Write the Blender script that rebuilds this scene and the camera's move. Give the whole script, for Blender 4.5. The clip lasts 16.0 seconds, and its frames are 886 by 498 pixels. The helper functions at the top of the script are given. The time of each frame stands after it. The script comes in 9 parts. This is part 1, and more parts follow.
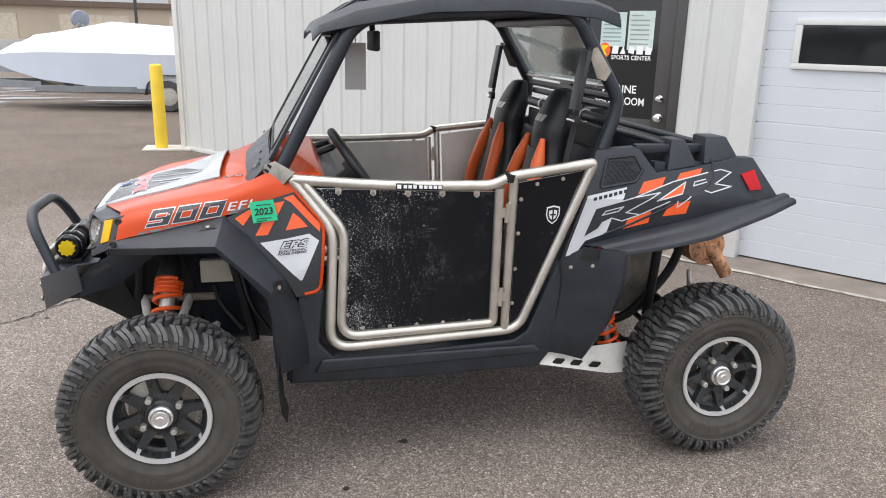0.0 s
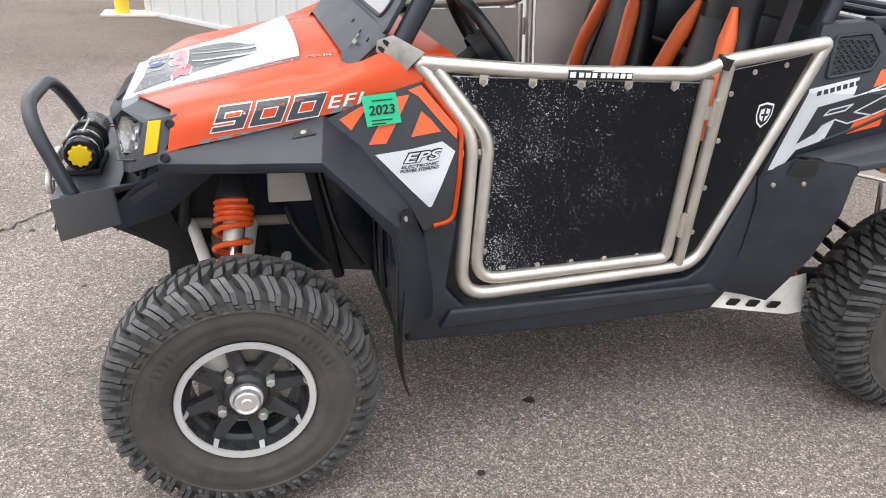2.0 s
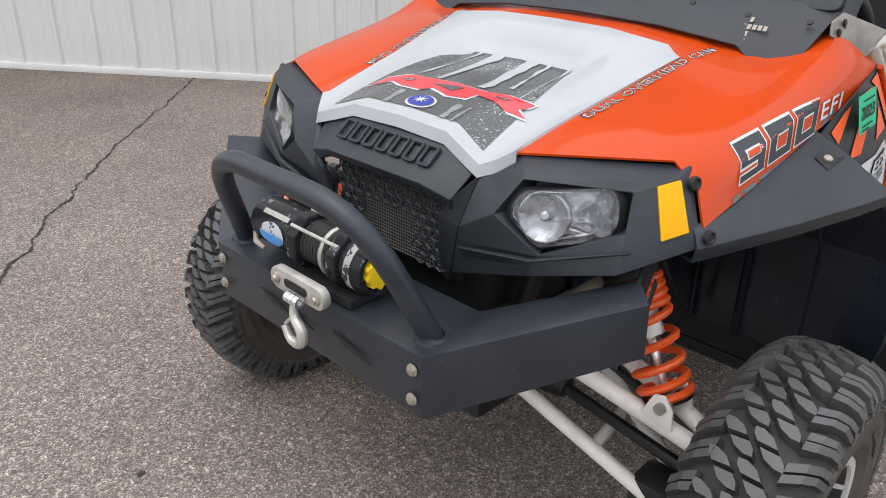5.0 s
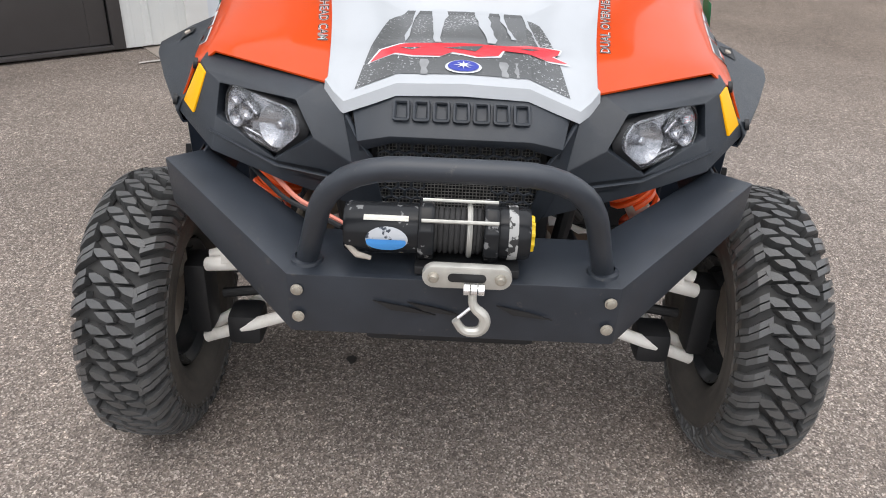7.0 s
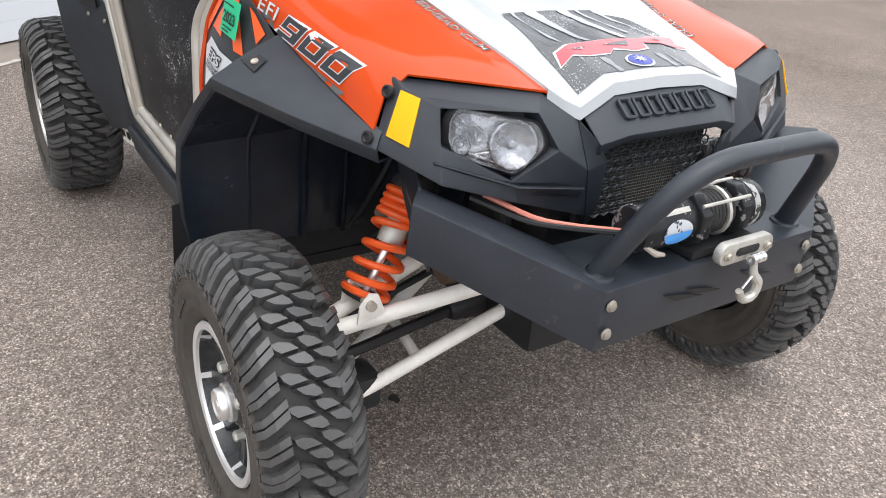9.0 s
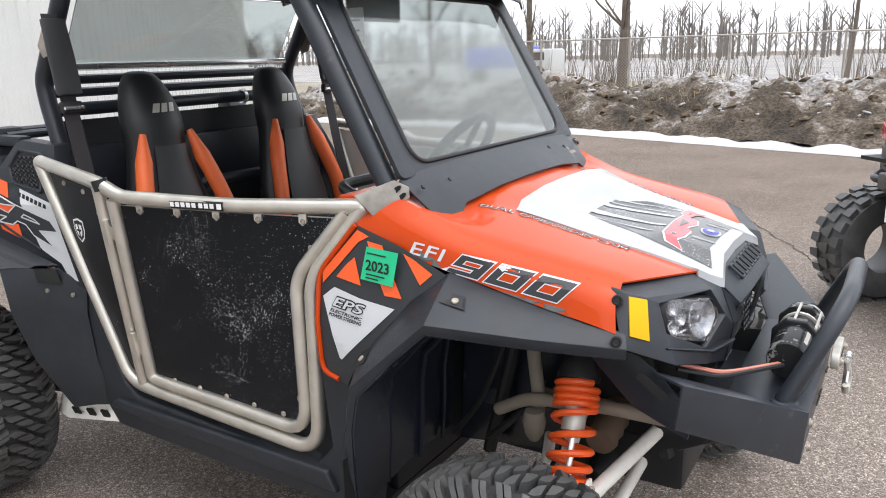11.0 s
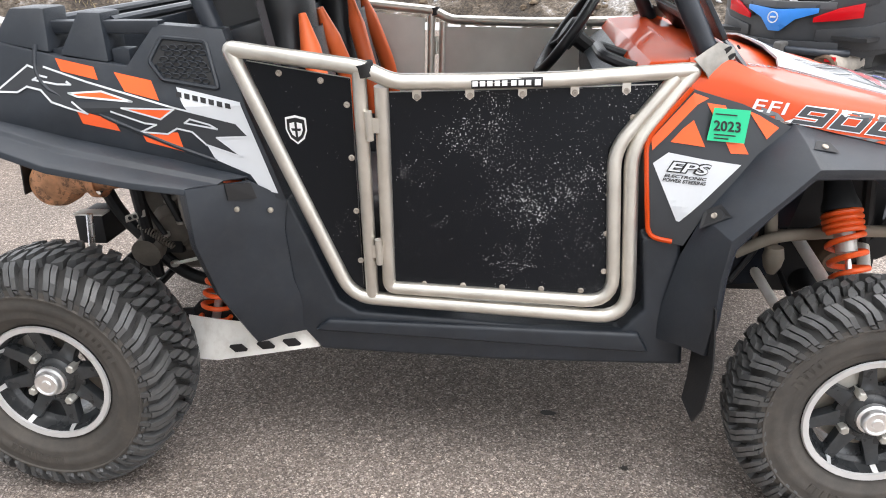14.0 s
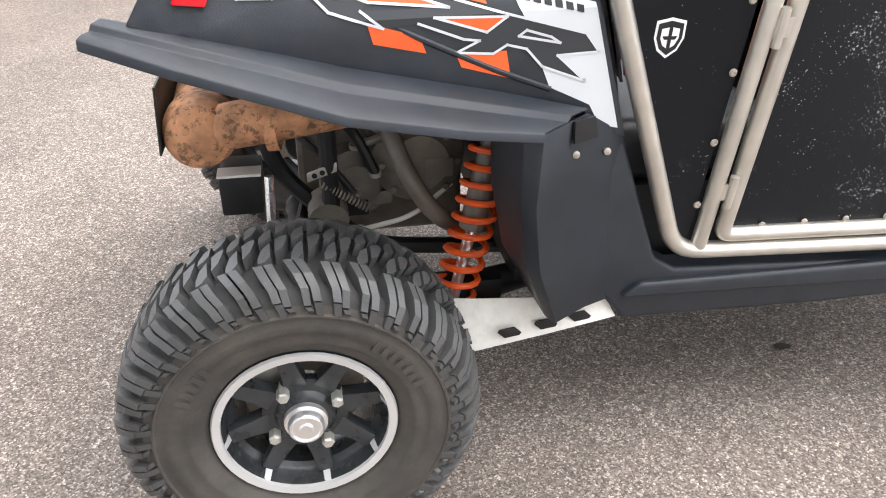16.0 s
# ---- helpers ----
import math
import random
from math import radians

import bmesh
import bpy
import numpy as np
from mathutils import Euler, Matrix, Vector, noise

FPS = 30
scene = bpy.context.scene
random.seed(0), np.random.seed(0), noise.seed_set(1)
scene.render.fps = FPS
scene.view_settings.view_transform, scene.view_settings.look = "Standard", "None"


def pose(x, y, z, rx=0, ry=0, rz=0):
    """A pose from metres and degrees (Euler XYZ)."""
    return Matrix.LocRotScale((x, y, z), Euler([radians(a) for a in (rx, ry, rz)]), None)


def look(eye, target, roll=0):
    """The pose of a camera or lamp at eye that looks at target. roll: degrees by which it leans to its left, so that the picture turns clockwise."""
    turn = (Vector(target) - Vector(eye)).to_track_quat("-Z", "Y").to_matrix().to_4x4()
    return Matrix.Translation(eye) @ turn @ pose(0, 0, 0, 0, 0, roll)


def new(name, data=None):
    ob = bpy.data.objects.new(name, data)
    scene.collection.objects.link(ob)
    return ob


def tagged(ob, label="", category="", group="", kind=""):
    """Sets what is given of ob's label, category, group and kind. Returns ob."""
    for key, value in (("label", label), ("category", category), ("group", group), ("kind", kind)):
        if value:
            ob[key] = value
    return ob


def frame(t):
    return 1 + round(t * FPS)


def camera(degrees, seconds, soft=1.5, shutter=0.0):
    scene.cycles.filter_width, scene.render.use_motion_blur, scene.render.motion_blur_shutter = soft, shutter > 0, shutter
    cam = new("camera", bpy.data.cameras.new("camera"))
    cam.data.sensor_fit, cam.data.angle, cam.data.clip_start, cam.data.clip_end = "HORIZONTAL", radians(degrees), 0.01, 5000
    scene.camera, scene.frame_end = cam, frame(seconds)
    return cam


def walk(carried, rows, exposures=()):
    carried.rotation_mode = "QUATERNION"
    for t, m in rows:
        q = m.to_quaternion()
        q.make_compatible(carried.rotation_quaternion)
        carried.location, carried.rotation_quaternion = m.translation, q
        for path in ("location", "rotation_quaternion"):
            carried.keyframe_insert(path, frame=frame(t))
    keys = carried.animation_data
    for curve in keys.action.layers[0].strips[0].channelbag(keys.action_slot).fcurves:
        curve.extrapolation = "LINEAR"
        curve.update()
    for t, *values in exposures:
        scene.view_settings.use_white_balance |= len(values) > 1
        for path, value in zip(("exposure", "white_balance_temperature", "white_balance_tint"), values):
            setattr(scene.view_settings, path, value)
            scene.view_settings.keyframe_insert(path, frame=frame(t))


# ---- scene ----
cam = camera(60.85, 16.0, soft=1.0)
# seconds, place in metres, turn in degrees
PATH = [
    (0, 0.435, -3.205, 1.586, 74.22, -1.33, -11.81),
    (0.5, 0.304, -3.067, 1.561, 72.46, -2.15, -12.34),
    (1, 0.200, -2.881, 1.531, 70.26, -2.58, -12.63),
    (1.5, 0.167, -2.597, 1.491, 67.52, -2.78, -13.50),
    (2, 0.024, -2.346, 1.458, 64.94, -2.58, -15.02),
    (2.5, -0.228, -2.118, 1.402, 62.90, -1.71, -17.21),
    (3, -0.409, -1.816, 1.343, 61.70, -0.74, -21.22),
    (3.5, -0.588, -1.557, 1.336, 62.37, -0.42, -26.67),
    (4, -0.798, -1.400, 1.361, 63.63, -0.79, -32.16),
    (4.5, -0.968, -1.192, 1.336, 64.58, -0.84, -38.20),
    (5, -1.154, -0.972, 1.325, 64.80, -1.64, -46.12),
    (5.2, -1.255, -0.903, 1.328, 64.68, -1.84, -49.63),
    (5.725, -1.435, -0.669, 1.332, 64.20, -2.01, -59.80),
    (6.25, -1.543, -0.406, 1.346, 62.84, -1.75, -71.84),
    (6.775, -1.576, -0.116, 1.356, 61.40, -1.83, -83.76),
    (7.3, -1.532, 0.196, 1.349, 60.89, -2.59, -93.56),
    (7.5, -1.483, 0.324, 1.336, 60.59, -2.76, -96.19),
    (8, -1.420, 0.626, 1.324, 61.04, -4.49, -104.26),
    (8.5, -1.379, 0.914, 1.341, 61.77, -5.05, -113.95),
    (9, -1.189, 1.128, 1.282, 63.12, -4.22, -122.96),
    (9.5, -0.993, 1.319, 1.264, 66.27, -3.73, -131.74),
    (10, -0.874, 1.546, 1.351, 69.86, -1.73, -138.24),
    (10.2, -0.797, 1.609, 1.374, 71.84, -1.21, -140.53),
    (10.725, -0.650, 1.806, 1.420, 74.83, 0.70, -146.22),
    (11.25, -0.494, 1.969, 1.416, 75.95, 1.89, -150.87),
    (11.775, -0.312, 2.113, 1.396, 75.46, 2.30, -155.20),
    (12.3, -0.092, 2.251, 1.396, 73.58, 1.90, -159.86),
    (12.5, 0.002, 2.318, 1.403, 72.25, 1.76, -161.72),
    (13, 0.235, 2.437, 1.424, 69.95, 1.27, -166.46),
    (13.5, 0.524, 2.392, 1.400, 68.47, 1.05, -170.32),
    (14, 0.857, 2.378, 1.384, 67.53, 0.85, -174.06),
    (14.5, 1.166, 2.328, 1.394, 65.64, 0.71, -177.92),
    (15, 1.467, 2.181, 1.326, 65.13, 0.67, -181.33),
    (15.5, 1.763, 2.046, 1.312, 62.70, 0.27, -185.70),
    (16, 2.017, 1.872, 1.300, 59.88, -0.51, -190.46),
]
walk(cam, [(t, pose(*p)) for t, *p in PATH], exposures=[(0, 1.25), (2, 1.55), (3, 1.6), (3.5, 1.55), (5, 1.1), (7.5, 1.33), (9, 1.48), (12.5, 1.4), (13.5, 1.8), (14, 1.93), (16, 2.2)])

# ---- light ----
world = bpy.data.worlds.new("overcast_sky")
scene.world = world
world.use_nodes = True
wn = world.node_tree.nodes
wl = world.node_tree.links
sky = wn.new("ShaderNodeTexSky")
sky.sky_type = "NISHITA"
sky.sun_disc = False
sky.sun_elevation = radians(72)
sky.sun_rotation = radians(282)
sky.air_density = 1.0
sky.dust_density = 8.0
grey_sky = wn.new("ShaderNodeHueSaturation")
grey_sky.inputs["Saturation"].default_value = 0.72
wl.new(sky.outputs[0], grey_sky.inputs["Color"])
# closed cloud: the clear-sky gradient is evened out towards one grey
cloud = wn.new("ShaderNodeMix")
cloud.data_type = "RGBA"
cloud.inputs["Factor"].default_value = 0.85
cloud.inputs["B"].default_value = (4.30, 4.42, 4.64, 1)
wl.new(grey_sky.outputs[0], cloud.inputs["A"])
wl.new(cloud.outputs["Result"], wn["Background"].inputs["Color"])
wn["Background"].inputs["Strength"].default_value = 0.15
sun = new("sun", bpy.data.lights.new("sun", "SUN"))
sun.data.energy = 0.4
sun.data.angle = radians(70)
sun.data.color = (0.975, 0.985, 1.0)
sun.matrix_world = look((-3, 0.3, 10), (0, 0, 0))


# ---- materials ----
def nodes_of(name):
    m = bpy.data.materials.new(name)
    m.use_nodes = True
    return m, m.node_tree.nodes, m.node_tree.links, m.node_tree.nodes["Principled BSDF"]


def paint(name, col, rough=0.5, metal=0.0, vary=0.12, scale=6.0, bump=0.0, bscale=400.0, dirt=0.0, dcol=(0.2, 0.16, 0.12), coat=0.0, rvary=0.1, spec=0.5, band=(0.48, 0.78)):
    """A coloured surface: broad and fine variation, grain relief, and dirt in uneven patches."""
    m, n, l, b = nodes_of(name)
    tc = n.new("ShaderNodeTexCoord")
    big = n.new("ShaderNodeTexNoise")
    big.inputs["Scale"].default_value = scale
    big.inputs["Detail"].default_value = 5
    l.new(tc.outputs["Object"], big.inputs["Vector"])
    ramp = n.new("ShaderNodeMapRange")
    ramp.inputs["From Min"].default_value, ramp.inputs["From Max"].default_value = 0.3, 0.7
    ramp.inputs["To Min"].default_value, ramp.inputs["To Max"].default_value = 1 - vary, 1 + vary
    l.new(big.outputs["Fac"], ramp.inputs["Value"])
    mul = n.new("ShaderNodeMix")
    mul.data_type, mul.blend_type = "RGBA", "MULTIPLY"
    mul.inputs["Factor"].default_value = 1
    mul.inputs["A"].default_value = (*col, 1)
    l.new(ramp.outputs[0], mul.inputs["B"])
    out = mul.outputs["Result"]
    if dirt:
        dn = n.new("ShaderNodeTexNoise")
        dn.inputs["Scale"].default_value = scale * 2.3
        dn.inputs["Detail"].default_value = 8
        dn.inputs["Roughness"].default_value = 0.7
        l.new(tc.outputs["Object"], dn.inputs["Vector"])
        dr = n.new("ShaderNodeMapRange")
        dr.inputs["From Min"].default_value, dr.inputs["From Max"].default_value = band
        dr.inputs["To Max"].default_value = dirt
        l.new(dn.outputs["Fac"], dr.inputs["Value"])
        dm = n.new("ShaderNodeMix")
        dm.data_type = "RGBA"
        dm.inputs["B"].default_value = (*dcol, 1)
        l.new(dr.outputs[0], dm.inputs["Factor"])
        l.new(out, dm.inputs["A"])
        out = dm.outputs["Result"]
    l.new(out, b.inputs["Base Color"])
    rr = n.new("ShaderNodeMapRange")
    rr.inputs["To Min"].default_value, rr.inputs["To Max"].default_value = max(0.03, rough - rvary), min(1, rough + rvary)
    l.new(big.outputs["Fac"], rr.inputs["Value"])
    l.new(rr.outputs[0], b.inputs["Roughness"])
    b.inputs["Metallic"].default_value = metal
    b.inputs["Specular IOR Level"].default_value = spec
    if coat:
        b.inputs["Coat Weight"].default_value = coat
        b.inputs["Coat Roughness"].default_value = 0.08
    if bump:
        fine = n.new("ShaderNodeTexNoise")
        fine.inputs["Scale"].default_value = bscale
        fine.inputs["Detail"].default_value = 3
        l.new(tc.outputs["Object"], fine.inputs["Vector"])
        bp = n.new("ShaderNodeBump")
        bp.inputs["Strength"].default_value = bump
        bp.inputs["Distance"].default_value = 0.002
        l.new(fine.outputs["Fac"], bp.inputs["Height"])
        l.new(bp.outputs[0], b.inputs["Normal"])
    return m


def glassy(name, col=(1, 1, 1), rough=0.0, trans=1.0):
    m, n, l, b = nodes_of(name)
    b.inputs["Base Color"].default_value = (*col, 1)
    b.inputs["Roughness"].default_value = rough
    b.inputs["Transmission Weight"].default_value = trans
    b.inputs["IOR"].default_value = 1.45
    return m


def speckled(name, base, fleck, scale=260.0, amount=0.62, patch=3.0, fade=(), gather=0.17, gloss=0.45, coat=0.0):
    """Dark powder coat with worn flecks that gather in patches."""
    m, n, l, b = nodes_of(name)
    tc = n.new("ShaderNodeTexCoord")
    v = n.new("ShaderNodeTexNoise")
    v.inputs["Scale"].default_value = scale
    v.inputs["Detail"].default_value = 4
    l.new(tc.outputs["Object"], v.inputs["Vector"])
    p = n.new("ShaderNodeTexNoise")
    p.inputs["Scale"].default_value = patch
    p.inputs["Detail"].default_value = 4
    l.new(tc.outputs["Object"], p.inputs["Vector"])
    pr = n.new("ShaderNodeMapRange")
    pr.inputs["From Min"].default_value, pr.inputs["From Max"].default_value = 0.42, 0.72
    pr.inputs["To Min"].default_value, pr.inputs["To Max"].default_value = 0.0, gather
    l.new(p.outputs["Fac"], pr.inputs["Value"])
    add = n.new("ShaderNodeMath")
    l.new(v.outputs["Fac"], add.inputs[0])
    l.new(pr.outputs[0], add.inputs[1])
    if fade:
        # the wear is thickest towards the nose, where grit flies up
        xyz = n.new("ShaderNodeSeparateXYZ")
        l.new(tc.outputs["Object"], xyz.inputs[0])
        gr = n.new("ShaderNodeMapRange")
        gr.inputs["From Min"].default_value, gr.inputs["From Max"].default_value = fade
        gr.inputs["To Min"].default_value, gr.inputs["To Max"].default_value = 0.01, -0.13
        l.new(xyz.outputs[0], gr.inputs["Value"])
        more = n.new("ShaderNodeMath")
        l.new(add.outputs[0], more.inputs[0])
        l.new(gr.outputs[0], more.inputs[1])
        add = more
    st = n.new("ShaderNodeMapRange")
    st.inputs["From Min"].default_value, st.inputs["From Max"].default_value = amount + 0.075, amount + 0.105
    l.new(add.outputs[0], st.inputs["Value"])
    mx = n.new("ShaderNodeMix")
    mx.data_type = "RGBA"
    mx.inputs["A"].default_value, mx.inputs["B"].default_value = (*base, 1), (*fleck, 1)
    l.new(st.outputs[0], mx.inputs["Factor"])
    l.new(mx.outputs["Result"], b.inputs["Base Color"])
    b.inputs["Roughness"].default_value = gloss
    b.inputs["Coat Weight"].default_value = coat
    b.inputs["Coat Roughness"].default_value = 0.12
    b.inputs["Specular IOR Level"].default_value = 0.24
    bp = n.new("ShaderNodeBump")
    bp.inputs["Strength"].default_value = 0.35
    bp.inputs["Distance"].default_value = 0.001
    l.new(v.outputs["Fac"], bp.inputs["Height"])
    l.new(bp.outputs[0], b.inputs["Normal"])
    return m


def asphalt_material():
    m, n, l, b = nodes_of("worn_asphalt")
    tc = n.new("ShaderNodeTexCoord")
    # aggregate: stones of two sizes, each with its own shade
    vor = n.new("ShaderNodeTexVoronoi")
    vor.inputs["Scale"].default_value = 230
    l.new(tc.outputs["Object"], vor.inputs["Vector"])
    vor2 = n.new("ShaderNodeTexVoronoi")
    vor2.inputs["Scale"].default_value = 88
    l.new(tc.outputs["Object"], vor2.inputs["Vector"])
    sep = n.new("ShaderNodeSeparateColor")
    l.new(vor.outputs["Color"], sep.inputs[0])
    sep2 = n.new("ShaderNodeSeparateColor")
    l.new(vor2.outputs["Color"], sep2.inputs[0])
    r1 = n.new("ShaderNodeValToRGB")
    e = r1.color_ramp.elements
    e[0].position, e[0].color = 0.0, (0.120, 0.099, 0.085, 1)
    e[1].position, e[1].color = 1.0, (0.59, 0.515, 0.455, 1)
    for pos, c in ((0.45, (0.214, 0.180, 0.157, 1)), (0.80, (0.306, 0.259, 0.228, 1)), (0.93, (0.475, 0.418, 0.374, 1))):
        x = e.new(pos)
        x.color = c
    l.new(sep.outputs[0], r1.inputs[0])
    r2 = n.new("ShaderNodeValToRGB")
    e = r2.color_ramp.elements
    e[0].position, e[0].color = 0.0, (0.74, 0.74, 0.74, 1)
    e[1].position, e[1].color = 1.0, (1.35, 1.33, 1.30, 1)
    x = e.new(0.85)
    x.color = (1.0, 1.0, 1.0, 1)
    l.new(sep2.outputs[1], r2.inputs[0])
    mul = n.new("ShaderNodeMix")
    mul.data_type, mul.blend_type = "RGBA", "MULTIPLY"
    mul.inputs["Factor"].default_value = 1
    l.new(r1.outputs[0], mul.inputs["A"])
    l.new(r2.outputs[0], mul.inputs["B"])
    # broad patches of wear and damp
    big = n.new("ShaderNodeTexNoise")
    big.inputs["Scale"].default_value = 0.9
    big.inputs["Detail"].default_value = 6
    big.inputs["Roughness"].default_value = 0.62
    l.new(tc.outputs["Object"], big.inputs["Vector"])
    rb = n.new("ShaderNodeMapRange")
    rb.inputs["From Min"].default_value, rb.inputs["From Max"].default_value = 0.3, 0.7
    rb.inputs["To Min"].default_value, rb.inputs["To Max"].default_value = 0.82, 1.18
    l.new(big.outputs["Fac"], rb.inputs["Value"])
    mul2 = n.new("ShaderNodeMix")
    mul2.data_type, mul2.blend_type = "RGBA", "MULTIPLY"
    mul2.inputs["Factor"].default_value = 1
    l.new(mul.outputs["Result"], mul2.inputs["A"])
    l.new(rb.outputs[0], mul2.inputs["B"])
    # the parking bay is worn paler than the older, browner lane round it
    ln = n.new("ShaderNodeVectorMath")
    ln.operation = "LENGTH"
    l.new(tc.outputs["Object"], ln.inputs[0])
    edge = n.new("ShaderNodeTexNoise")
    edge.inputs["Scale"].default_value = 0.5
    edge.inputs["Detail"].default_value = 4
    l.new(tc.outputs["Object"], edge.inputs["Vector"])
    wob = n.new("ShaderNodeMath")
    wob.operation = "MULTIPLY_ADD"
    wob.inputs[1].default_value = 4.0
    l.new(edge.outputs["Fac"], wob.inputs[0])
    l.new(ln.outputs["Value"], wob.inputs[2])
    lane = n.new("ShaderNodeMapRange")
    lane.inputs["From Min"].default_value, lane.inputs["From Max"].default_value = 4.6, 7.4
    l.new(wob.outputs[0], lane.inputs["Value"])
    old = n.new("ShaderNodeMix")
    old.data_type, old.blend_type = "RGBA", "MULTIPLY"
    old.inputs["B"].default_value = (0.74, 0.70, 0.66, 1)
    l.new(lane.outputs[0], old.inputs["Factor"])
    l.new(mul2.outputs["Result"], old.inputs["A"])
    l.new(old.outputs["Result"], b.inputs["Base Color"])
    b.inputs["Roughness"].default_value = 0.8
    b.inputs["Specular IOR Level"].default_value = 0.25
    bp = n.new("ShaderNodeBump")
    bp.inputs["Strength"].default_value = 0.55
    bp.inputs["Distance"].default_value = 0.004
    l.new(vor.outputs["Distance"], bp.inputs["Height"])
    l.new(bp.outputs[0], b.inputs["Normal"])
    return m


ASPHALT = asphalt_material()
BLACK = paint("black_textured_plastic", (0.0190, 0.0238, 0.0315), 0.40, vary=0.22, spec=0.50, bump=0.35, bscale=900, dirt=0.10, dcol=(0.12, 0.114, 0.108), scale=9)
DARK = paint("dark_dusty_plastic", (0.0121, 0.0129, 0.0149), 0.55, vary=0.2, bump=0.3, bscale=500, dirt=0.25, dcol=(0.0483, 0.0414, 0.0356))
LINER = paint("smooth_black_liner", (0.0150, 0.0200, 0.0300), 0.24, vary=0.3, bump=1.0, bscale=22, dirt=0.35, dcol=(0.03, 0.026, 0.022), scale=7)
STEELBLACK = paint("black_powder_coated_steel", (0.026, 0.031, 0.040), 0.35, vary=0.15, bump=0.2, bscale=700, dirt=0.55, dcol=(0.125, 0.112, 0.095), scale=13, band=(0.625, 0.72))
ORANGE = paint("orange_painted_plastic", (0.555, 0.054, 0.0023), 0.34, vary=0.05, scale=4, dirt=0.05, dcol=(0.51, 0.12, 0.03), coat=0.42, rvary=0.06, spec=0.12)
SCOOPWHITE = paint("white_glossy_plastic", (0.43, 0.448, 0.47), 0.32, vary=0.05, dirt=0.10, dcol=(0.36, 0.36, 0.36), coat=0.35, spec=0.3)
WHITE = paint("white_glossy_decal", (0.66, 0.68, 0.705), 0.32, vary=0.05, dirt=0.10, dcol=(0.45, 0.45, 0.45), coat=0.35, spec=0.3)
GREYDECAL = speckled("scuffed_grey_decal", (0.085, 0.088, 0.090), (0.40, 0.41, 0.42), 240, 0.610, 9, gloss=0.35, coat=0.5)
CHARCOAL = paint("charcoal_decal", (0.030, 0.033, 0.038), 0.4, vary=0.08)
GREYFADE = paint("grey_graphite_decal", (0.12, 0.1245, 0.1305), 0.36, vary=0.1, scale=25, coat=0.8)
GREYSTREAK = paint("pale_grey_decal", (0.24, 0.245, 0.25), 0.4, vary=0.2, scale=40, coat=0.3)
REDDECAL = paint("red_decal", (0.69, 0.03, 0.045), 0.3, coat=0.7)
ORANGEDECAL = paint("orange_decal", (0.93, 0.1227, 0.0258), 0.35)
BLUEDECAL = paint("blue_decal", (0.03, 0.045, 0.33), 0.3)
ALU = paint("brushed_aluminium_tube", (0.69, 0.66, 0.60), 0.40, metal=0.85, vary=0.1, scale=14, dirt=0.22, dcol=(0.63, 0.57, 0.48), bump=0.1, bscale=600)
PLATE = paint("worn_aluminium_plate", (0.27, 0.255, 0.23), 0.5, metal=0.35, vary=0.25, scale=30, dirt=0.5, dcol=(0.22, 0.19, 0.15), bump=0.2, bscale=300)
SILVER = paint("machined_silver", (0.93, 0.93, 0.93), 0.28, metal=0.9, vary=0.06)
RIMSILVER = paint("brushed_rim_aluminium", (0.76, 0.76, 0.76), 0.36, metal=0.45, vary=0.06)
ZINC = paint("zinc_bolt", (0.45, 0.42, 0.36), 0.42, metal=0.6, vary=0.2, scale=60, dirt=0.35, dcol=(0.3, 0.15, 0.075))
SKIN = speckled("black_panel_with_flecks", (0.0050, 0.0062, 0.0090), (0.75, 0.75, 0.75), 255, 0.570, 9.0, fade=(-0.5, 0.5), gather=0.10)
SKINB = speckled("black_panel_with_few_flecks", (0.0050, 0.0062, 0.0090), (0.75, 0.75, 0.75), 255, 0.596, 6.0, fade=(-0.42, 0.42), gather=0.15)
ALUSHEET = paint("bare_aluminium_sheet", (0.75, 0.735, 0.69), 0.42, metal=0.2, vary=0.12, scale=5, dirt=0.2, dcol=(0.6, 0.54, 0.45))
# tyre rubber darkened: the shade between tread blocks is put into its colour
GROOVE = paint("shaded_groove_rubber", (0.034, 0.033, 0.032), 0.7, vary=0.3, scale=12, dirt=0.3, dcol=(0.06, 0.052, 0.044))
RUBBER = paint("tyre_rubber", (0.074, 0.0745, 0.075), 0.42, vary=0.25, scale=12, bump=0.35, bscale=250, dirt=0.3, dcol=(0.1125, 0.099, 0.084))
SIDEWALL = paint("dusty_tyre_sidewall", (0.062, 0.056, 0.050), 0.75, vary=0.25, scale=7, bump=0.3, bscale=260, dirt=0.55, dcol=(0.125, 0.108, 0.089), band=(0.42, 0.75))
RIMBLACK = paint("gloss_black_rim", (0.0216, 0.024, 0.0264), 0.28, vary=0.2, dirt=0.35, dcol=(0.108, 0.102, 0.096), scale=14)
WINCHBLACK = speckled("chipped_black_enamel", (0.018, 0.019, 0.021), (0.20, 0.20, 0.20), 45, 0.60, 14, gloss=0.24)
SPOKE = paint("satin_dark_spoke", (0.052, 0.057, 0.062), 0.30, metal=0.3, vary=0.25, scale=30, dirt=0.35, dcol=(0.12, 0.11, 0.10))
SPRING = paint("orange_spring", (0.93, 0.1192, 0.0179), 0.38, vary=0.1, dirt=0.15, dcol=(0.45, 0.27, 0.15), scale=20)
WHITESTEEL = paint("dusty_white_steel", (0.93, 0.9018, 0.8455), 0.5, vary=0.1, dirt=0.4, dcol=(0.48, 0.405, 0.315), scale=8)
GREYSTEEL = paint("grimy_grey_steel", (0.405, 0.36, 0.3075), 0.6, metal=0.1, vary=0.25, dirt=0.5, dcol=(0.15, 0.12, 0.09), scale=15)
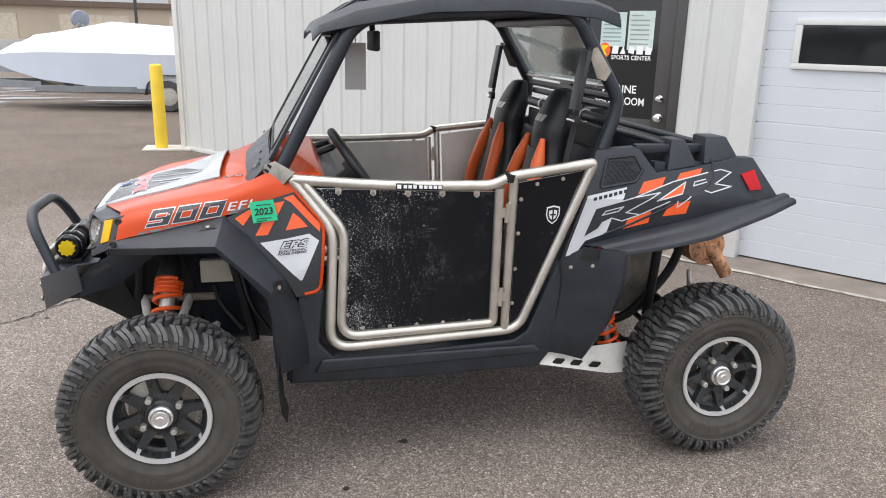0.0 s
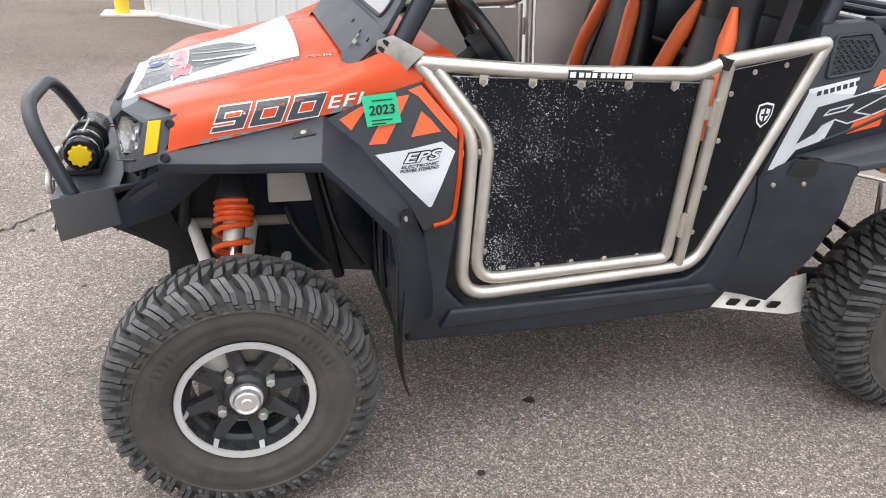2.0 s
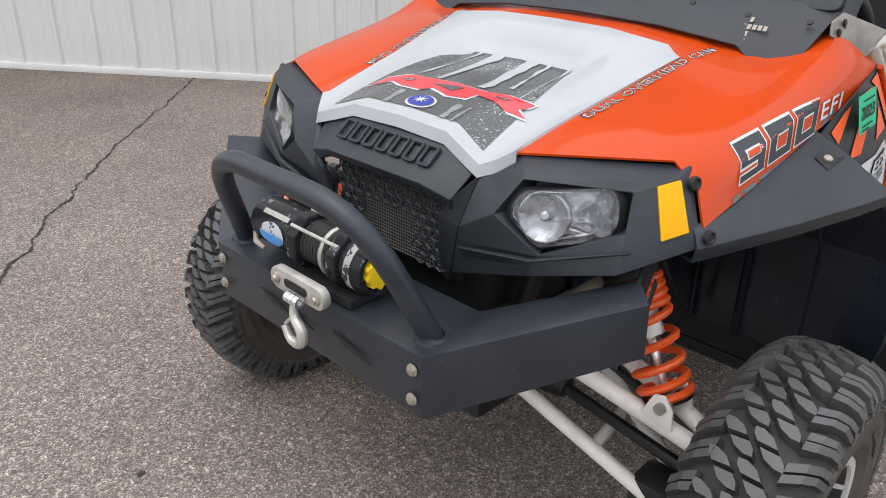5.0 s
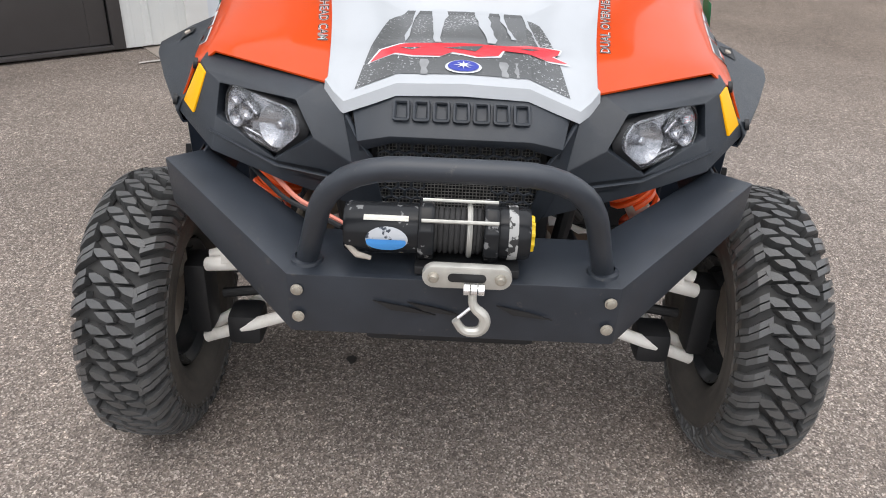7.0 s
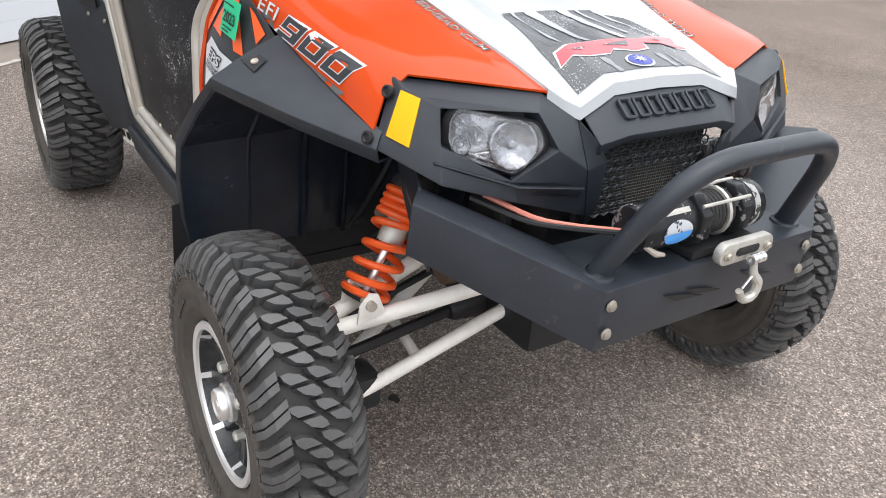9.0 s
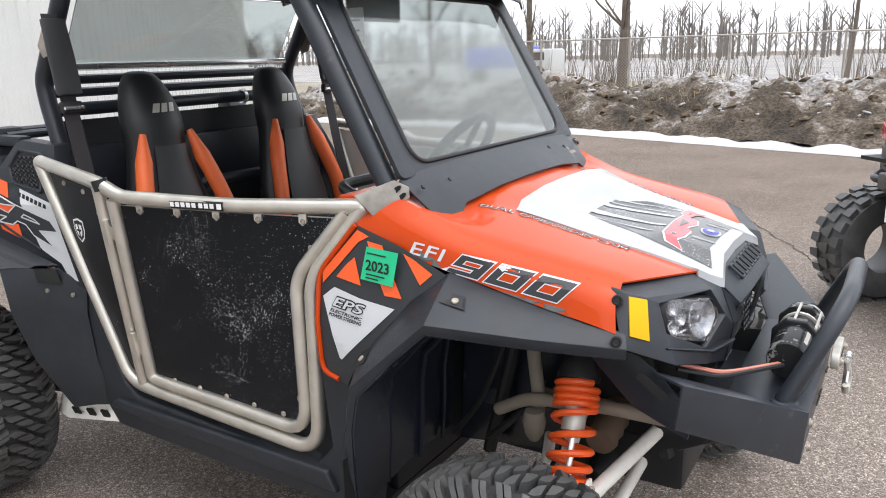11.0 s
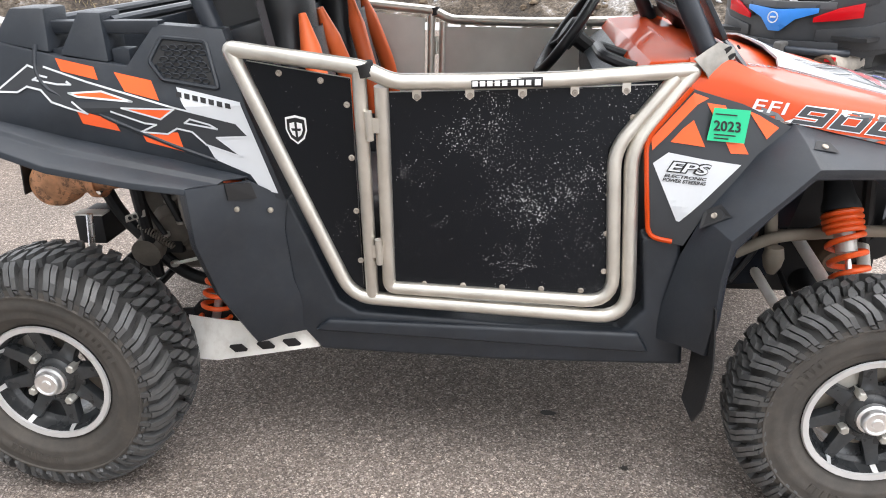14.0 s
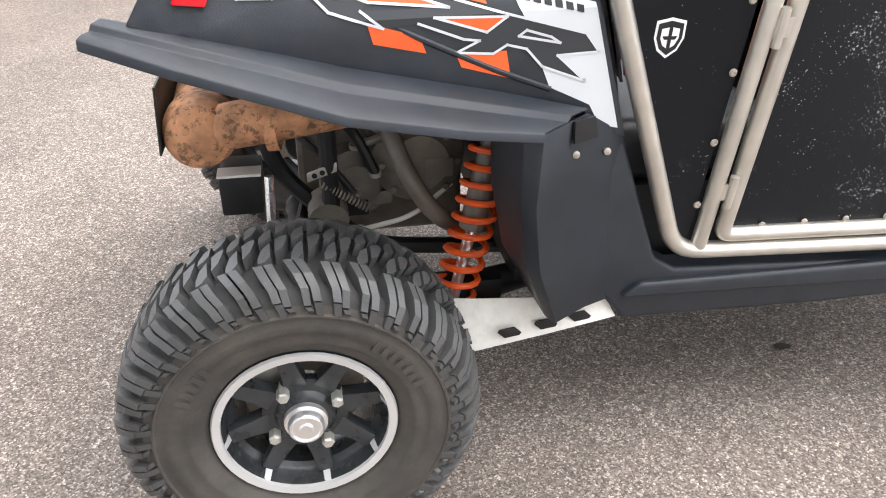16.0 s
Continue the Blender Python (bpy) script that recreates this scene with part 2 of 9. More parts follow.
RUST = paint("rusty_exhaust_steel", (0.6, 0.3, 0.1575), 0.75, metal=0.1, vary=0.45, scale=20, dirt=0.75, dcol=(0.105, 0.06, 0.0375), bump=0.3, bscale=120, band=(0.52, 0.60))
YELLOW = paint("amber_reflector", (0.86, 0.42, 0.0040), 0.30, vary=0.05, bump=0.3, bscale=900, coat=0.1, spec=0.15)
YELLOWPAINT = paint("yellow_bollard_paint", (0.93, 0.6458, 0.0452), 0.45, vary=0.07, dirt=0.15, dcol=(0.75, 0.57, 0.15), scale=5)
YELLOWKNOB = paint("yellow_plastic", (0.93, 0.6346, 0.0109), 0.4)
REDLENS = paint("red_tail_lens", (0.54, 0.006, 0.012), 0.16, vary=0.1, coat=0.1, spec=0.25)
REFLECT = paint("headlight_reflector", (0.36, 0.37, 0.40), 0.24, metal=0.8, vary=0.2, scale=60, bump=0.9, bscale=70)
LENS = glassy("clear_lens", (1, 1, 1), 0.03)
WINDOW = glassy("windscreen_polycarbonate", (0.46, 0.50, 0.488), 0.04, 0.92)
LEATHER = paint("black_vinyl", (0.014, 0.0145, 0.0165), 0.40, vary=0.12, bump=0.3, bscale=500)
LEATHERG = paint("charcoal_vinyl", (0.036, 0.0372, 0.0408), 0.36, vary=0.1, bump=0.3, bscale=500)
LEATHERO = paint("orange_vinyl", (0.93, 0.1725, 0.045), 0.42, vary=0.08, bump=0.3, bscale=500)
WEBBING = paint("dark_belt_webbing", (0.035, 0.032, 0.036), 0.85, bump=0.5, bscale=700)
GREEN = paint("green_sticker", (0.015, 0.54, 0.255), 0.4, vary=0.06)
INK = paint("black_ink", (0.012, 0.012, 0.013), 0.5)
PAPER = paint("white_paper", (0.93, 0.93, 0.93), 0.7, vary=0.04)
METALWALL = paint("off_white_steel_siding", (0.63, 0.6375, 0.6225), 0.45, vary=0.04, scale=1.2, dirt=0.12, dcol=(0.63, 0.585, 0.51))
WHITEDOOR = paint("white_garage_steel", (0.66, 0.69, 0.735), 0.45, vary=0.03, scale=1.5, bump=0.15, bscale=300)
TRIMWHITE = paint("white_trim", (0.705, 0.705, 0.69), 0.5, vary=0.04, dirt=0.15, dcol=(0.6, 0.555, 0.495))
DOORFRAME = paint("dark_bronze_aluminium", (0.0675, 0.063, 0.063), 0.35, metal=0.3, vary=0.06)
DARKGLASS = paint("dark_window_glass", (0.02, 0.022, 0.024), 0.05, vary=0.05, rvary=0.02)
CONCRETE = paint("pale_concrete", (0.63, 0.585, 0.525), 0.85, vary=0.15, scale=4, bump=0.3, bscale=200, dirt=0.3, dcol=(0.42, 0.36, 0.3))
SNOW = paint("old_snow", (0.45, 0.45, 0.468), 0.7, vary=0.06, scale=3, bump=0.4, bscale=40, dirt=0.45, dcol=(0.45, 0.375, 0.3))
SNOWCLEAN = paint("clean_snow", (0.48, 0.475, 0.49), 0.7, vary=0.08, scale=3, bump=0.5, bscale=30, dirt=0.25, dcol=(0.525, 0.465, 0.405))
COVER = paint("white_shrink_wrap", (0.75, 0.78, 0.825), 0.4, vary=0.04, scale=1.0)
COVERLOW = paint("pale_blue_wrap", (0.63, 0.675, 0.765), 0.4, vary=0.04, scale=1.0)
HULL = paint("grey_hull", (0.57, 0.555, 0.54), 0.35, vary=0.08)
TAN = paint("tan_building", (0.495, 0.42, 0.33), 0.7, vary=0.08, scale=0.4)
FARWHITE = paint("far_white_wall", (0.6, 0.615, 0.6375), 0.7, vary=0.05, scale=0.3)
ROPE = paint("dark_winch_rope", (0.035, 0.034, 0.034), 0.8, bump=0.6, bscale=300)
CASTGREY = paint("cast_grey_metal", (0.57, 0.555, 0.51), 0.5, metal=0.6, vary=0.15, scale=25)
PURPLE = paint("polished_chrome", (0.93, 0.93, 0.93), 0.12, metal=1.0)


# ---- building helpers ----
def link_mesh(name, bm, material, smooth=35):
    me = bpy.data.meshes.new(name)
    bmesh.ops.recalc_face_normals(bm, faces=bm.faces[:])
    bm.to_mesh(me)
    bm.free()
    for m in (material if isinstance(material, (list, tuple)) else [material]):
        me.materials.append(m)
    if smooth:
        me.shade_smooth()
        me.set_sharp_from_angle(angle=radians(smooth))
    return new(name, me)


def world_place(ob):
    p = Vector(ob.location)
    while ob.parent:
        ob = ob.parent
        p = p + ob.location
    return p


def part(name, bm, material, parent=None, label="", smooth=35, base=None):
    """One bmesh in world metres, linked as one mesh object under parent."""
    if parent is None:
        o = Vector(base) if base is not None else Vector((0, 0, 0))
    else:
        o = world_place(parent) if base is None else Vector(base)
    bmesh.ops.translate(bm, verts=bm.verts[:], vec=-o)
    ob = link_mesh(name, bm, material, smooth)
    if parent is None:
        ob.location = o
    else:
        ob.parent = parent
        ob.location = o - world_place(parent)
    if label:
        tagged(ob, label)
    return ob


def thing(name, place, label, category, group="", kind=""):
    ob = new(name)
    ob.location = place
    ob.empty_display_size = 0.1
    return tagged(ob, label, category, group, kind)


def bevel(bm, width, angle=28, segs=2):
    bm.normal_update()
    es = [e for e in bm.edges if len(e.link_faces) == 2 and e.calc_face_angle(0) > radians(angle)]
    if es:
        bmesh.ops.bevel(bm, geom=es, offset=width, segments=segs, affect="EDGES", profile=0.6, clamp_overlap=True)
    return bm


def box(bm, lo, hi, m=None):
    lo, hi = Vector(lo), Vector(hi)
    r = bmesh.ops.create_cube(bm, size=1, matrix=Matrix.Translation((lo + hi) / 2) @ Matrix.Diagonal((*(hi - lo), 1)))
    if m is not None:
        bmesh.ops.transform(bm, matrix=m, verts=r["verts"])
    return r["verts"]


def boxed(lo, hi, b=0.0, m=None):
    bm = bmesh.new()
    box(bm, lo, hi, m)
    return bevel(bm, b) if b else bm


def prism(bm, ring, vec):
    """A plate: the ring of points, swept by vec."""
    a = [bm.verts.new(p) for p in ring]
    c = [bm.verts.new(Vector(p) + Vector(vec)) for p in ring]
    k = len(a)
    bm.faces.new(a[::-1])
    bm.faces.new(c)
    for i in range(k):
        bm.faces.new((a[i], a[(i + 1) % k], c[(i + 1) % k], c[i]))
    return bm


def rounded(pts, radius, steps=6, closed=False):
    """A polyline with its corners rounded off."""
    pts = [Vector(p) for p in pts]
    out = []
    k = len(pts)
    for i, p in enumerate(pts):
        if not closed and i in (0, k - 1):
            out.append(p)
            continue
        a, c = pts[i - 1] - p, pts[(i + 1) % k] - p
        r = radius[i] if isinstance(radius, (list, tuple)) else radius
        d = min(r, a.length * 0.48, c.length * 0.48)
        s, e = p + a.normalized() * d, p + c.normalized() * d
        for j in range(steps + 1):
            t = j / steps
            out.append(s * (1 - t) ** 2 + p * 2 * t * (1 - t) + e * t * t)
    return out


def tube(bm, pts, r, n=10, closed=False, cap=True):
    """A round tube along a polyline; r is one radius, or one for each point."""
    pts = [Vector(p) for p in pts]
    k = len(pts)
    rings = []
    up = None
    for i, p in enumerate(pts):
        if closed:
            d = pts[(i + 1) % k] - pts[i - 1]
        else:
            d = pts[min(i + 1, k - 1)] - pts[max(i - 1, 0)]
        d.normalize()
        if up is None:
            up = d.orthogonal().normalized()
        else:
            up = (up - d * up.dot(d))
            up = up.normalized() if up.length > 1e-6 else d.orthogonal().normalized()
        side = d.cross(up)
        rr = r[i] if isinstance(r, (list, tuple)) else r
        rings.append([bm.verts.new(p + (up * math.cos(2 * math.pi * j / n) + side * math.sin(2 * math.pi * j / n)) * rr) for j in range(n)])
    for i in range(k if closed else k - 1):
        a, c = rings[i], rings[(i + 1) % k]
        sh = 0
        if closed and i == k - 1:
            sh = min(range(n), key=lambda q: (a[0].co - c[q].co).length)
        for j in range(n):
            bm.faces.new((a[j], a[(j + 1) % n], c[(j + 1 + sh) % n], c[(j + sh) % n]))
    if cap and not closed:
        bm.faces.new(rings[0][::-1])
        bm.faces.new(rings[-1])
    return bm


def tubed(pts, r, n=10, **k):
    return tube(bmesh.new(), pts, r, n, **k)


def lathe(bm, profile, n=24, m=None, closed=False):
    """Turns (radius, height) points round z, then moves them by m."""
    rings = []
    for r, h in profile:
        if r < 1e-6:
            rings.append([bm.verts.new((0, 0, h))])
        else:
            rings.append([bm.verts.new((r * math.cos(2 * math.pi * j / n), r * math.sin(2 * math.pi * j / n), h)) for j in range(n)])
    pairs = list(zip(rings, rings[1:]))
    if closed:
        pairs.append((rings[-1], rings[0]))
    for a, c in pairs:
        for j in range(n):
            q = [a[j % len(a)], a[(j + 1) % len(a)], c[(j + 1) % len(c)], c[j % len(c)]]
            q = list(dict.fromkeys(q))
            if len(q) > 2:
                bm.faces.new(q)
    if m is not None:
        bmesh.ops.transform(bm, matrix=m, verts=[v for g in rings for v in g])
    return bm


def sheet(bm, rows):
    """A grid of faces over rows of points."""
    vs = [[bm.verts.new(p) for p in row] for row in rows]
    for a, c in zip(vs, vs[1:]):
        for j in range(len(a) - 1):
            bm.faces.new((a[j], a[j + 1], c[j + 1], c[j]))
    return bm


def thicken(bm, t):
    bmesh.ops.recalc_face_normals(bm, faces=bm.faces[:])
    bmesh.ops.solidify(bm, geom=bm.faces[:], thickness=t)
    return bm


def spline(pts, n):
    """n steps a span through the points (Catmull-Rom)."""
    pts = [np.array(p, float) for p in pts]
    ext = [2 * pts[0] - pts[1], *pts, 2 * pts[-1] - pts[-2]]
    out = []
    for i in range(len(pts) - 1):
        p0, p1, p2, p3 = ext[i:i + 4]
        for j in range(n):
            t = j / n
            out.append(0.5 * (2 * p1 + (p2 - p0) * t + (2 * p0 - 5 * p1 + 4 * p2 - p3) * t * t + (3 * p1 - p0 - 3 * p2 + p3) * t ** 3))
    out.append(pts[-1])
    return out


def mirror(p, s):
    return (p[0], p[1] * s, p[2])


def letters(text, size, shear=0.0, offset=0.0, spacing=1.0):
    """A flat bmesh of text with the built-in font, in x and y, left foot at the origin."""
    cu = bpy.data.curves.new("letters", "FONT")
    cu.body, cu.size, cu.shear, cu.offset, cu.space_character = text, size, shear, offset, spacing
    cu.resolution_u = 3
    ob = bpy.data.objects.new("letters", cu)
    scene.collection.objects.link(ob)
    dg = bpy.context.evaluated_depsgraph_get()
    me = bpy.data.meshes.new_from_object(ob.evaluated_get(dg))
    bm = bmesh.new()
    bm.from_mesh(me)
    bpy.data.objects.remove(ob)
    bpy.data.curves.remove(cu)
    bpy.data.meshes.remove(me)
    return bm


def fit_width(bm, width, height=None):
    xs = [v.co.x for v in bm.verts]
    ys = [v.co.y for v in bm.verts]
    sx = width / (max(xs) - min(xs))
    sy = height / (max(ys) - min(ys)) if height else sx
    for v in bm.verts:
        v.co = Vector(((v.co.x - min(xs)) * sx, (v.co.y - min(ys)) * sy, 0))
    return bm


def shape(bm, ring):
    bm.faces.new([bm.verts.new((x, y, 0)) for x, y in ring])
    return bm


def stroke(bm, pts, w, closed=True):
    """A line of width w along 2D points, as flat quads."""
    k = len(pts)
    P = [Vector((x, y)) for x, y in pts]
    for i in range(k if closed else k - 1):
        a, c = P[i], P[(i + 1) % k]
        d = (c - a).normalized()
        nrm = Vector((-d.y, d.x)) * w / 2
        a2, c2 = a - d * w / 2, c + d * w / 2
        bm.faces.new([bm.verts.new((*q, 0)) for q in (a2 + nrm, a2 - nrm, c2 - nrm, c2 + nrm)])
    return bm


def place_flat(bm, origin, u, v, lift=0.0):
    """Moves a flat mesh from x, y into the world: origin + x u + y v."""
    u, v = Vector(u), Vector(v)
    w = u.cross(v).normalized()
    o = Vector(origin)
    for q in bm.verts:
        q.co = o + u * q.co.x + v * q.co.y + w * lift
    return bm


def drape(bm, tree, way, lift=0.0015, cut=0.03, reach=0.25):
    """Lays a flat mesh onto a surface along way, cut into small cells first so that it follows the shape."""
    way = Vector(way).normalized()
    for ax in range(3):
        if abs(way[ax]) > 0.7:
            continue
        c = [v.co[ax] for v in bm.verts]
        lo, hi = min(c), max(c)
        k = int((hi - lo) / cut)
        no = Vector((0, 0, 0))
        no[ax] = 1
        for i in range(1, k + 1):
            at = Vector((0, 0, 0))
            at[ax] = math.floor(lo / cut) * cut + i * cut
            bmesh.ops.bisect_plane(bm, geom=bm.verts[:] + bm.edges[:] + bm.faces[:], plane_co=at, plane_no=no)
    for q in bm.verts:
        hit, nrm, _, _ = tree.ray_cast(q.co - way * reach, way, reach * 2)
        if hit is None:
            hit, nrm, _, _ = tree.find_nearest(q.co)
        if hit is not None:
            q.co = hit - way * lift
    return bm


# ---- the yard: ground, building, bollard ----
bm = bmesh.new()
sheet(bm, [[(-300 + 600 * i / 12, -300 + 600 * j / 12, 0) for i in range(13)] for j in range(13)])
ground = tagged(part("ground", bm, ASPHALT, smooth=0), "worn brown-grey asphalt of the yard", "asphalt", kind="structure")

CORNER = Vector((-0.886, 7.69, 0))
ALONG = Vector((0.6186, -0.7857, 0))
OUT = Vector((-0.7857, -0.6186, 0))


def on_wall(s, out, z):
    return CORNER + ALONG * s + OUT * out + Vector((0, 0, z))


WALLM = Matrix(((ALONG.x, -OUT.x, 0, CORNER.x), (ALONG.y, -OUT.y, 0, CORNER.y), (0, 0, 1, 0), (0, 0, 0, 1)))  # x along, y inwards, z up


def wall_box(bm, s0, s1, o0, o1, z0, z1):
    return box(bm, (s0, -o1, z0), (s1, -o0, z1), WALLM)


WALLH = 4.2
bm = bmesh.new()
wall_box(bm, 0.0, 5.92, -0.25, 0, 0.02, WALLH)
wall_box(bm, 5.92, 6.98, -0.25, 0, 2.2, WALLH)
wall_box(bm, 6.98, 7.44, -0.25, 0, 0.02, WALLH)
wall_box(bm, 7.44, 11.2, -0.25, 0, 3.1, WALLH)
wall_box(bm, 11.2, 31, -0.25, 0, 0.02, WALLH)
wall_box(bm, 0.0, 0.25, -9, -0.25, 0.02, WALLH)
wall_box(bm, 30.75, 31, -9, -0.25, 0.02, WALLH)
wall_box(bm, 0.0, 31, -9, -8.75, 0.02, WALLH)
wall = tagged(part("wall_east", bm, METALWALL, base=CORNER), "off-white ribbed steel wall of the showroom", "wall", kind="structure")
# ribs of the siding, with a low swage between them
bm = bmesh.new()
s = 0.10
k = 0
while s < 30.9:
    if not (5.85 < s < 7.02 or 7.38 < s < 11.3):
        w, d = (0.028, 0.016) if k % 3 == 0 else (0.012, 0.003)
        prism(bm, [WALLM @ Vector(q) for q in ((s - w, 0, 0.03), (s - w * 0.45, -d, 0.03), (s + w * 0.45, -d, 0.03), (s + w, 0, 0.03))], (0, 0, WALLH - 0.05))
    s += 0.102
    k += 1
part("ribs", bm, METALWALL, wall)
bm = bmesh.new()
wall_box(bm, -0.05, 0.06, -0.03, 0.028, 0.02, WALLH)
wall_box(bm, -0.04, 5.9, 0.0, 0.02, 0.0, 0.05)
part("corner_trim", bevel(bm, 0.004), TRIMWHITE, wall)
bm = bmesh.new()
wall_box(bm, -0.3, 31.3, -9.3, 0.3, WALLH, WALLH + 0.15)
tagged(part("roof", bm, TRIMWHITE, base=CORNER), "white flat roof of the showroom", "roof", kind="structure")

# showroom door: dark frame, glass leaf, writing on the glass
door = thing("door_1", on_wall(6.45, 0, 0), "dark bronze glass entrance door with white lettering", "door", kind="structure")
bm = bmesh.new()
for s0, s1, z0, z1 in ((5.92, 6.02, 0.02, 2.2), (6.90, 6.98, 0.02, 2.2), (6.02, 6.90, 2.12, 2.2), (6.02, 6.90, 0.02, 0.05)):
    wall_box(bm, s0, s1, -0.1, 0.012, z0, z1)
part("door_frame", bevel(bm, 0.004), DOORFRAME, door)
bm = bmesh.new()
for s0, s1, z0, z1 in ((6.03, 6.14, 0.055, 2.11), (6.765, 6.89, 0.055, 2.11), (6.14, 6.765, 1.93, 2.11), (6.14, 6.765, 0.055, 0.98)):
    wall_box(bm, s0, s1, -0.055, -0.012, z0, z1)
part("leaf", bevel(bm, 0.004), DOORFRAME, door)
bm = bmesh.new()
wall_box(bm, 6.14, 6.765, -0.035, -0.028, 0.98, 1.93)
part("pane", bm, DARKGLASS, door, "dark reflecting glass")
for z, r, name in ((1.0, 0.033, "knob"), (1.15, 0.026, "lock")):
    m = Matrix.Translation(on_wall(6.825, -0.012, z)) @ OUT.to_track_quat("Z", "Y").to_matrix().to_4x4()
    part(name, lathe(bmesh.new(), [(0, 0), (r, 0), (r, 0.008), (r * 0.45, 0.012), (r * 0.45, 0.03), (r * 0.85, 0.036), (r * 0.9, 0.05), (r * 0.6, 0.06), (0, 0.062)], 20, m), PURPLE, door, "polished steel")


def wall_flat(bm, s, z, out=-0.0265):
    return place_flat(bm, on_wall(s, out, z), ALONG, (0, 0, 1))


for s0, s1, z0, z1, tint in ((6.255, 6.475, 1.535, 1.80, (0.55, 0.68, 0.66)), (6.495, 6.715, 1.51, 1.81, (0.60, 0.70, 0.66))):
    poster = tagged(part("notice_paper", wall_flat(shape(bmesh.new(), [(0, 0), (s1 - s0, 0), (s1 - s0, z1 - z0), (0, z1 - z0)]), s0, z0, -0.026), paint("pale_notice_paper", tint, 0.5), base=on_wall(s0, -0.026, z0)), "pale green printed notice taped inside the glass door", "notice")
    bm = bmesh.new()
    for i in range(7):
        zz = (z1 - z0) * (0.9 - 0.12 * i)
        shape(bm, [(0.02, zz), (0.02 + (0.16 if i else 0.10), zz), (0.02 + (0.16 if i else 0.10), zz - 0.010), (0.02, zz - 0.010)])
    part("print", wall_flat(bm, s0, z0, -0.0245), paint("faded_print", (0.3, 0.345, 0.345), 0.6), poster)
sign = tagged(part("door_lettering", wall_flat(fit_width(letters("SPORTS CENTER", 0.05, offset=0.0008), 0.345, 0.034), 6.365, 1.435, -0.0245), PAPER, base=on_wall(6.36, -0.0245, 1.43)), "white vinyl lettering and orange badge on glass door", "sign")
bm = bmesh.new()
for i in range(5):
    x = i * 0.072
    ring = ([(0, 0), (0.055, 0), (0.062, 0.062), (0.008, 0.062)], [(0, 0), (0.05, 0), (0.03, 0.062)], [(0, 0.012), (0.05, 0), (0.056, 0.05), (0.01, 0.062)], [(0, 0), (0.056, 0), (0.056, 0.062), (0, 0.062)], [(0.004, 0), (0.052, 0), (0.06, 0.05), (0.004, 0.062)])[i]
    shape(bm, [(x + a, c) for a, c in ring])
part("name_bars", wall_flat(bm, 6.365, 1.48, -0.0245), PAPER, sign)
bm = shape(bmesh.new(), [(0.055 + 0.055 * math.cos(a * 0.5236), 0.06 + 0.06 * math.sin(a * 0.5236)) for a in range(12)])
part("badge", wall_flat(bm, 6.245, 1.445, -0.0245), ORANGEDECAL, sign)
bm = shape(bmesh.new(), [(0, 0.02), (0.06, 0.02), (0.03, 0.06), (0.07, 0.10), (0, 0.10)])
part("badge_mark", wall_flat(bm, 6.27, 1.445, -0.023), YELLOWKNOB, sign)
part("word", wall_flat(fit_width(letters("MARINE", 0.07, offset=0.001), 0.30, 0.062), 6.31, 1.175, -0.0245), PAPER, sign)
part("word", wall_flat(fit_width(letters("SHOWROOM", 0.07, offset=0.001), 0.44, 0.062), 6.245, 1.08, -0.0245), PAPER, sign)

# garage door: sections with grooves, a window, white trim
garage = thing("door_2", on_wall(9.3, 0, 0), "white sectional garage door with ribbed panels and window", "garage door", kind="structure")
bm = bmesh.new()
for i in range(24):
    z0 = 0.02 + i * 0.1275
    wall_box(bm, 7.56, 11.08, -0.10, -0.052, z0, z0 + (0.1240 if i % 4 < 3 else 0.1205))
part("panel", bevel(bm, 0.0018, segs=1), WHITEDOOR, garage)
bm = bmesh.new()
wall_box(bm, 7.58, 11.06, -0.12, -0.0545, 0.02, 3.08)
part("core", bm, WHITEDOOR, garage)
for s0 in (7.80, 9.0, 10.2):
    bm = bmesh.new()
    for a, c, z0, z1 in ((s0 - 0.045, s0 + 0.795, 1.715, 1.755), (s0 - 0.045, s0 + 0.795, 1.42, 1.46), (s0 - 0.045, s0, 1.46, 1.715), (s0 + 0.75, s0 + 0.795, 1.46, 1.715)):
        wall_box(bm, a, c, -0.06, -0.028, z0, z1)
    win = part("window", bevel(bm, 0.006), TRIMWHITE, garage)
    bm = bmesh.new()
    wall_box(bm, s0, s0 + 0.75, -0.058, -0.044, 1.46, 1.715)
    part("pane", bm, DARKGLASS, win)
bm = bmesh.new()
wall_box(bm, 7.40, 7.56, -0.12, 0.02, 0.0, 3.2)
wall_box(bm, 11.08, 11.24, -0.12, 0.02, 0.0, 3.2)
wall_box(bm, 7.40, 11.24, -0.12, 0.024, 3.08, 3.24)
tagged(part("trim", bevel(bm, 0.005), TRIMWHITE, base=on_wall(7.4, 0, 0)), "white steel trim round the garage opening", "trim", kind="structure")
bm = bmesh.new()
wall_box(bm, 7.1, 11.6, -0.5, 0.36, -0.05, 0.008)
tagged(part("pavement", bm, paint("stained_concrete_apron", (0.26, 0.222, 0.19), 0.9, vary=0.25, scale=3, bump=0.3, bscale=200, dirt=0.5, dcol=(0.17, 0.145, 0.125)), base=on_wall(7.1, 0, 0)), "brown stained concrete sill before the garage door", "concrete apron", kind="structure")

# salt-white seam, cracks and stains in the asphalt
SALT = paint("salt_white_residue", (0.50, 0.47, 0.43), 0.9, vary=0.25, scale=20, dirt=0.6, dcol=(0.3, 0.27, 0.24))
CRACK = paint("open_crack_tar", (0.035, 0.030, 0.027), 0.9, vary=0.2)


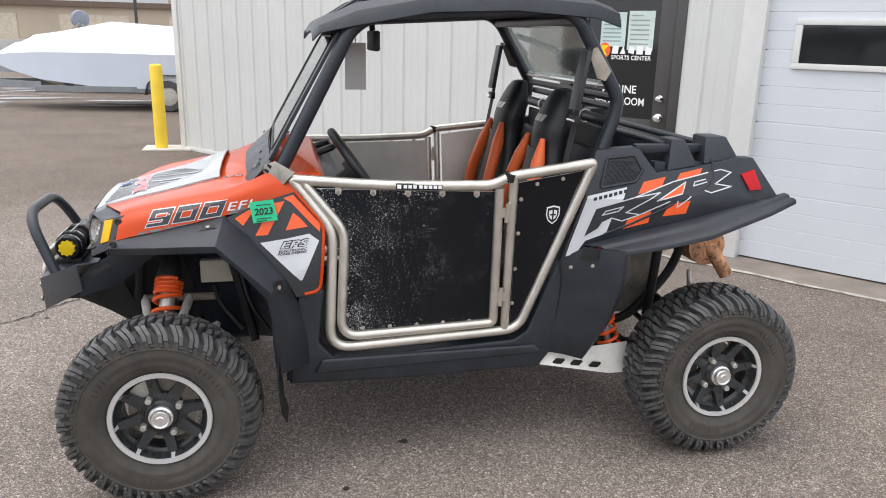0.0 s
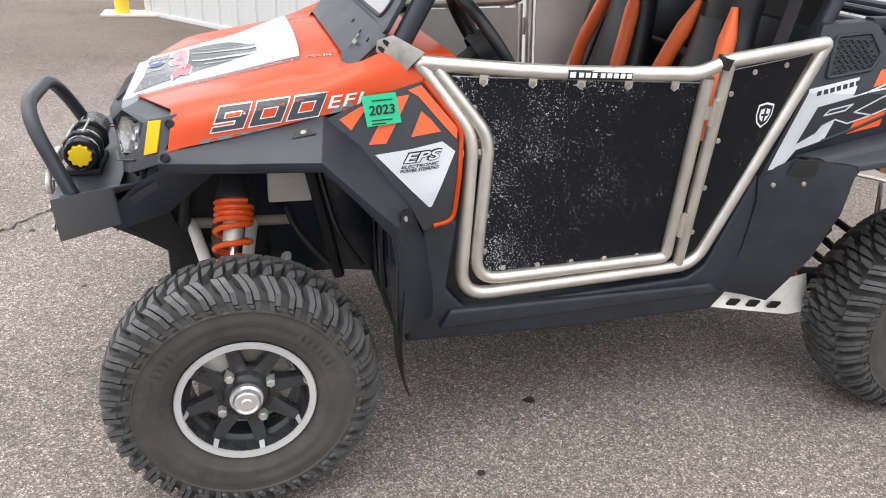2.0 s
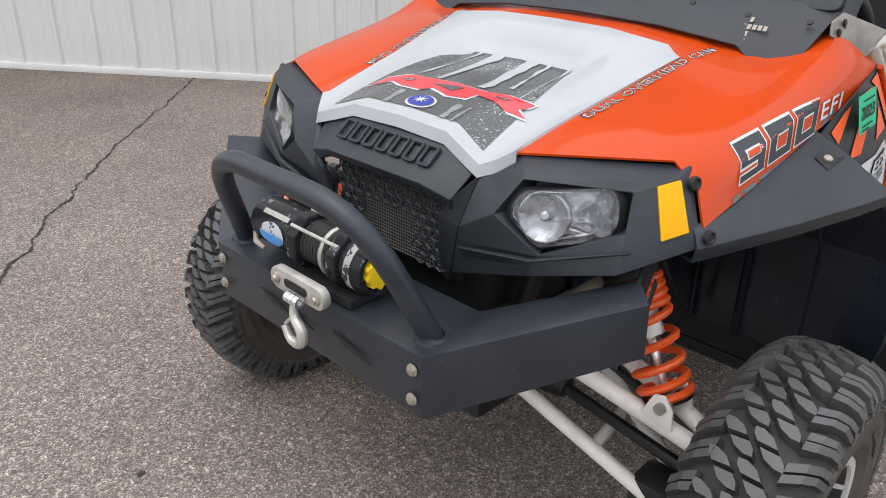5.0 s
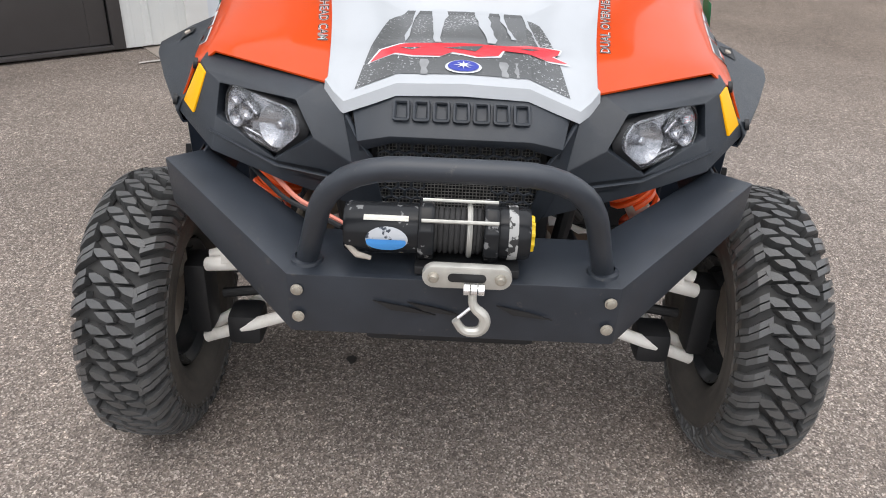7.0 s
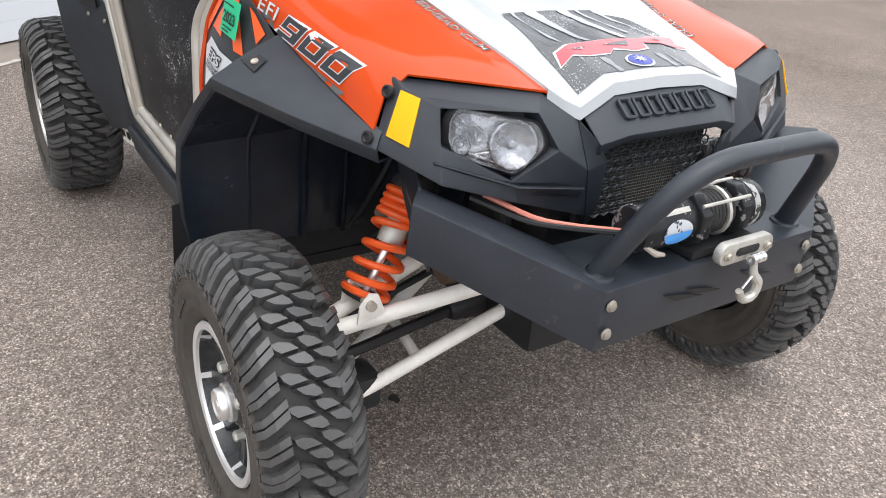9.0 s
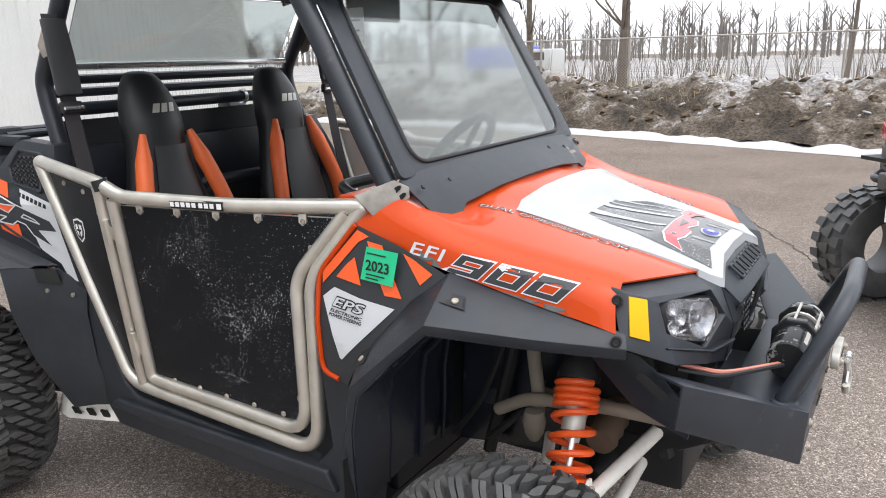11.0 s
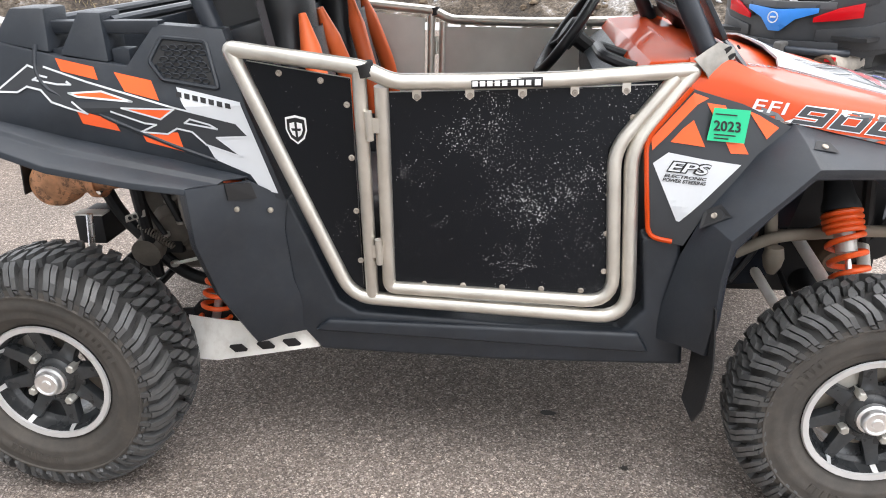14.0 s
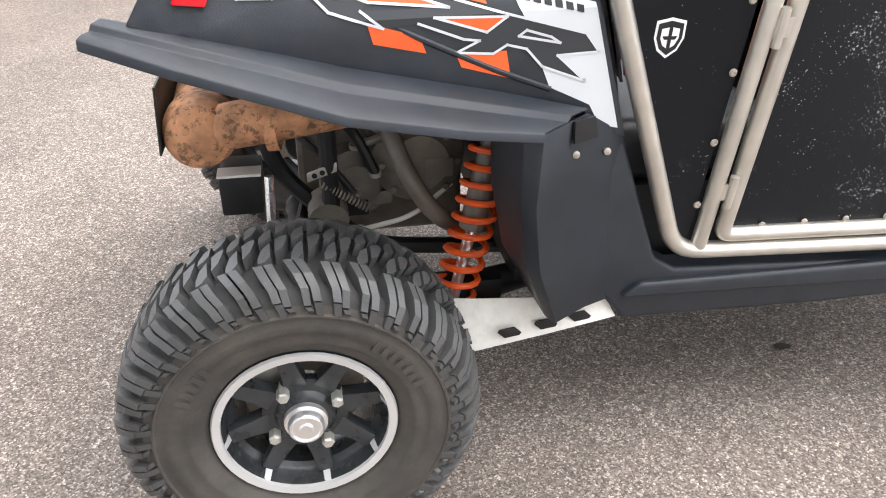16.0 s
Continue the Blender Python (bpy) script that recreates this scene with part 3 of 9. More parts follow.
def wander(a, c, steps, jitter, seed):
    rnd = random.Random(seed)
    a, c = Vector(a), Vector(c)
    d = (c - a)
    nrm = Vector((-d.y, d.x, 0)).normalized()
    off = 0
    out = []
    for i in range(steps + 1):
        off = off * 0.8 + rnd.uniform(-jitter, jitter)
        out.append(a + d * i / steps + nrm * off)
    return out


def ribbon(bm, pts, w, z, seed, low=0.3):
    rnd = random.Random(seed)
    pts = [Vector(p) for p in pts]
    row = []
    for i, p in enumerate(pts):
        d = (pts[min(i + 1, len(pts) - 1)] - pts[max(i - 1, 0)]).normalized()
        nrm = Vector((-d.y, d.x, 0)) * w * rnd.uniform(low, 1) / 2
        row.append((p + nrm + Vector((0, 0, z)), p - nrm + Vector((0, 0, z))))
    return sheet(bm, row)


bm = bmesh.new()
ribbon(bm, wander(on_wall(6.95, 0.345, 0), on_wall(11.6, 0.365, 0), 100, 0.012, 3), 0.06, 0.0095, 4)
tagged(part("salt_seam", bm, SALT, smooth=0, base=(3.5, 1, 0)), "crumbly pale seam between asphalt and concrete", "seam", kind="structure")
for i, (a, c) in enumerate((((1.95, 4.62, 0), (0.33, 2.90, 0)), ((0.33, 2.90, 0), (-0.53, 1.82, 0)), ((-0.53, 1.82, 0), (-1.02, 1.18, 0)), ((-1.02, 1.18, 0), (-1.9, 0.35, 0)), ((0.95, -5.7, 0), (0.59, -4.94, 0)), ((0.59, -4.94, 0), (-0.15, -3.6, 0)))):
    bm = bmesh.new()
    ribbon(bm, wander(a, c, 50, 0.012, 10 + i), 0.016, 0.0042, 20 + i, 0.2)
    tagged(part("crack", bm, CRACK, smooth=0, base=a), "thin dark wandering crack in the asphalt", "crack", "cracks in the asphalt", kind="structure")
STAIN = paint("oily_spot", (0.030, 0.026, 0.023), 0.6)
for i, (x, y, r) in enumerate(((0.871, -0.508, 0.020), (0.62, -0.80, 0.014), (0.751, 0.373, 0.024), (0.193, 0.275, 0.02), (0.55, 0.62, 0.012), (-0.9, 1.15, 0.016), (-0.6, 0.55, 0.012))):
    rnd = random.Random(50 + i)
    ring = [(x + r * rnd.uniform(0.5, 1.3) * math.cos(a * 0.52), y + r * rnd.uniform(0.4, 1.1) * math.sin(a * 0.52), 0.0044) for a in range(12)]
    bm = bmesh.new()
    bm.faces.new([bm.verts.new(q) for q in ring])
    tagged(part("stain", bm, STAIN, smooth=0, base=(x, y, 0)), "small dark oily spot on the asphalt", "stain", "spots on the asphalt", kind="structure")

bollard = thing("bollard", (-1.19, 7.70, 0), "yellow painted steel bollard on a concrete pad", "bollard")
part("post", lathe(bmesh.new(), [(0.082, 0), (0.082, 1.085), (0.078, 1.10), (0.05, 1.115), (0, 1.12)], 28, Matrix.Translation((-1.19, 7.70, 0.02))), YELLOWPAINT, bollard)
part("pad", bevel(boxed((-1.42, 7.50, 0), (-0.78, 7.95, 0.025)), 0.008), CONCRETE, bollard, "rough pale concrete pad")


# ---- far side: boats on trailers, far building, lamp post, kerb snow ----
def boat_on_trailer(place, turn, scale=1.0, wrapped=True):
    mt = Matrix.Translation(place) @ Matrix.Rotation(turn, 4, "Z") @ Matrix.Scale(scale, 4)
    m = mt @ Matrix.Translation((0, 0, -0.31))
    boat = thing("boat", place, "shrink-wrapped motor boat in white and pale blue on trailer" if wrapped else "white open motor boat with a folded grey canopy", "boat", "boats in the yard")
    # hull: stations from bow (x 0) to stern (x 6.5)
    stations = ((0.0, 0.04, 1.30, 1.36), (0.5, 0.42, 1.02, 1.46), (1.2, 0.75, 0.80, 1.50), (2.4, 1.05, 0.64, 1.52), (4.2, 1.15, 0.58, 1.50), (6.5, 1.12, 0.58, 1.46))
    rows = []
    for x, w, keel, top in stations:
        chine = keel + (top - keel) * 0.30
        rows.append([(x, -w, top), (x, -w * 0.97, chine + 0.12), (x, -w * 0.86, chine), (x, 0, keel), (x, w * 0.86, chine), (x, w * 0.97, chine + 0.12), (x, w, top)])
    bm = sheet(bmesh.new(), rows)
    bm.faces.new([v for v in bm.verts if abs(v.co.x - 6.5) < 1e-4])
    bmesh.ops.transform(bm, matrix=m, verts=bm.verts[:])
    part("hull", bm, HULL, boat, "grey hull", 50)
    if wrapped:
        rows, low = [], []
        for x, w, keel, top in ((-0.05, 0.06, 1.27, 1.36), *stations[1:]):
            ridge = top + (0.02 if x < 0.1 else 0.46 - 0.10 * abs(x - 2.9) + (0.12 if 2 < x < 4.5 else 0))
            k2 = keel + (top - keel) * 0.20
            rows.append([(x, -w * 1.02, top), (x, -w * 0.6, top + (ridge - top) * 0.62), (x, 0, ridge), (x, w * 0.6, top + (ridge - top) * 0.62), (x, w * 1.02, top)])
            low.append(((x, -w * 1.03, top + 0.005), (x, -w * 1.01, k2)))
        bm = sheet(bmesh.new(), rows)
        bmesh.ops.transform(bm, matrix=m, verts=bm.verts[:])
        part("cover", bm, COVER, boat, "taut white wrap", 60)
        bm = sheet(bmesh.new(), low)
        sheet(bm, [[(q[0], -q[1], q[2]) for q in r] for r in low])
        bmesh.ops.transform(bm, matrix=m, verts=bm.verts[:])
        part("cover_skirt", thicken(bm, 0.01), COVERLOW, boat, "pale blue wrap", 60)
    else:
        bm = bmesh.new()
        sheet(bm, [[(1.6, -0.8, 1.2), (1.6, 0.8, 1.2)], [(2.2, -0.7, 1.62), (2.2, 0.7, 1.62)]])
        bmesh.ops.transform(bm, matrix=m, verts=bm.verts[:])
        part("windscreen", thicken(bm, 0.02), DARKGLASS, boat)
        bm = tubed([(2.9, -0.9, 1.2), (3.5, -0.85, 2.1), (3.5, 0.85, 2.1), (2.9, 0.9, 1.2)], 0.03, 8)
        tube(bm, [(3.9, -0.9, 1.2), (3.5, -0.85, 2.0), (3.5, 0.85, 2.0), (3.9, 0.9, 1.2)], 0.03, 8)
        bmesh.ops.transform(bm, matrix=m, verts=bm.verts[:])
        part("canopy_bow", bm, GREYSTEEL, boat)
        bm = bmesh.new()
        lathe(bm, [(0.0, -0.9), (0.22, -0.85), (0.26, 0), (0.22, 0.85), (0, 0.9)], 12, Matrix.Translation((3.5, 0, 2.12)) @ Matrix.Rotation(radians(90), 4, "X"))
        bmesh.ops.transform(bm, matrix=m, verts=bm.verts[:])
        part("folded_canopy", bm, paint("grey_canvas", (0.24, 0.255, 0.3), 0.9), boat)
    m = mt
    trailer = thing("boat_trailer", place, "grey steel boat trailer with black wheels", "trailer", "boat trailers")
    bm = bmesh.new()
    for y in (-0.72, 0.72):
        box(bm, (1.2, y * 1.5 - 0.04, 0.40), (6.3, y * 1.5 + 0.04, 0.52))
        prism(bm, [(1.2, y - 0.04, 0.44), (1.2, y + 0.04, 0.44), (1.2, y + 0.04, 0.58), (1.2, y - 0.04, 0.58)], (-1.6, -y * 0.93, 0))
    for x in (1.6, 3.2, 4.8, 6.2):
        box(bm, (x, -0.72, 0.46), (x + 0.08, 0.72, 0.54))
    box(bm, (-1.0, -0.05, 0.44), (0.2, 0.05, 0.56))
    bmesh.ops.transform(bm, matrix=m, verts=bm.verts[:])
    part("chassis", bm, paint("grey_trailer_paint", (0.24, 0.255, 0.27), 0.4), trailer)
    bm = tubed([(-0.65, 0.1, 0.1), (-0.65, 0.1, 0.95)], 0.035, 8)
    lathe(bm, [(0, -0.05), (0.1, -0.05), (0.1, 0.05), (0, 0.05)], 14, Matrix.Translation((-0.65, 0.1, 0.1)) @ Matrix.Rotation(radians(90), 4, "X"))
    bmesh.ops.transform(bm, matrix=m, verts=bm.verts[:])
    part("jack", bm, DARK, trailer)
    for x in (3.9, 4.75):
        for y in (-1.12, 1.12):
            w = Matrix.Translation((x, y, 0.33)) @ Matrix.Rotation(radians(90), 4, "X")
            bm = lathe(bmesh.new(), [(0.20, -0.1), (0.31, -0.1), (0.33, -0.06), (0.33, 0.06), (0.31, 0.1), (0.20, 0.1)], 24, m @ w, closed=True)
            wheel = part("wheel", bm, RUBBER, trailer)
            bm = lathe(bmesh.new(), [(0, -0.06), (0.08, -0.07), (0.2, -0.05), (0.2, 0.05), (0.08, 0.07), (0, 0.06)], 18, m @ w)
            part("rim", bm, CASTGREY if x < 4 else RIMBLACK, wheel)
    for y in (-1.12, 1.12):
        bm = bmesh.new()
        sheet(bm, [[(3.48 + 0.845 - 0.90 * math.cos(a * math.pi / 8), y + dy, 0.36 + 0.42 * min(1, 1.5 * math.sin(a * math.pi / 8))) for dy in (-0.14, 0.14)] for a in range(9)])
        bmesh.ops.transform(bm, matrix=m, verts=bm.verts[:])
        part("mudguard", thicken(bm, 0.015), RIMBLACK, trailer)


boat_on_trailer((-5.25, 14.1, 0), radians(-4), 0.92)
boat_on_trailer((-8.6, 20.5, 0), radians(15), 1.0, wrapped=False)
boat_on_trailer((-6.2, 18.6, 0), radians(-2), 1.0)

far = thing("far_building", (-20, 60, 0), "long low tan workshop with brown eaves far off", "building", kind="structure")
part("wall", boxed((-60, 62, 0), (10, 80, 3.1)), TAN, far)
part("roof", boxed((-61, 61.6, 3.1), (11, 81, 3.5)), paint("brown_eaves", (0.15, 0.105, 0.0825), 0.7), far)
for x in (-24, -16, -8):
    part("shutter", boxed((x, 61.93, 0), (x + 5, 62.02, 2.5)), paint("beige_shutter", (0.6, 0.525, 0.42), 0.7), far)
bm = bmesh.new()
box(bm, (-60, 82, 0), (60, 100, 7.5))
hall = tagged(part("far_hall", bm, FARWHITE, base=(0, 90, 0)), "pale metal hall beyond the tan workshop", "building", kind="structure")
part("roof_fan", lathe(bmesh.new(), [(0, 0), (1.4, 0), (1.5, 0.3), (1.5, 1.2), (1.2, 1.5), (0, 1.6)], 16, Matrix.Translation((-7.5, 70, 3.5))), GREYSTEEL, far)
for x, y in ((-7.6, 45.0), (-5.0, 72.0)):
    lamp = thing("lamp_post", (x, y, 0), "tall dark steel yard lamp post", "lamp post")
    part("pole", tubed([(x, y, 0), (x, y, 7.5)], 0.09, 8), DOORFRAME, lamp)
    part("lamp_head", boxed((x - 0.5, y - 0.2, 7.5), (x + 0.5, y + 0.2, 7.7), 0.03), DOORFRAME, lamp)

rnd = random.Random(8)
bm = bmesh.new()
for i in range(70):
    x = rnd.uniform(-16, 2.5)
    y = 14.3 + rnd.uniform(-0.5, 6) - 0.1 * x * 0
    a, c = rnd.uniform(0.3, 1.3), rnd.uniform(0.05, 0.22)
    bm.faces.new([bm.verts.new((x + a * rnd.uniform(0.7, 1.2) * math.cos(q * 0.628), y + c * rnd.uniform(0.6, 1.3) * math.sin(q * 0.628), 0.005 + 0.0001 * i)) for q in range(10)])
tagged(part("snow_patches", bm, SNOW, smooth=0, base=(-5, 15, 0)), "thin patches of old snow and ice", "snow", kind="stuff")


# ---- the road side: snow berm, fence, bare scrub, far field ----
def bank_shift(x):
    """The bank runs aslant to the yard: how far it stands off at x."""
    return max(-1.3, min(3.4, -0.33 * (x - 2.6)))


def berm_height(x, y):
    y = y - bank_shift(x)
    v = Vector((x, y, 0))
    ridge = max(0.0, 1 - ((y + 12.6 + 0.35 * noise.noise(v * 0.35)) / 2.05) ** 2)
    h = ridge * (0.82 + 0.30 * noise.noise(v * 0.55))
    h += ridge ** 0.5 * (0.20 * noise.noise(v * 1.9) + 0.11 * noise.noise(v * 4.6) + 0.07 * noise.noise(v * 9.0) + 0.04 * noise.noise(v * 19.0))
    return max(0.012, h) if ridge > 0 else 0.012


def berm_material():
    m, n, l, b = nodes_of("dirty_snow_and_turf")
    tc = n.new("ShaderNodeTexCoord")
    a = n.new("ShaderNodeTexNoise")
    a.inputs["Scale"].default_value, a.inputs["Detail"].default_value, a.inputs["Roughness"].default_value = 0.85, 12, 0.74
    l.new(tc.outputs["Object"], a.inputs["Vector"])
    r = n.new("ShaderNodeValToRGB")
    e = r.color_ramp.elements
    e[0].position, e[0].color = 0.35, (0.035, 0.027, 0.020, 1)
    e[1].position, e[1].color = 0.60, (0.40, 0.39, 0.39, 1)
    for pos, c in ((0.43, (0.082, 0.063, 0.045, 1)), (0.485, (0.150, 0.123, 0.098, 1)), (0.53, (0.29, 0.268, 0.25, 1))):
        x = e.new(pos)
        x.color = c
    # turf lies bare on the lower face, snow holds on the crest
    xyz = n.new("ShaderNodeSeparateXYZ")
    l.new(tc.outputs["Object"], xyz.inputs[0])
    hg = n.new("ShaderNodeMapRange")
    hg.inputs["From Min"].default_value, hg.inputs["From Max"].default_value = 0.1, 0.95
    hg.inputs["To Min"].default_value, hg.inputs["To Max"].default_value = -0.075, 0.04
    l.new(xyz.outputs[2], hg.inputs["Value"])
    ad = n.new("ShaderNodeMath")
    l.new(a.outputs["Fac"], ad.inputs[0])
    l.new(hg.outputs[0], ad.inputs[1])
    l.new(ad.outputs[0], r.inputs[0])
    f = n.new("ShaderNodeTexNoise")
    f.inputs["Scale"].default_value, f.inputs["Detail"].default_value = 22, 8
    l.new(tc.outputs["Object"], f.inputs["Vector"])
    fr = n.new("ShaderNodeMapRange")
    fr.inputs["From Min"].default_value, fr.inputs["From Max"].default_value = 0.3, 0.7
    fr.inputs["To Min"].default_value, fr.inputs["To Max"].default_value = 0.4, 1.5
    l.new(f.outputs["Fac"], fr.inputs["Value"])
    mu = n.new("ShaderNodeMix")
    mu.data_type, mu.blend_type = "RGBA", "MULTIPLY"
    mu.inputs["Factor"].default_value = 1
    l.new(r.outputs[0], mu.inputs["A"])
    l.new(fr.outputs[0], mu.inputs["B"])
    l.new(mu.outputs["Result"], b.inputs["Base Color"])
    b.inputs["Roughness"].default_value = 0.9
    bp = n.new("ShaderNodeBump")
    bp.inputs["Strength"].default_value, bp.inputs["Distance"].default_value = 0.8, 0.06
    l.new(f.outputs["Fac"], bp.inputs["Height"])
    l.new(bp.outputs[0], b.inputs["Normal"])
    return m


bm = bmesh.new()
nx, ny = 640, 80
rows = []
for j in range(ny + 1):
    row = []
    for i in range(nx + 1):
        x = -22 + 34.5 * i / nx
        y = -10.5 - 4.4 * j / ny + bank_shift(x)
        row.append((x, y, berm_height(x, y)))
    rows.append(row)
sheet(bm, rows)
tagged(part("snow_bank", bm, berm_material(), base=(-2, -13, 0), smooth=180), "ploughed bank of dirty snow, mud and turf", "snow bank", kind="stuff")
# clean snow along the foot and lumps on the bank
bm = bmesh.new()
rows = []
for i in range(360):
    x = -20 + 32 * i / 359
    w = 0.20 + 0.26 * noise.noise(Vector((x * 0.8, 3, 0))) + 0.14 * noise.noise(Vector((x * 3.1, 8, 0)))
    rows.append([(x, bank_shift(x) - 10.62 - 0.45 * (k / 5 - 1) + (w - 0.25) * k / 5, max(0.004, (0.075 + 0.07 * noise.noise(Vector((x * 2.3, k * 0.9, 5)))) * math.sin(math.pi * (0.12 + 0.86 * (1 - k / 5)))) if k < 5 else 0.003) for k in range(6)])
tagged(part("snow_edge", sheet(bm, rows), SNOWCLEAN, base=(-2, -10.5, 0), smooth=180), "uneven strip of clean snow along the bank's foot", "snow", kind="stuff")
rnd = random.Random(21)
bm = bmesh.new()
for i in range(120):
    x = rnd.uniform(-15, 12)
    y = -10.68 + rnd.uniform(-0.35, 0.20) + bank_shift(x)
    a, c = rnd.uniform(0.2, 0.7), rnd.uniform(0.05, 0.16)
    bmesh.ops.create_icosphere(bm, subdivisions=1, radius=1, matrix=Matrix.Translation((x, y, 0.0)) @ Matrix.Diagonal((a, c, 0.03 + 0.05 * rnd.random(), 1)))
for i in range(520):
    x = rnd.uniform(-15, 12)
    y = rnd.uniform(-13.5, -11.0) + bank_shift(x)
    a = rnd.uniform(0.012, 0.05)
    bmesh.ops.create_icosphere(bm, subdivisions=1, radius=1, matrix=Matrix.Translation((x, y, berm_height(x, y) + a * 0.15)) @ Matrix.Diagonal((a * 1.4, a, a * 0.6, 1)))
for v in bm.verts:
    v.co += Vector((noise.noise(v.co * 6), noise.noise(v.co * 7 + Vector((9, 0, 0))), noise.noise(v.co * 6 + Vector((0, 9, 0))))) * 0.05
tagged(part("snow_lumps", bm, SNOW, base=(-2, -13, 0), smooth=180), "grainy old snow lumps on the bank", "snow", kind="stuff")
# clods and dead grass
rnd = random.Random(31)
bm = bmesh.new()
for i in range(700):
    x = rnd.uniform(-15, 12)
    y = rnd.uniform(-13.5, -10.8) + bank_shift(x)
    a = rnd.uniform(0.015, 0.07)
    bmesh.ops.create_icosphere(bm, subdivisions=1, radius=1, matrix=Matrix.Translation((x, y, berm_height(x, y) + a * 0.2)) @ Matrix.Diagonal((a * 1.3, a, a * 0.8, 1)))
for v in bm.verts:
    v.co += Vector((noise.noise(v.co * 9), noise.noise(v.co * 9 + Vector((9, 0, 0))), noise.noise(v.co * 9 + Vector((0, 9, 0))))) * 0.06
MUD = paint("wet_brown_turf", (0.1125, 0.0825, 0.054), 0.95, vary=0.5, scale=9, bump=0.8, bscale=40)
tagged(part("turf_clods", bm, MUD, base=(-2, -13, 0)), "brown clods of turf and mud on the bank", "turf", kind="stuff")
STRAW = paint("dead_grass", (0.45, 0.3525, 0.195), 0.9, vary=0.3, scale=3)
verts, faces = [], []
for i in range(9000):
    x = rnd.uniform(-15, 12)
    y = rnd.uniform(-17.5, -10.8)
    if y > -14.6:
        y += bank_shift(x)
    if y > -14.6 and noise.noise(Vector((x, y, 3)) * 0.9) < 0.12:
        continue
    z = berm_height(x, y) if y > -14.8 else 0.02
    hgt = rnd.uniform(0.05, 0.16) if y > -14.6 else rnd.uniform(0.1, 0.4)
    dx, dy = rnd.uniform(-0.12, 0.12), rnd.uniform(-0.08, 0.08)
    k = len(verts)
    verts += [(x - 0.006, y, z - 0.01), (x + 0.006, y, z - 0.01), (x + dx, y + dy, z + hgt)]
    faces.append((k, k + 1, k + 2))
me = bpy.data.meshes.new("dead_grass")
me.from_pydata(verts, [], faces)
me.materials.append(STRAW)
tagged(new("dead_grass", me), "dry straw-coloured grass on and behind the bank", "grass", kind="stuff")
# verge behind the bank
VERGE = paint("winter_verge", (0.285, 0.2475, 0.18), 0.95, vary=0.4, scale=0.8, dirt=0.7, dcol=(0.495, 0.4875, 0.48), bump=0.5, bscale=30)
bm = boxed((-60, -60, -0.3), (80, -15.2, 0.016))
tagged(part("verge", bm, VERGE, smooth=0, base=(0, -30, 0)), "pale dead grass verge with snow patches", "grass verge", kind="structure")
bm = boxed((-120, -140, -0.3), (140, -34, 0.04))
tagged(part("snow_field", bm, paint("far_snow_field", (0.36, 0.3525, 0.3525), 0.9, vary=0.35, scale=0.25, dirt=0.85, dcol=(0.225, 0.2025, 0.1725)), smooth=0, base=(0, -60, 0)), "snow-covered field far beyond the fence", "field", kind="structure")

# chain-link fence
fence = thing("fence", (4, -17.2, 0), "rusty grey chain-link fence behind the bank", "fence", kind="structure")
GALV = paint("galvanised_wire", (0.39, 0.36, 0.33), 0.6, metal=0.5, vary=0.2)
for i in range(11):
    x = -4.0 + 2.4 * i
    part("post", tubed([(x, -17.2, 0), (x, -17.2, 1.75)], 0.03, 8), GALV, fence)
verts, faces = [], []
for sgn in (1, -1):
    x = -6.0
    while x < 21.5:
        a = Vector((x, -17.2 + 0.004 * sgn, 0.03))
        c = Vector((x + sgn * 1.62, -17.2 + 0.004 * sgn, 1.68))
        d = Vector((0.0045, 0, 0))
        k = len(verts)
        verts += [tuple(a - d), tuple(a + d), tuple(c + d), tuple(c - d)]
        faces.append((k, k + 1, k + 2, k + 3))
        x += 0.075
me = bpy.data.meshes.new("wire_mesh")
me.from_pydata([Vector(v) - Vector((4, -17.2, 0)) for v in verts], [], faces)
me.materials.append(GALV)
wires = new("wire_mesh", me)
wires.parent = fence
part("rail", tubed([(-4.1, -17.2, 1.72), (20.1, -17.2, 1.72)], 0.02, 8), GALV, fence)

# bare trees and scrub
BARK = paint("bare_bark", (0.1275, 0.105, 0.087), 0.95, vary=0.3, scale=6, bump=0.6, bscale=60)


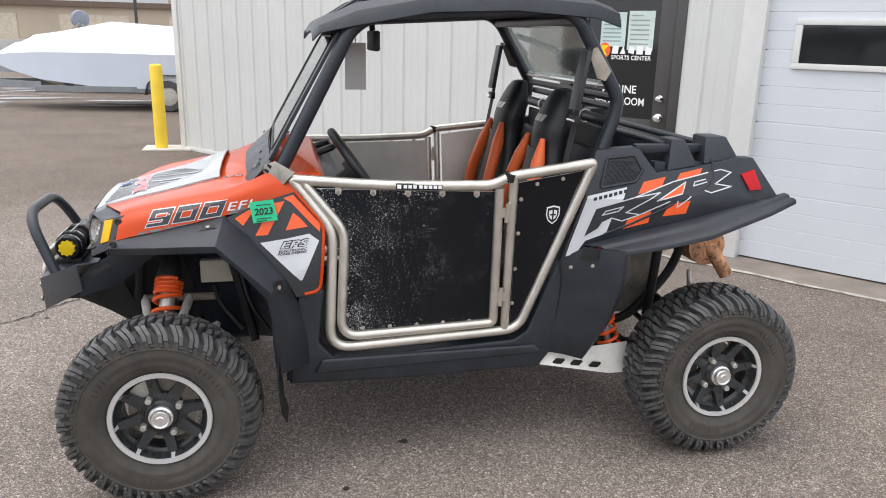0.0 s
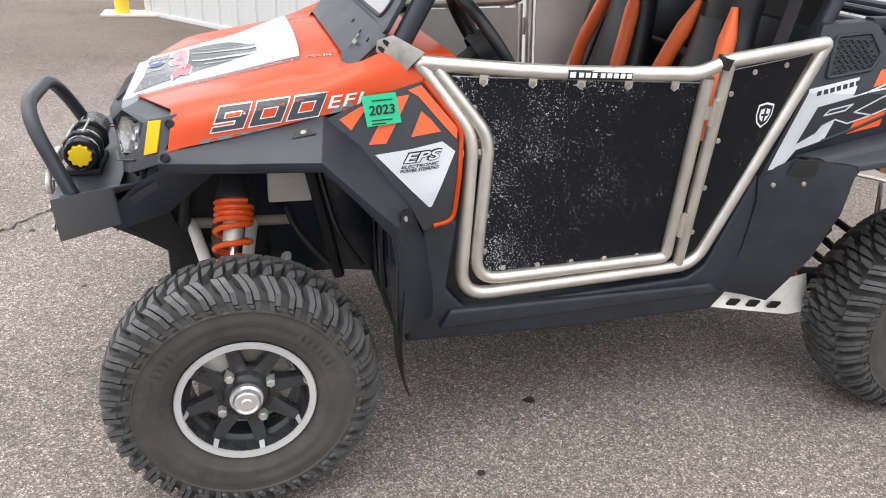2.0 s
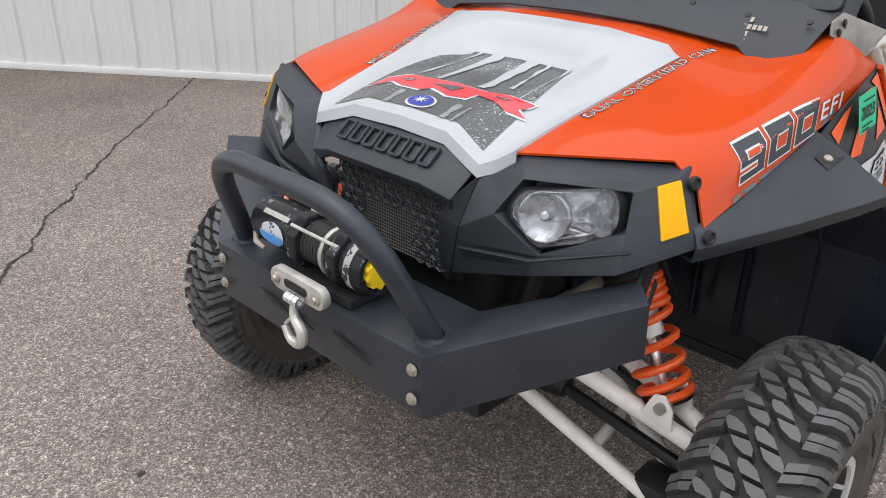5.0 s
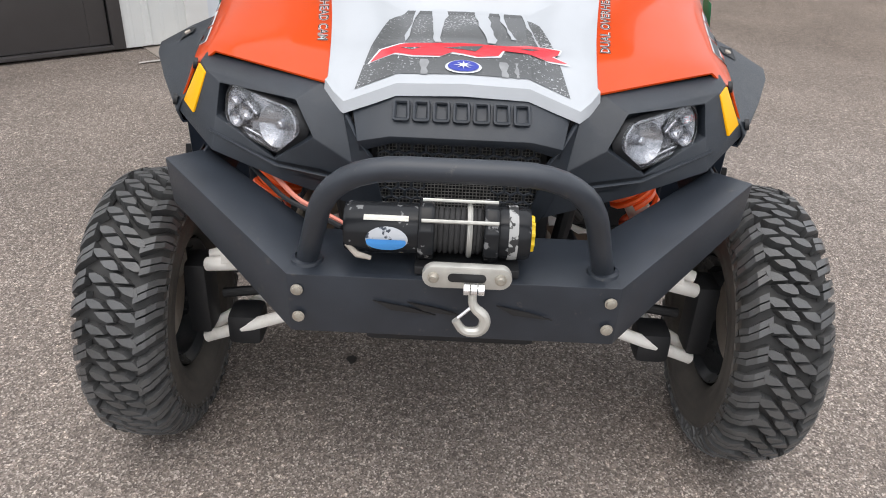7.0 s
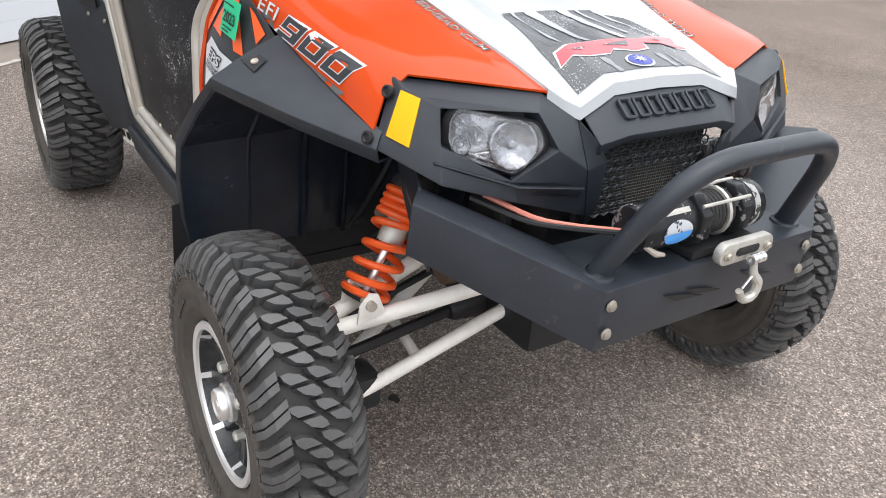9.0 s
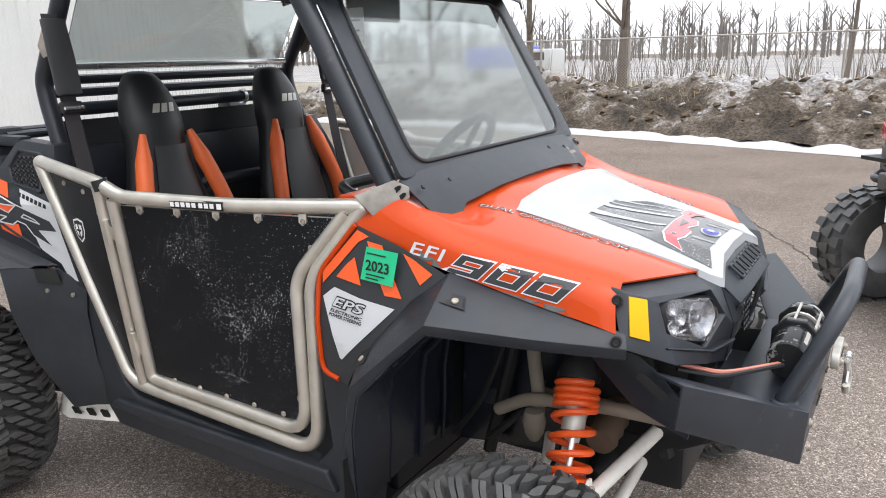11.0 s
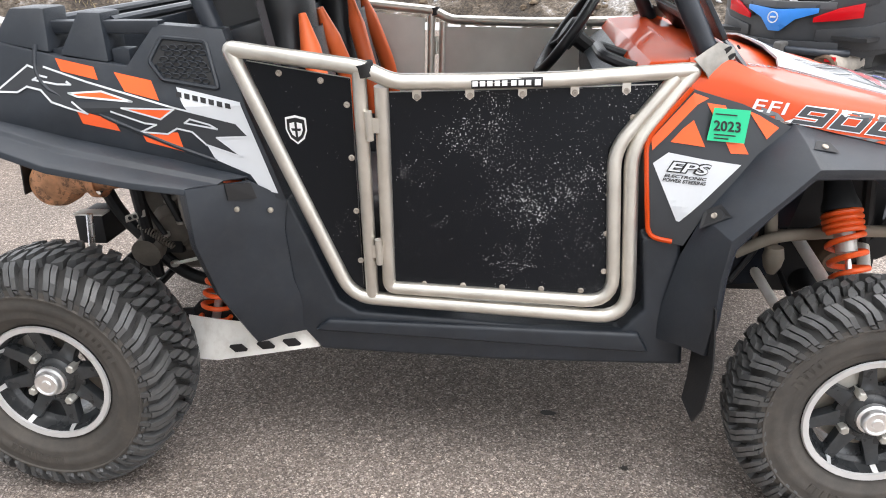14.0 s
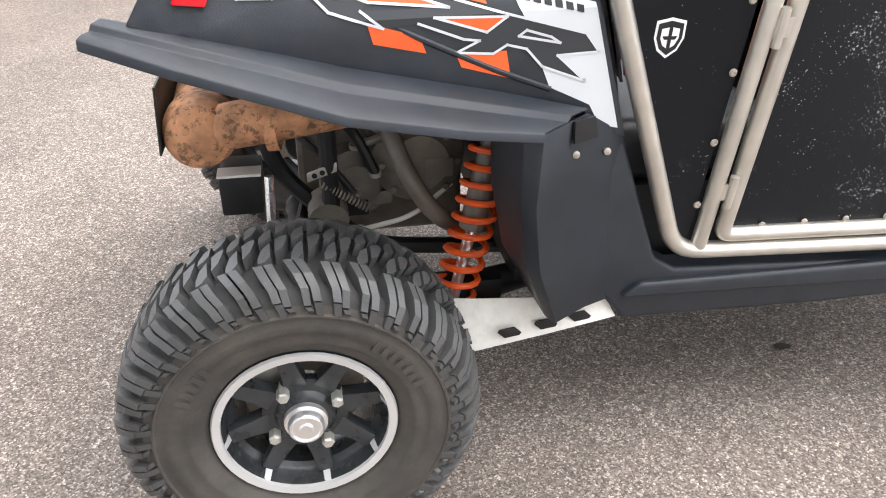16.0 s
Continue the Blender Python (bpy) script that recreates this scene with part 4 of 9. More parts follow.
def bare_tree(place, height, seed, thick, limbs=9):
    rnd = random.Random(seed)
    tree = thing("tree", place, "leafless grey-brown tree behind the snow bank", "tree", "bare trees")
    p = Vector(place)
    top = p + Vector((rnd.uniform(-0.3, 0.3), rnd.uniform(-0.3, 0.3), height))
    part("trunk", tubed([p, p.lerp(top, 0.35) + Vector((rnd.uniform(-0.1, 0.1), 0, 0)), p.lerp(top, 0.7), top], [thick, thick * 0.75, thick * 0.4, thick * 0.1], 8), BARK, tree)
    bm = bmesh.new()
    for i in range(limbs):
        f = rnd.uniform(0.2, 0.95)
        a = p.lerp(top, f)
        ang = rnd.uniform(0, 6.28)
        ln = height * rnd.uniform(0.2, 0.42) * (1.1 - f * 0.6)
        c = a + Vector((math.cos(ang) * ln * 0.7, math.sin(ang) * ln * 0.7, ln * 0.75))
        mid = a.lerp(c, 0.5) + Vector((0, 0, -0.05 * ln))
        tube(bm, [a, mid, c], [thick * 0.3 * (1 - f * 0.6), thick * 0.18, 0.004], 5)
        for j in range(5):
            b0 = a.lerp(c, rnd.uniform(0.25, 0.95))
            an = rnd.uniform(0, 6.28)
            l2 = ln * rnd.uniform(0.2, 0.45)
            tube(bm, [b0, b0 + Vector((math.cos(an) * l2 * 0.7, math.sin(an) * l2 * 0.7, l2 * 0.6))], [thick * 0.09, 0.003], 4)
    part("limbs", bm, BARK, tree)


for i, (x, y, h, t) in enumerate(((6.2, -18.4, 6.5, 0.16), (9.6, -20, 7, 0.13), (12.5, -19, 6, 0.12), (-2.0, -26, 5, 0.09), (-5.5, -28, 5.5, 0.1), (-9, -27, 5, 0.09), (1.6, -30, 6, 0.1))):
    bare_tree((x, y, 0), h, 60 + i, t)
rnd = random.Random(77)
bm = bmesh.new()
for i in range(300):
    x, y = rnd.uniform(-16, 14), rnd.uniform(-30, -19)
    z = 0
    for j in range(4):
        an = rnd.uniform(0, 6.28)
        hh = rnd.uniform(0.6, 2.0)
        tube(bm, [(x, y, z), (x + 0.12 * math.cos(an) * hh, y + 0.12 * math.sin(an), hh * 0.6), (x + 0.3 * math.cos(an) * hh, y, hh)], [0.012, 0.008, 0.003], 3)
tagged(part("scrub", bm, BARK, base=(0, -24, 0)), "thin leafless brush stems behind the fence", "brush", kind="stuff")
BLUEPAINT = paint("blue_truck_paint", (0.06, 0.135, 0.63), 0.4)


def far_truck(x0):
    truck = thing("box_truck", (x0 + 2.2, -32, 0), "blue box truck parked far behind the fence", "truck", "far trucks")
    part("box_body", boxed((x0, -33, 0.75), (x0 + 3.0, -31, 1.75), 0.05), BLUEPAINT, truck)
    part("cab", boxed((x0 - 1.4, -32.9, 0.5), (x0 - 0.05, -31.1, 1.6), 0.12), FARWHITE, truck)
    part("side_glass", boxed((x0 - 1.1, -31.095, 1.1), (x0 - 0.4, -31.085, 1.45)), DARKGLASS, truck)
    for x in (x0 - 0.8, x0 + 2.3):
        part("wheel", lathe(bmesh.new(), [(0, -0.12), (0.42, -0.12), (0.42, 0.12), (0, 0.12)], 18, Matrix.Translation((x, -31.1, 0.42)) @ Matrix.Rotation(radians(90), 4, "X")), RUBBER, truck)


far_truck(15.2)
far2 = thing("far_storehouse", (-25, -70, 0), "grey storehouse on the far side of the field", "building", kind="structure")
part("wall", boxed((-50, -90, 0), (0, -75, 4)), paint("grey_far_wall", (0.33, 0.33, 0.345), 0.8, vary=0.1, scale=0.2), far2)
part("roof", boxed((-51, -91, 4), (1, -74, 4.4)), FARWHITE, far2)
bm = bmesh.new()
for i in range(750):
    x, y, hgt = rnd.uniform(-120, 150), rnd.uniform(-150, -95), rnd.uniform(4.0, 8.5)
    lean = rnd.uniform(-0.4, 0.4)
    tube(bm, [(x, y, -0.2), (x + lean * 0.5, y, hgt * 0.5), (x + lean, y, hgt)], [0.16, 0.11, 0.03], 3, cap=False)
    for k in range(9):
        z0 = hgt * rnd.uniform(0.12, 0.85)
        an, ln = rnd.uniform(0, 6.28), hgt * rnd.uniform(0.14, 0.34)
        p = Vector((x + lean * z0 / hgt, y, z0))
        q = p + Vector((math.cos(an) * ln * 0.7, math.sin(an) * ln * 0.7, ln))
        tube(bm, [p, p.lerp(q, 0.55) + Vector((rnd.uniform(-0.2, 0.2), 0, -0.1)), q], [0.07, 0.05, 0.015], 3, cap=False)
tagged(part("far_woods", bm, paint("grey_far_woods", (0.15, 0.135, 0.123), 1.0, vary=0.3, scale=0.6), base=(0, -135, 0)), "grey-brown bare woods on the horizon", "woods", kind="stuff")


# ---- the side-by-side buggy ----
from mathutils.bvhtree import BVHTree
from mathutils.geometry import tessellate_polygon

utv = thing("side_by_side_buggy", (1.0, 0, 0), "orange, white and black two-seat off-road buggy on knobbly tyres", "off-road buggy")

# -- hood --
HOOD = (
    ((-0.238, 0, 0.951), (-0.240, 0.12, 0.947), (-0.258, 0.211, 0.916), (-0.213, 0.254, 0.945), (-0.165, 0.375, 0.958), (-0.122, 0.478, 0.968), (-0.124, 0.522, 0.935), (-0.135, 0.545, 0.885)),
    ((-0.10, 0, 0.984), (-0.10, 0.125, 0.980), (-0.115, 0.224, 0.962), (-0.10, 0.264, 0.975), (-0.09, 0.382, 0.982), (-0.075, 0.487, 0.980), (-0.075, 0.530, 0.950), (-0.08, 0.549, 0.90)),
    ((0.02, 0, 1.016), (0.02, 0.13, 1.012), (0.02, 0.240, 0.998), (0.02, 0.278, 1.005), (0.02, 0.392, 1.006), (0.02, 0.495, 0.998), (0.02, 0.537, 0.968), (0.02, 0.552, 0.920)),
    ((0.20, 0, 1.068), (0.20, 0.14, 1.066), (0.20, 0.272, 1.052), (0.20, 0.303, 1.053), (0.20, 0.418, 1.044), (0.20, 0.508, 1.034), (0.20, 0.546, 1.008), (0.20, 0.558, 0.962)),
    ((0.31, 0, 1.092), (0.31, 0.15, 1.090), (0.31, 0.285, 1.075), (0.31, 0.316, 1.068), (0.31, 0.420, 1.060), (0.31, 0.512, 1.075), (0.31, 0.552, 1.040), (0.31, 0.562, 0.985)),
    ((0.40, 0, 1.108), (0.40, 0.16, 1.106), (0.40, 0.290, 1.095), (0.40, 0.325, 1.088), (0.40, 0.430, 1.085), (0.40, 0.515, 1.112), (0.40, 0.558, 1.060), (0.40, 0.570, 0.990)),
    ((0.47, 0, 1.110), (0.47, 0.16, 1.108), (0.47, 0.290, 1.098), (0.47, 0.325, 1.094), (0.47, 0.430, 1.092), (0.47, 0.515, 1.110), (0.47, 0.562, 1.055), (0.47, 0.580, 0.990)),
)


def hood_rows(c0, c1, n=4, mirrored=True):
    """Rows across the hood from column c0 to c1 of the half sections."""
    cols = [spline([sec[c] for sec in HOOD], n) for c in range(8)]
    rows = []
    for i in range(len(cols[0])):
        half = [cols[c][i] for c in range(c0, c1 + 1)]
        fine = []
        for a, c in zip(half, half[1:]):
            fine += [a + (c - a) * t for t in (0, 0.5)]
        fine.append(half[-1])
        if mirrored:
            rows.append([(p[0], -p[1], p[2]) for p in fine[::-1]] + [tuple(p) for p in fine[1:]])
        else:
            rows.append([tuple(p) for p in fine])
    return rows


bm = sheet(bmesh.new(), hood_rows(0, 7))
for v in bm.verts:
    # the hood dips under the scoop's throat
    if abs(v.co.y) < 0.20 and -0.10 < v.co.x < 0.14:
        v.co.z -= 0.052 * min(1, (v.co.x + 0.10) / 0.10)
thicken(bm, -0.004)
bmesh.ops.triangulate(bm, faces=bm.faces[:])
hood_tree = BVHTree.FromBMesh(bm)
hood = part("hood", bm, ORANGE, utv, "glossy orange plastic hood", 50)

# raised white scoop panel with a sunken throat at its rear
rows = []
for i, row in enumerate(hood_rows(0, 3, 10, False)):
    x = row[0][0]
    sunk = 0.042 * min(1, max(0, (x + 0.10) / 0.19)) * min(1, max(0, (0.152 - x) / 0.042))
    if x > 0.205:
        break
    lift = 0.008 + 0.014 * max(0, (x + 0.06) / 0.26)
    half = [(p[0], p[1], p[2] + lift * (1.0 if q < len(row) - 2 else 0.35) - (sunk if q < 3 else 0)) for q, p in enumerate(row[:-1])]
    half.append((row[-1][0], row[-1][1] - 0.004, row[-1][2] + 0.002))
    rows.append([(p[0], -p[1], p[2]) for p in half[::-1]] + half[1:])
rows.insert(0, [(p[0] - 0.004, p[1], p[2] - 0.018) for p in rows[0]])
bm = sheet(bmesh.new(), rows)
bmesh.ops.triangulate(bm, faces=bm.faces[:])
thicken(bm, -0.006)
scoop_tree = BVHTree.FromBMesh(bm)
scoop = part("scoop_panel", bm, SCOOPWHITE, hood, "glossy white scoop panel with scuffed graphics", 50)


def hood_decal(name, bm, mat, lift, tree=None, label=""):
    return part(name, drape(bm, tree or scoop_tree, (0, 0, -1), lift, 0.014, 0.45), mat, hood, label, 0)


def top_view(ring):
    """Rings given as (x, y) of the vehicle, seen from above."""
    bm = bmesh.new()
    bm.faces.new([bm.verts.new((x, y, 1.2)) for x, y in ring])
    return bm


# grey graphic: a worn field with torn pale streaks towards the rear
hood_decal("graphic", top_view([(-0.236, -0.196), (-0.212, -0.116), (-0.212, 0.116), (-0.236, 0.196), (-0.10, 0.180), (0.02, 0.155), (0.098, 0.122), (0.098, -0.122), (0.02, -0.155), (-0.10, -0.180)]), GREYDECAL, 0.0015)
for y0, y1, xf in ((-0.052, -0.018, -0.085), (0.036, 0.066, -0.090), (-0.082, -0.070, -0.05), (0.098, 0.102, -0.16), (-0.126, -0.122, -0.15)):
    rnd = random.Random(int(y0 * 1000))
    left = [(xf + (0.099 - xf) * k / 7, y0 * (1.25 - 0.25 * k / 7) + rnd.uniform(-0.004, 0.004)) for k in range(8)]
    right = [(xf + (0.099 - xf) * k / 7, (y0 + (y1 - y0) * (0.35 + 0.65 * k / 7)) * (1.25 - 0.25 * k / 7) + rnd.uniform(-0.004, 0.004)) for k in range(8)]
    hood_decal("streak", top_view(left + right[::-1]), SCOOPWHITE, 0.0032)
for y0, y1 in ((0.056, 0.068), (-0.070, -0.058), (-0.086, -0.082)):
    rnd = random.Random(int(y0 * 1000) + 7)
    left = [(-0.215 + 0.055 * k / 5, y0 * 1.18 + rnd.uniform(-0.003, 0.003)) for k in range(6)]
    right = [(-0.215 + 0.055 * k / 5, y1 * 1.18 + rnd.uniform(-0.003, 0.003)) for k in range(6)]
    hood_decal("faint_streak", top_view(left + right[::-1]), GREYSTREAK, 0.0024)
# red mark across the middle: a long bar over three slanted blocks, all with a pale edge
RED = [(-0.162, 0.176), (-0.121, 0.158), (-0.102, 0.111), (-0.098, 0.016), (-0.099, -0.083), (-0.085, -0.120), (-0.089, -0.188), (-0.108, -0.182), (-0.117, -0.170), (-0.132, -0.200), (-0.135, -0.158), (-0.122, -0.119),
       (-0.118, -0.075), (-0.139, -0.066), (-0.148, -0.027), (-0.134, 0.022), (-0.149, 0.042), (-0.148, 0.096), (-0.138, 0.130)]
CX, CY = sum(q[0] for q in RED) / len(RED), sum(q[1] for q in RED) / len(RED)
hood_decal("mark_edge", top_view([(x + math.copysign(0.0038, x - CX), y + math.copysign(0.0045, y - CY)) for x, y in RED]), WHITE, 0.0026)
hood_decal("mark", top_view(RED), REDDECAL, 0.0036)
for ring in ([(-0.119, 0.040), (-0.108, -0.037), (-0.130, -0.022)], [(-0.120, 0.122), (-0.117, 0.080), (-0.128, 0.098)], [(-0.107, -0.106), (-0.101, -0.147), (-0.111, -0.129)]):
    hood_decal("mark_gap", top_view(ring), GREYDECAL, 0.0044)
hood_decal("badge_rim", top_view([(-0.188 + 0.024 * math.cos(a * 0.2618), 0.034 * math.sin(a * 0.2618)) for a in range(24)]), WHITE, 0.0034)
hood_decal("badge", top_view([(-0.188 + 0.020 * math.cos(a * 0.2618), 0.029 * math.sin(a * 0.2618)) for a in range(24)]), BLUEDECAL, 0.0052)
hood_decal("badge_star", top_view([(-0.188 + (0.015 if a % 2 == 0 else 0.004) * math.cos(a * 0.3927), (0.019 if a % 2 == 0 else 0.005) * math.sin(a * 0.3927)) for a in range(16)]), WHITE, 0.0068)

# writing along the hood's edges and on its flanks
for s in (-1, 1):
    for off, mat, lift in ((0.0012, WHITE, 0.0014), (-0.0002, INK, 0.0021)):
        bm = fit_width(letters("DUAL OVERHEAD CAM", 0.03, 0.0, off, 1.08), 0.355, 0.021)
        if s < 0:
            place_flat(bm, (-0.074, -0.290, 1.2), (1, -0.13, 0), (0.13, 1, 0))
        else:
            place_flat(bm, (0.283, 0.336, 1.2), (-1, -0.13, 0), (0.13, -1, 0))
        hood_decal("writing", bm, mat, lift, hood_tree, "outlined lettering")


def flank_decal(name, bm, s, x0, z0, slope, mat, lift, tree, parent, label=""):
    """Lays a flat mesh on a flank; it reads from outside, towards the rear on the left side (s = -1), towards the nose on the right."""
    u = Vector((-s, 0, -s * slope)).normalized()
    v = Vector((0, 0, 1))
    place_flat(bm, (x0, s * 0.9, z0), u, v)
    return part(name, drape(bm, tree, (0, -s, 0), lift, 0.010, 0.5), mat, parent, label, 0)


for s in (-1, 1):
    # numerals 9 0 0: slanted blocks, white-edged charcoal, open centres
    for k in range(3):
        w, hh, sh = 0.074, (0.048 if s < 0 else 0.041), (0.024 if s < 0 else 0.034)
        x0 = 0.089 * k

        def slab(u0, u1, v0, v1):
            b2 = bmesh.new()
            return shape(b2, [(x0 + u0 + sh * v0 / hh, v0), (x0 + u1 + sh * v0 / hh, v0), (x0 + u1 + sh * v1 / hh, v1), (x0 + u0 + sh * v1 / hh, v1)])

        layers = [("numeral_edge", slab(-0.0028, w + 0.0028, -0.0026, hh + 0.0026), WHITE, 0.0016), ("numeral", slab(0, w, 0, hh), CHARCOAL, 0.0022)]
        if k == 0:
            layers += [("numeral_edge", slab(0.018, w - 0.016, hh * 0.54, hh * 0.78), WHITE, 0.0028), ("numeral_gap", slab(0.021, w - 0.019, hh * 0.58, hh * 0.74), ORANGE, 0.0034),
                       ("numeral_edge", slab(-0.0035, w - 0.024, hh * 0.20, hh * 0.40), WHITE, 0.0028), ("numeral_gap", slab(-0.0045, w - 0.027, hh * 0.26, hh * 0.34), ORANGE, 0.0034)]
        else:
            layers += [("numeral_edge", slab(0.019, w - 0.019, hh * 0.26, hh * 0.74), WHITE, 0.0028), ("numeral_gap", slab(0.0215, w - 0.0215, hh * 0.31, hh * 0.69), ORANGE, 0.0034)]
        for nm, b2, mat, lift in layers:
            flank_decal(nm, b2, s, (-0.034 if s < 0 else 0.236), (0.931 if s < 0 else 0.972), 0.155, mat, lift, hood_tree, hood)
    b2 = bmesh.new()
    shape(b2, [(-0.085, -0.03), (-0.07, 0.03), (-0.03, 0.02), (0.0, -0.006), (0.10, -0.007), (0.20, -0.008), (0.268, -0.008), (0.315, -0.06)] if s > 0 else [(-0.075, -0.060), (-0.020, -0.012), (0.075, -0.008), (0.17, -0.006), (0.262, -0.004), (0.300, 0.020), (0.330, 0.026), (0.345, 0.006), (0.30, -0.06)])
    flank_decal("grey_fade", b2, s, (-0.034 if s < 0 else 0.236), (0.930 if s < 0 else 0.968), 0.14, GREYFADE, 0.0010, hood_tree, hood)
    bm = fit_width(letters("EFI", 0.1, 0.25, 0.001, 1.1), 0.090, 0.028)
    flank_decal("writing", bm, s, (0.238 if s < 0 else 0.330), (0.985 if s < 0 else 1.000), 0.14, WHITE, 0.002, hood_tree, hood)

# -- front fascia --
fascia = None
FA = {"tip": (-0.262, 0.214, 0.912), "ridge": (-0.204, 0.258, 0.946), "outtop": (-0.106, 0.500, 0.966), "outbot": (-0.152, 0.556, 0.862),
      "low2": (-0.235, 0.470, 0.812), "low1": (-0.268, 0.330, 0.770), "low0": (-0.270, 0.165, 0.716), "mid": (-0.290, 0.195, 0.82),
      "hot": (-0.192, 0.455, 0.930), "hob": (-0.212, 0.462, 0.872), "hb": (-0.264, 0.345, 0.812), "hi": (-0.285, 0.266, 0.864), "hit": (-0.258, 0.300, 0.926),
      "am1": (-0.142, 0.502, 0.958), "am2": (-0.157, 0.540, 0.880), "am3": (-0.190, 0.512, 0.866), "am4": (-0.174, 0.483, 0.949)}
for s in (-1, 1):
    g = {k: mirror(v, s) for k, v in FA.items()}
    bm = bmesh.new()
    vs = {k: bm.verts.new(v) for k, v in g.items()}
    for q in (("ridge", "outtop", "am1", "am4", "hot", "hit"), ("outtop", "outbot", "am2", "am1"), ("am1", "am2", "am3", "am4"), ("am4", "am3", "hob", "hot"), ("am3", "am2", "outbot", "low2", "hob"), ("low2", "low1", "hb", "hob"), ("low1", "low0", "mid", "hi", "hb"),
              ("mid", "tip", "ridge", "hit", "hi")):
        bm.faces.new([vs[k] for k in q])
    # the lamp's well, sunk towards the rear
    well = [vs[k] for k in ("hot", "hob", "hb", "hi", "hit")]
    back = [bm.verts.new(Vector(v.co) * 1.0 + Vector((0.035, 0, 0)) + (Vector((-0.23, 0.37 * s, 0.88)) - v.co) * 0.10) for v in well]
    for i in range(5):
        bm.faces.new((well[i], well[(i + 1) % 5], back[(i + 1) % 5], back[i]))
    bm.faces.new(back)
    bmesh.ops.recalc_face_normals(bm, faces=bm.faces[:])
    bmesh.ops.solidify(bm, geom=bm.faces[:], thickness=0.006)
    side = part("fascia", bevel(bm, 0.004, 20), BLACK, utv, "black textured plastic headlight surround", 40)
    # crease lip under the lamp
    part("chin_lip", bevel(prism(bmesh.new(), [mirror(p, s) for p in ((-0.292, 0.200, 0.790), (-0.270, 0.335, 0.806), (-0.214, 0.478, 0.850), (-0.205, 0.470, 0.838), (-0.255, 0.335, 0.785), (-0.275, 0.195, 0.765))], (-0.008, 0.004 * s, 0)), 0.003), BLACK, side)
    # headlight: a large and three small chrome bowls on a backing under a clear eight-sided lens, in a black bezel
    rim = [Vector(mirror(q, s)) for q in ((-0.203, 0.4275, 0.932), (-0.201, 0.442, 0.912), (-0.207, 0.446, 0.878), (-0.217, 0.436, 0.853), (-0.264, 0.340, 0.823), (-0.2745, 0.292, 0.866), (-0.2705, 0.292, 0.886), (-0.260, 0.303, 0.909))]
    ring = rounded(rim, 0.010, 3, True)
    heart = sum(rim, Vector()) / 8
    out = (rim[1] - rim[5]).cross(rim[4] - rim[0]).normalized()
    out = out if out.x < 0 else -out
    turned = out.to_track_quat("Z", "Y").to_matrix().to_4x4()
    bm = bmesh.new()
    fr = [bm.verts.new(heart.lerp(p, 1.0) + out * 0.001) for p in ring]
    bk = [bm.verts.new(heart.lerp(p, 1.13) - out * 0.012) for p in ring]
    dp2 = [bm.verts.new(heart.lerp(p, 1.0) - out * 0.016) for p in ring]
    for i in range(len(ring)):
        j = (i + 1) % len(ring)
        bm.faces.new((fr[i], fr[j], bk[j], bk[i]))
        bm.faces.new((fr[i], fr[j], dp2[j], dp2[i]))
    part("bezel", bm, DARK, side, "black lamp bezel", 40)
    bm = bmesh.new()
    vs2 = [bm.verts.new(heart.lerp(p, 0.99) - out * 0.007) for p in ring]
    vs3 = [bm.verts.new(heart.lerp(p, 0.80) - out * 0.022) for p in ring]
    for i in range(len(ring)):
        j = (i + 1) % len(ring)
        bm.faces.new((vs2[i], vs2[j], vs3[j], vs3[i]))
    bm.faces.new(vs3)
    lamp = part("headlight", bm, REFLECT, utv, "chrome headlight bowls under a clear lens", 20)
    bowls = [((-0.252, 0.340, 0.872), 0.040, 0.016), ((-0.2245, 0.402, 0.888), 0.0165, 0.011), ((-0.213, 0.422, 0.911), 0.0150, 0.011), ((-0.217, 0.424, 0.872), 0.0165, 0.011)]
    for at, br, bd in bowls:
        m = Matrix.Translation(Vector(mirror(at, s)) - out * 0.004) @ turned
        prof = [(br * 1.06, -0.014), (br * 1.06, 0.0), (br, 0.001)] + [(br * (1 - k / 6), -bd * (1 - (1 - k / 6) ** 2)) for k in range(1, 6)] + [(0, -bd)]
        part("bowl", lathe(bmesh.new(), prof, 14 if br > 0.03 else 10, m), REFLECT, lamp, "", 12)
        part("bulb_shield", lathe(bmesh.new(), [(br * 0.20, -bd), (br * 0.20, -bd * 0.35), (br * 0.12, -bd * 0.2), (0, -bd * 0.2)], 14, m), REFLECT, lamp)
    # raised webs between the bowls
    for a, b in (((-0.262, 0.318, 0.905), (-0.231, 0.378, 0.918)), ((-0.236, 0.378, 0.858), (-0.214, 0.420, 0.850)), ((-0.234, 0.383, 0.886), (-0.222, 0.402, 0.905)), ((-0.243, 0.368, 0.842), (-0.222, 0.412, 0.856))):
        part("web", tubed([Vector(mirror(a, s)) - out * 0.008, Vector(mirror(b, s)) - out * 0.008], 0.0026, 6), REFLECT, lamp)
    bm = bmesh.new()
    c = bm.verts.new(heart + out * 0.006)
    rv = [bm.verts.new(p) for p in ring]
    for i in range(len(rv)):
        bm.faces.new((rv[i], rv[(i + 1) % len(rv)], c))
    lens = part("lens", thicken(bm, 0.002), LENS, lamp, "clear lens", 60)
    lens.visible_shadow = False
    # amber reflector on the corner, and screws
    ring = [mirror(p, s) for p in ((-0.147, 0.507, 0.953), (-0.162, 0.540, 0.884), (-0.194, 0.514, 0.870), (-0.178, 0.487, 0.945))]
    ring = [Vector(p) + Vector((0.001, -0.001 * s, 0)) for p in ring]
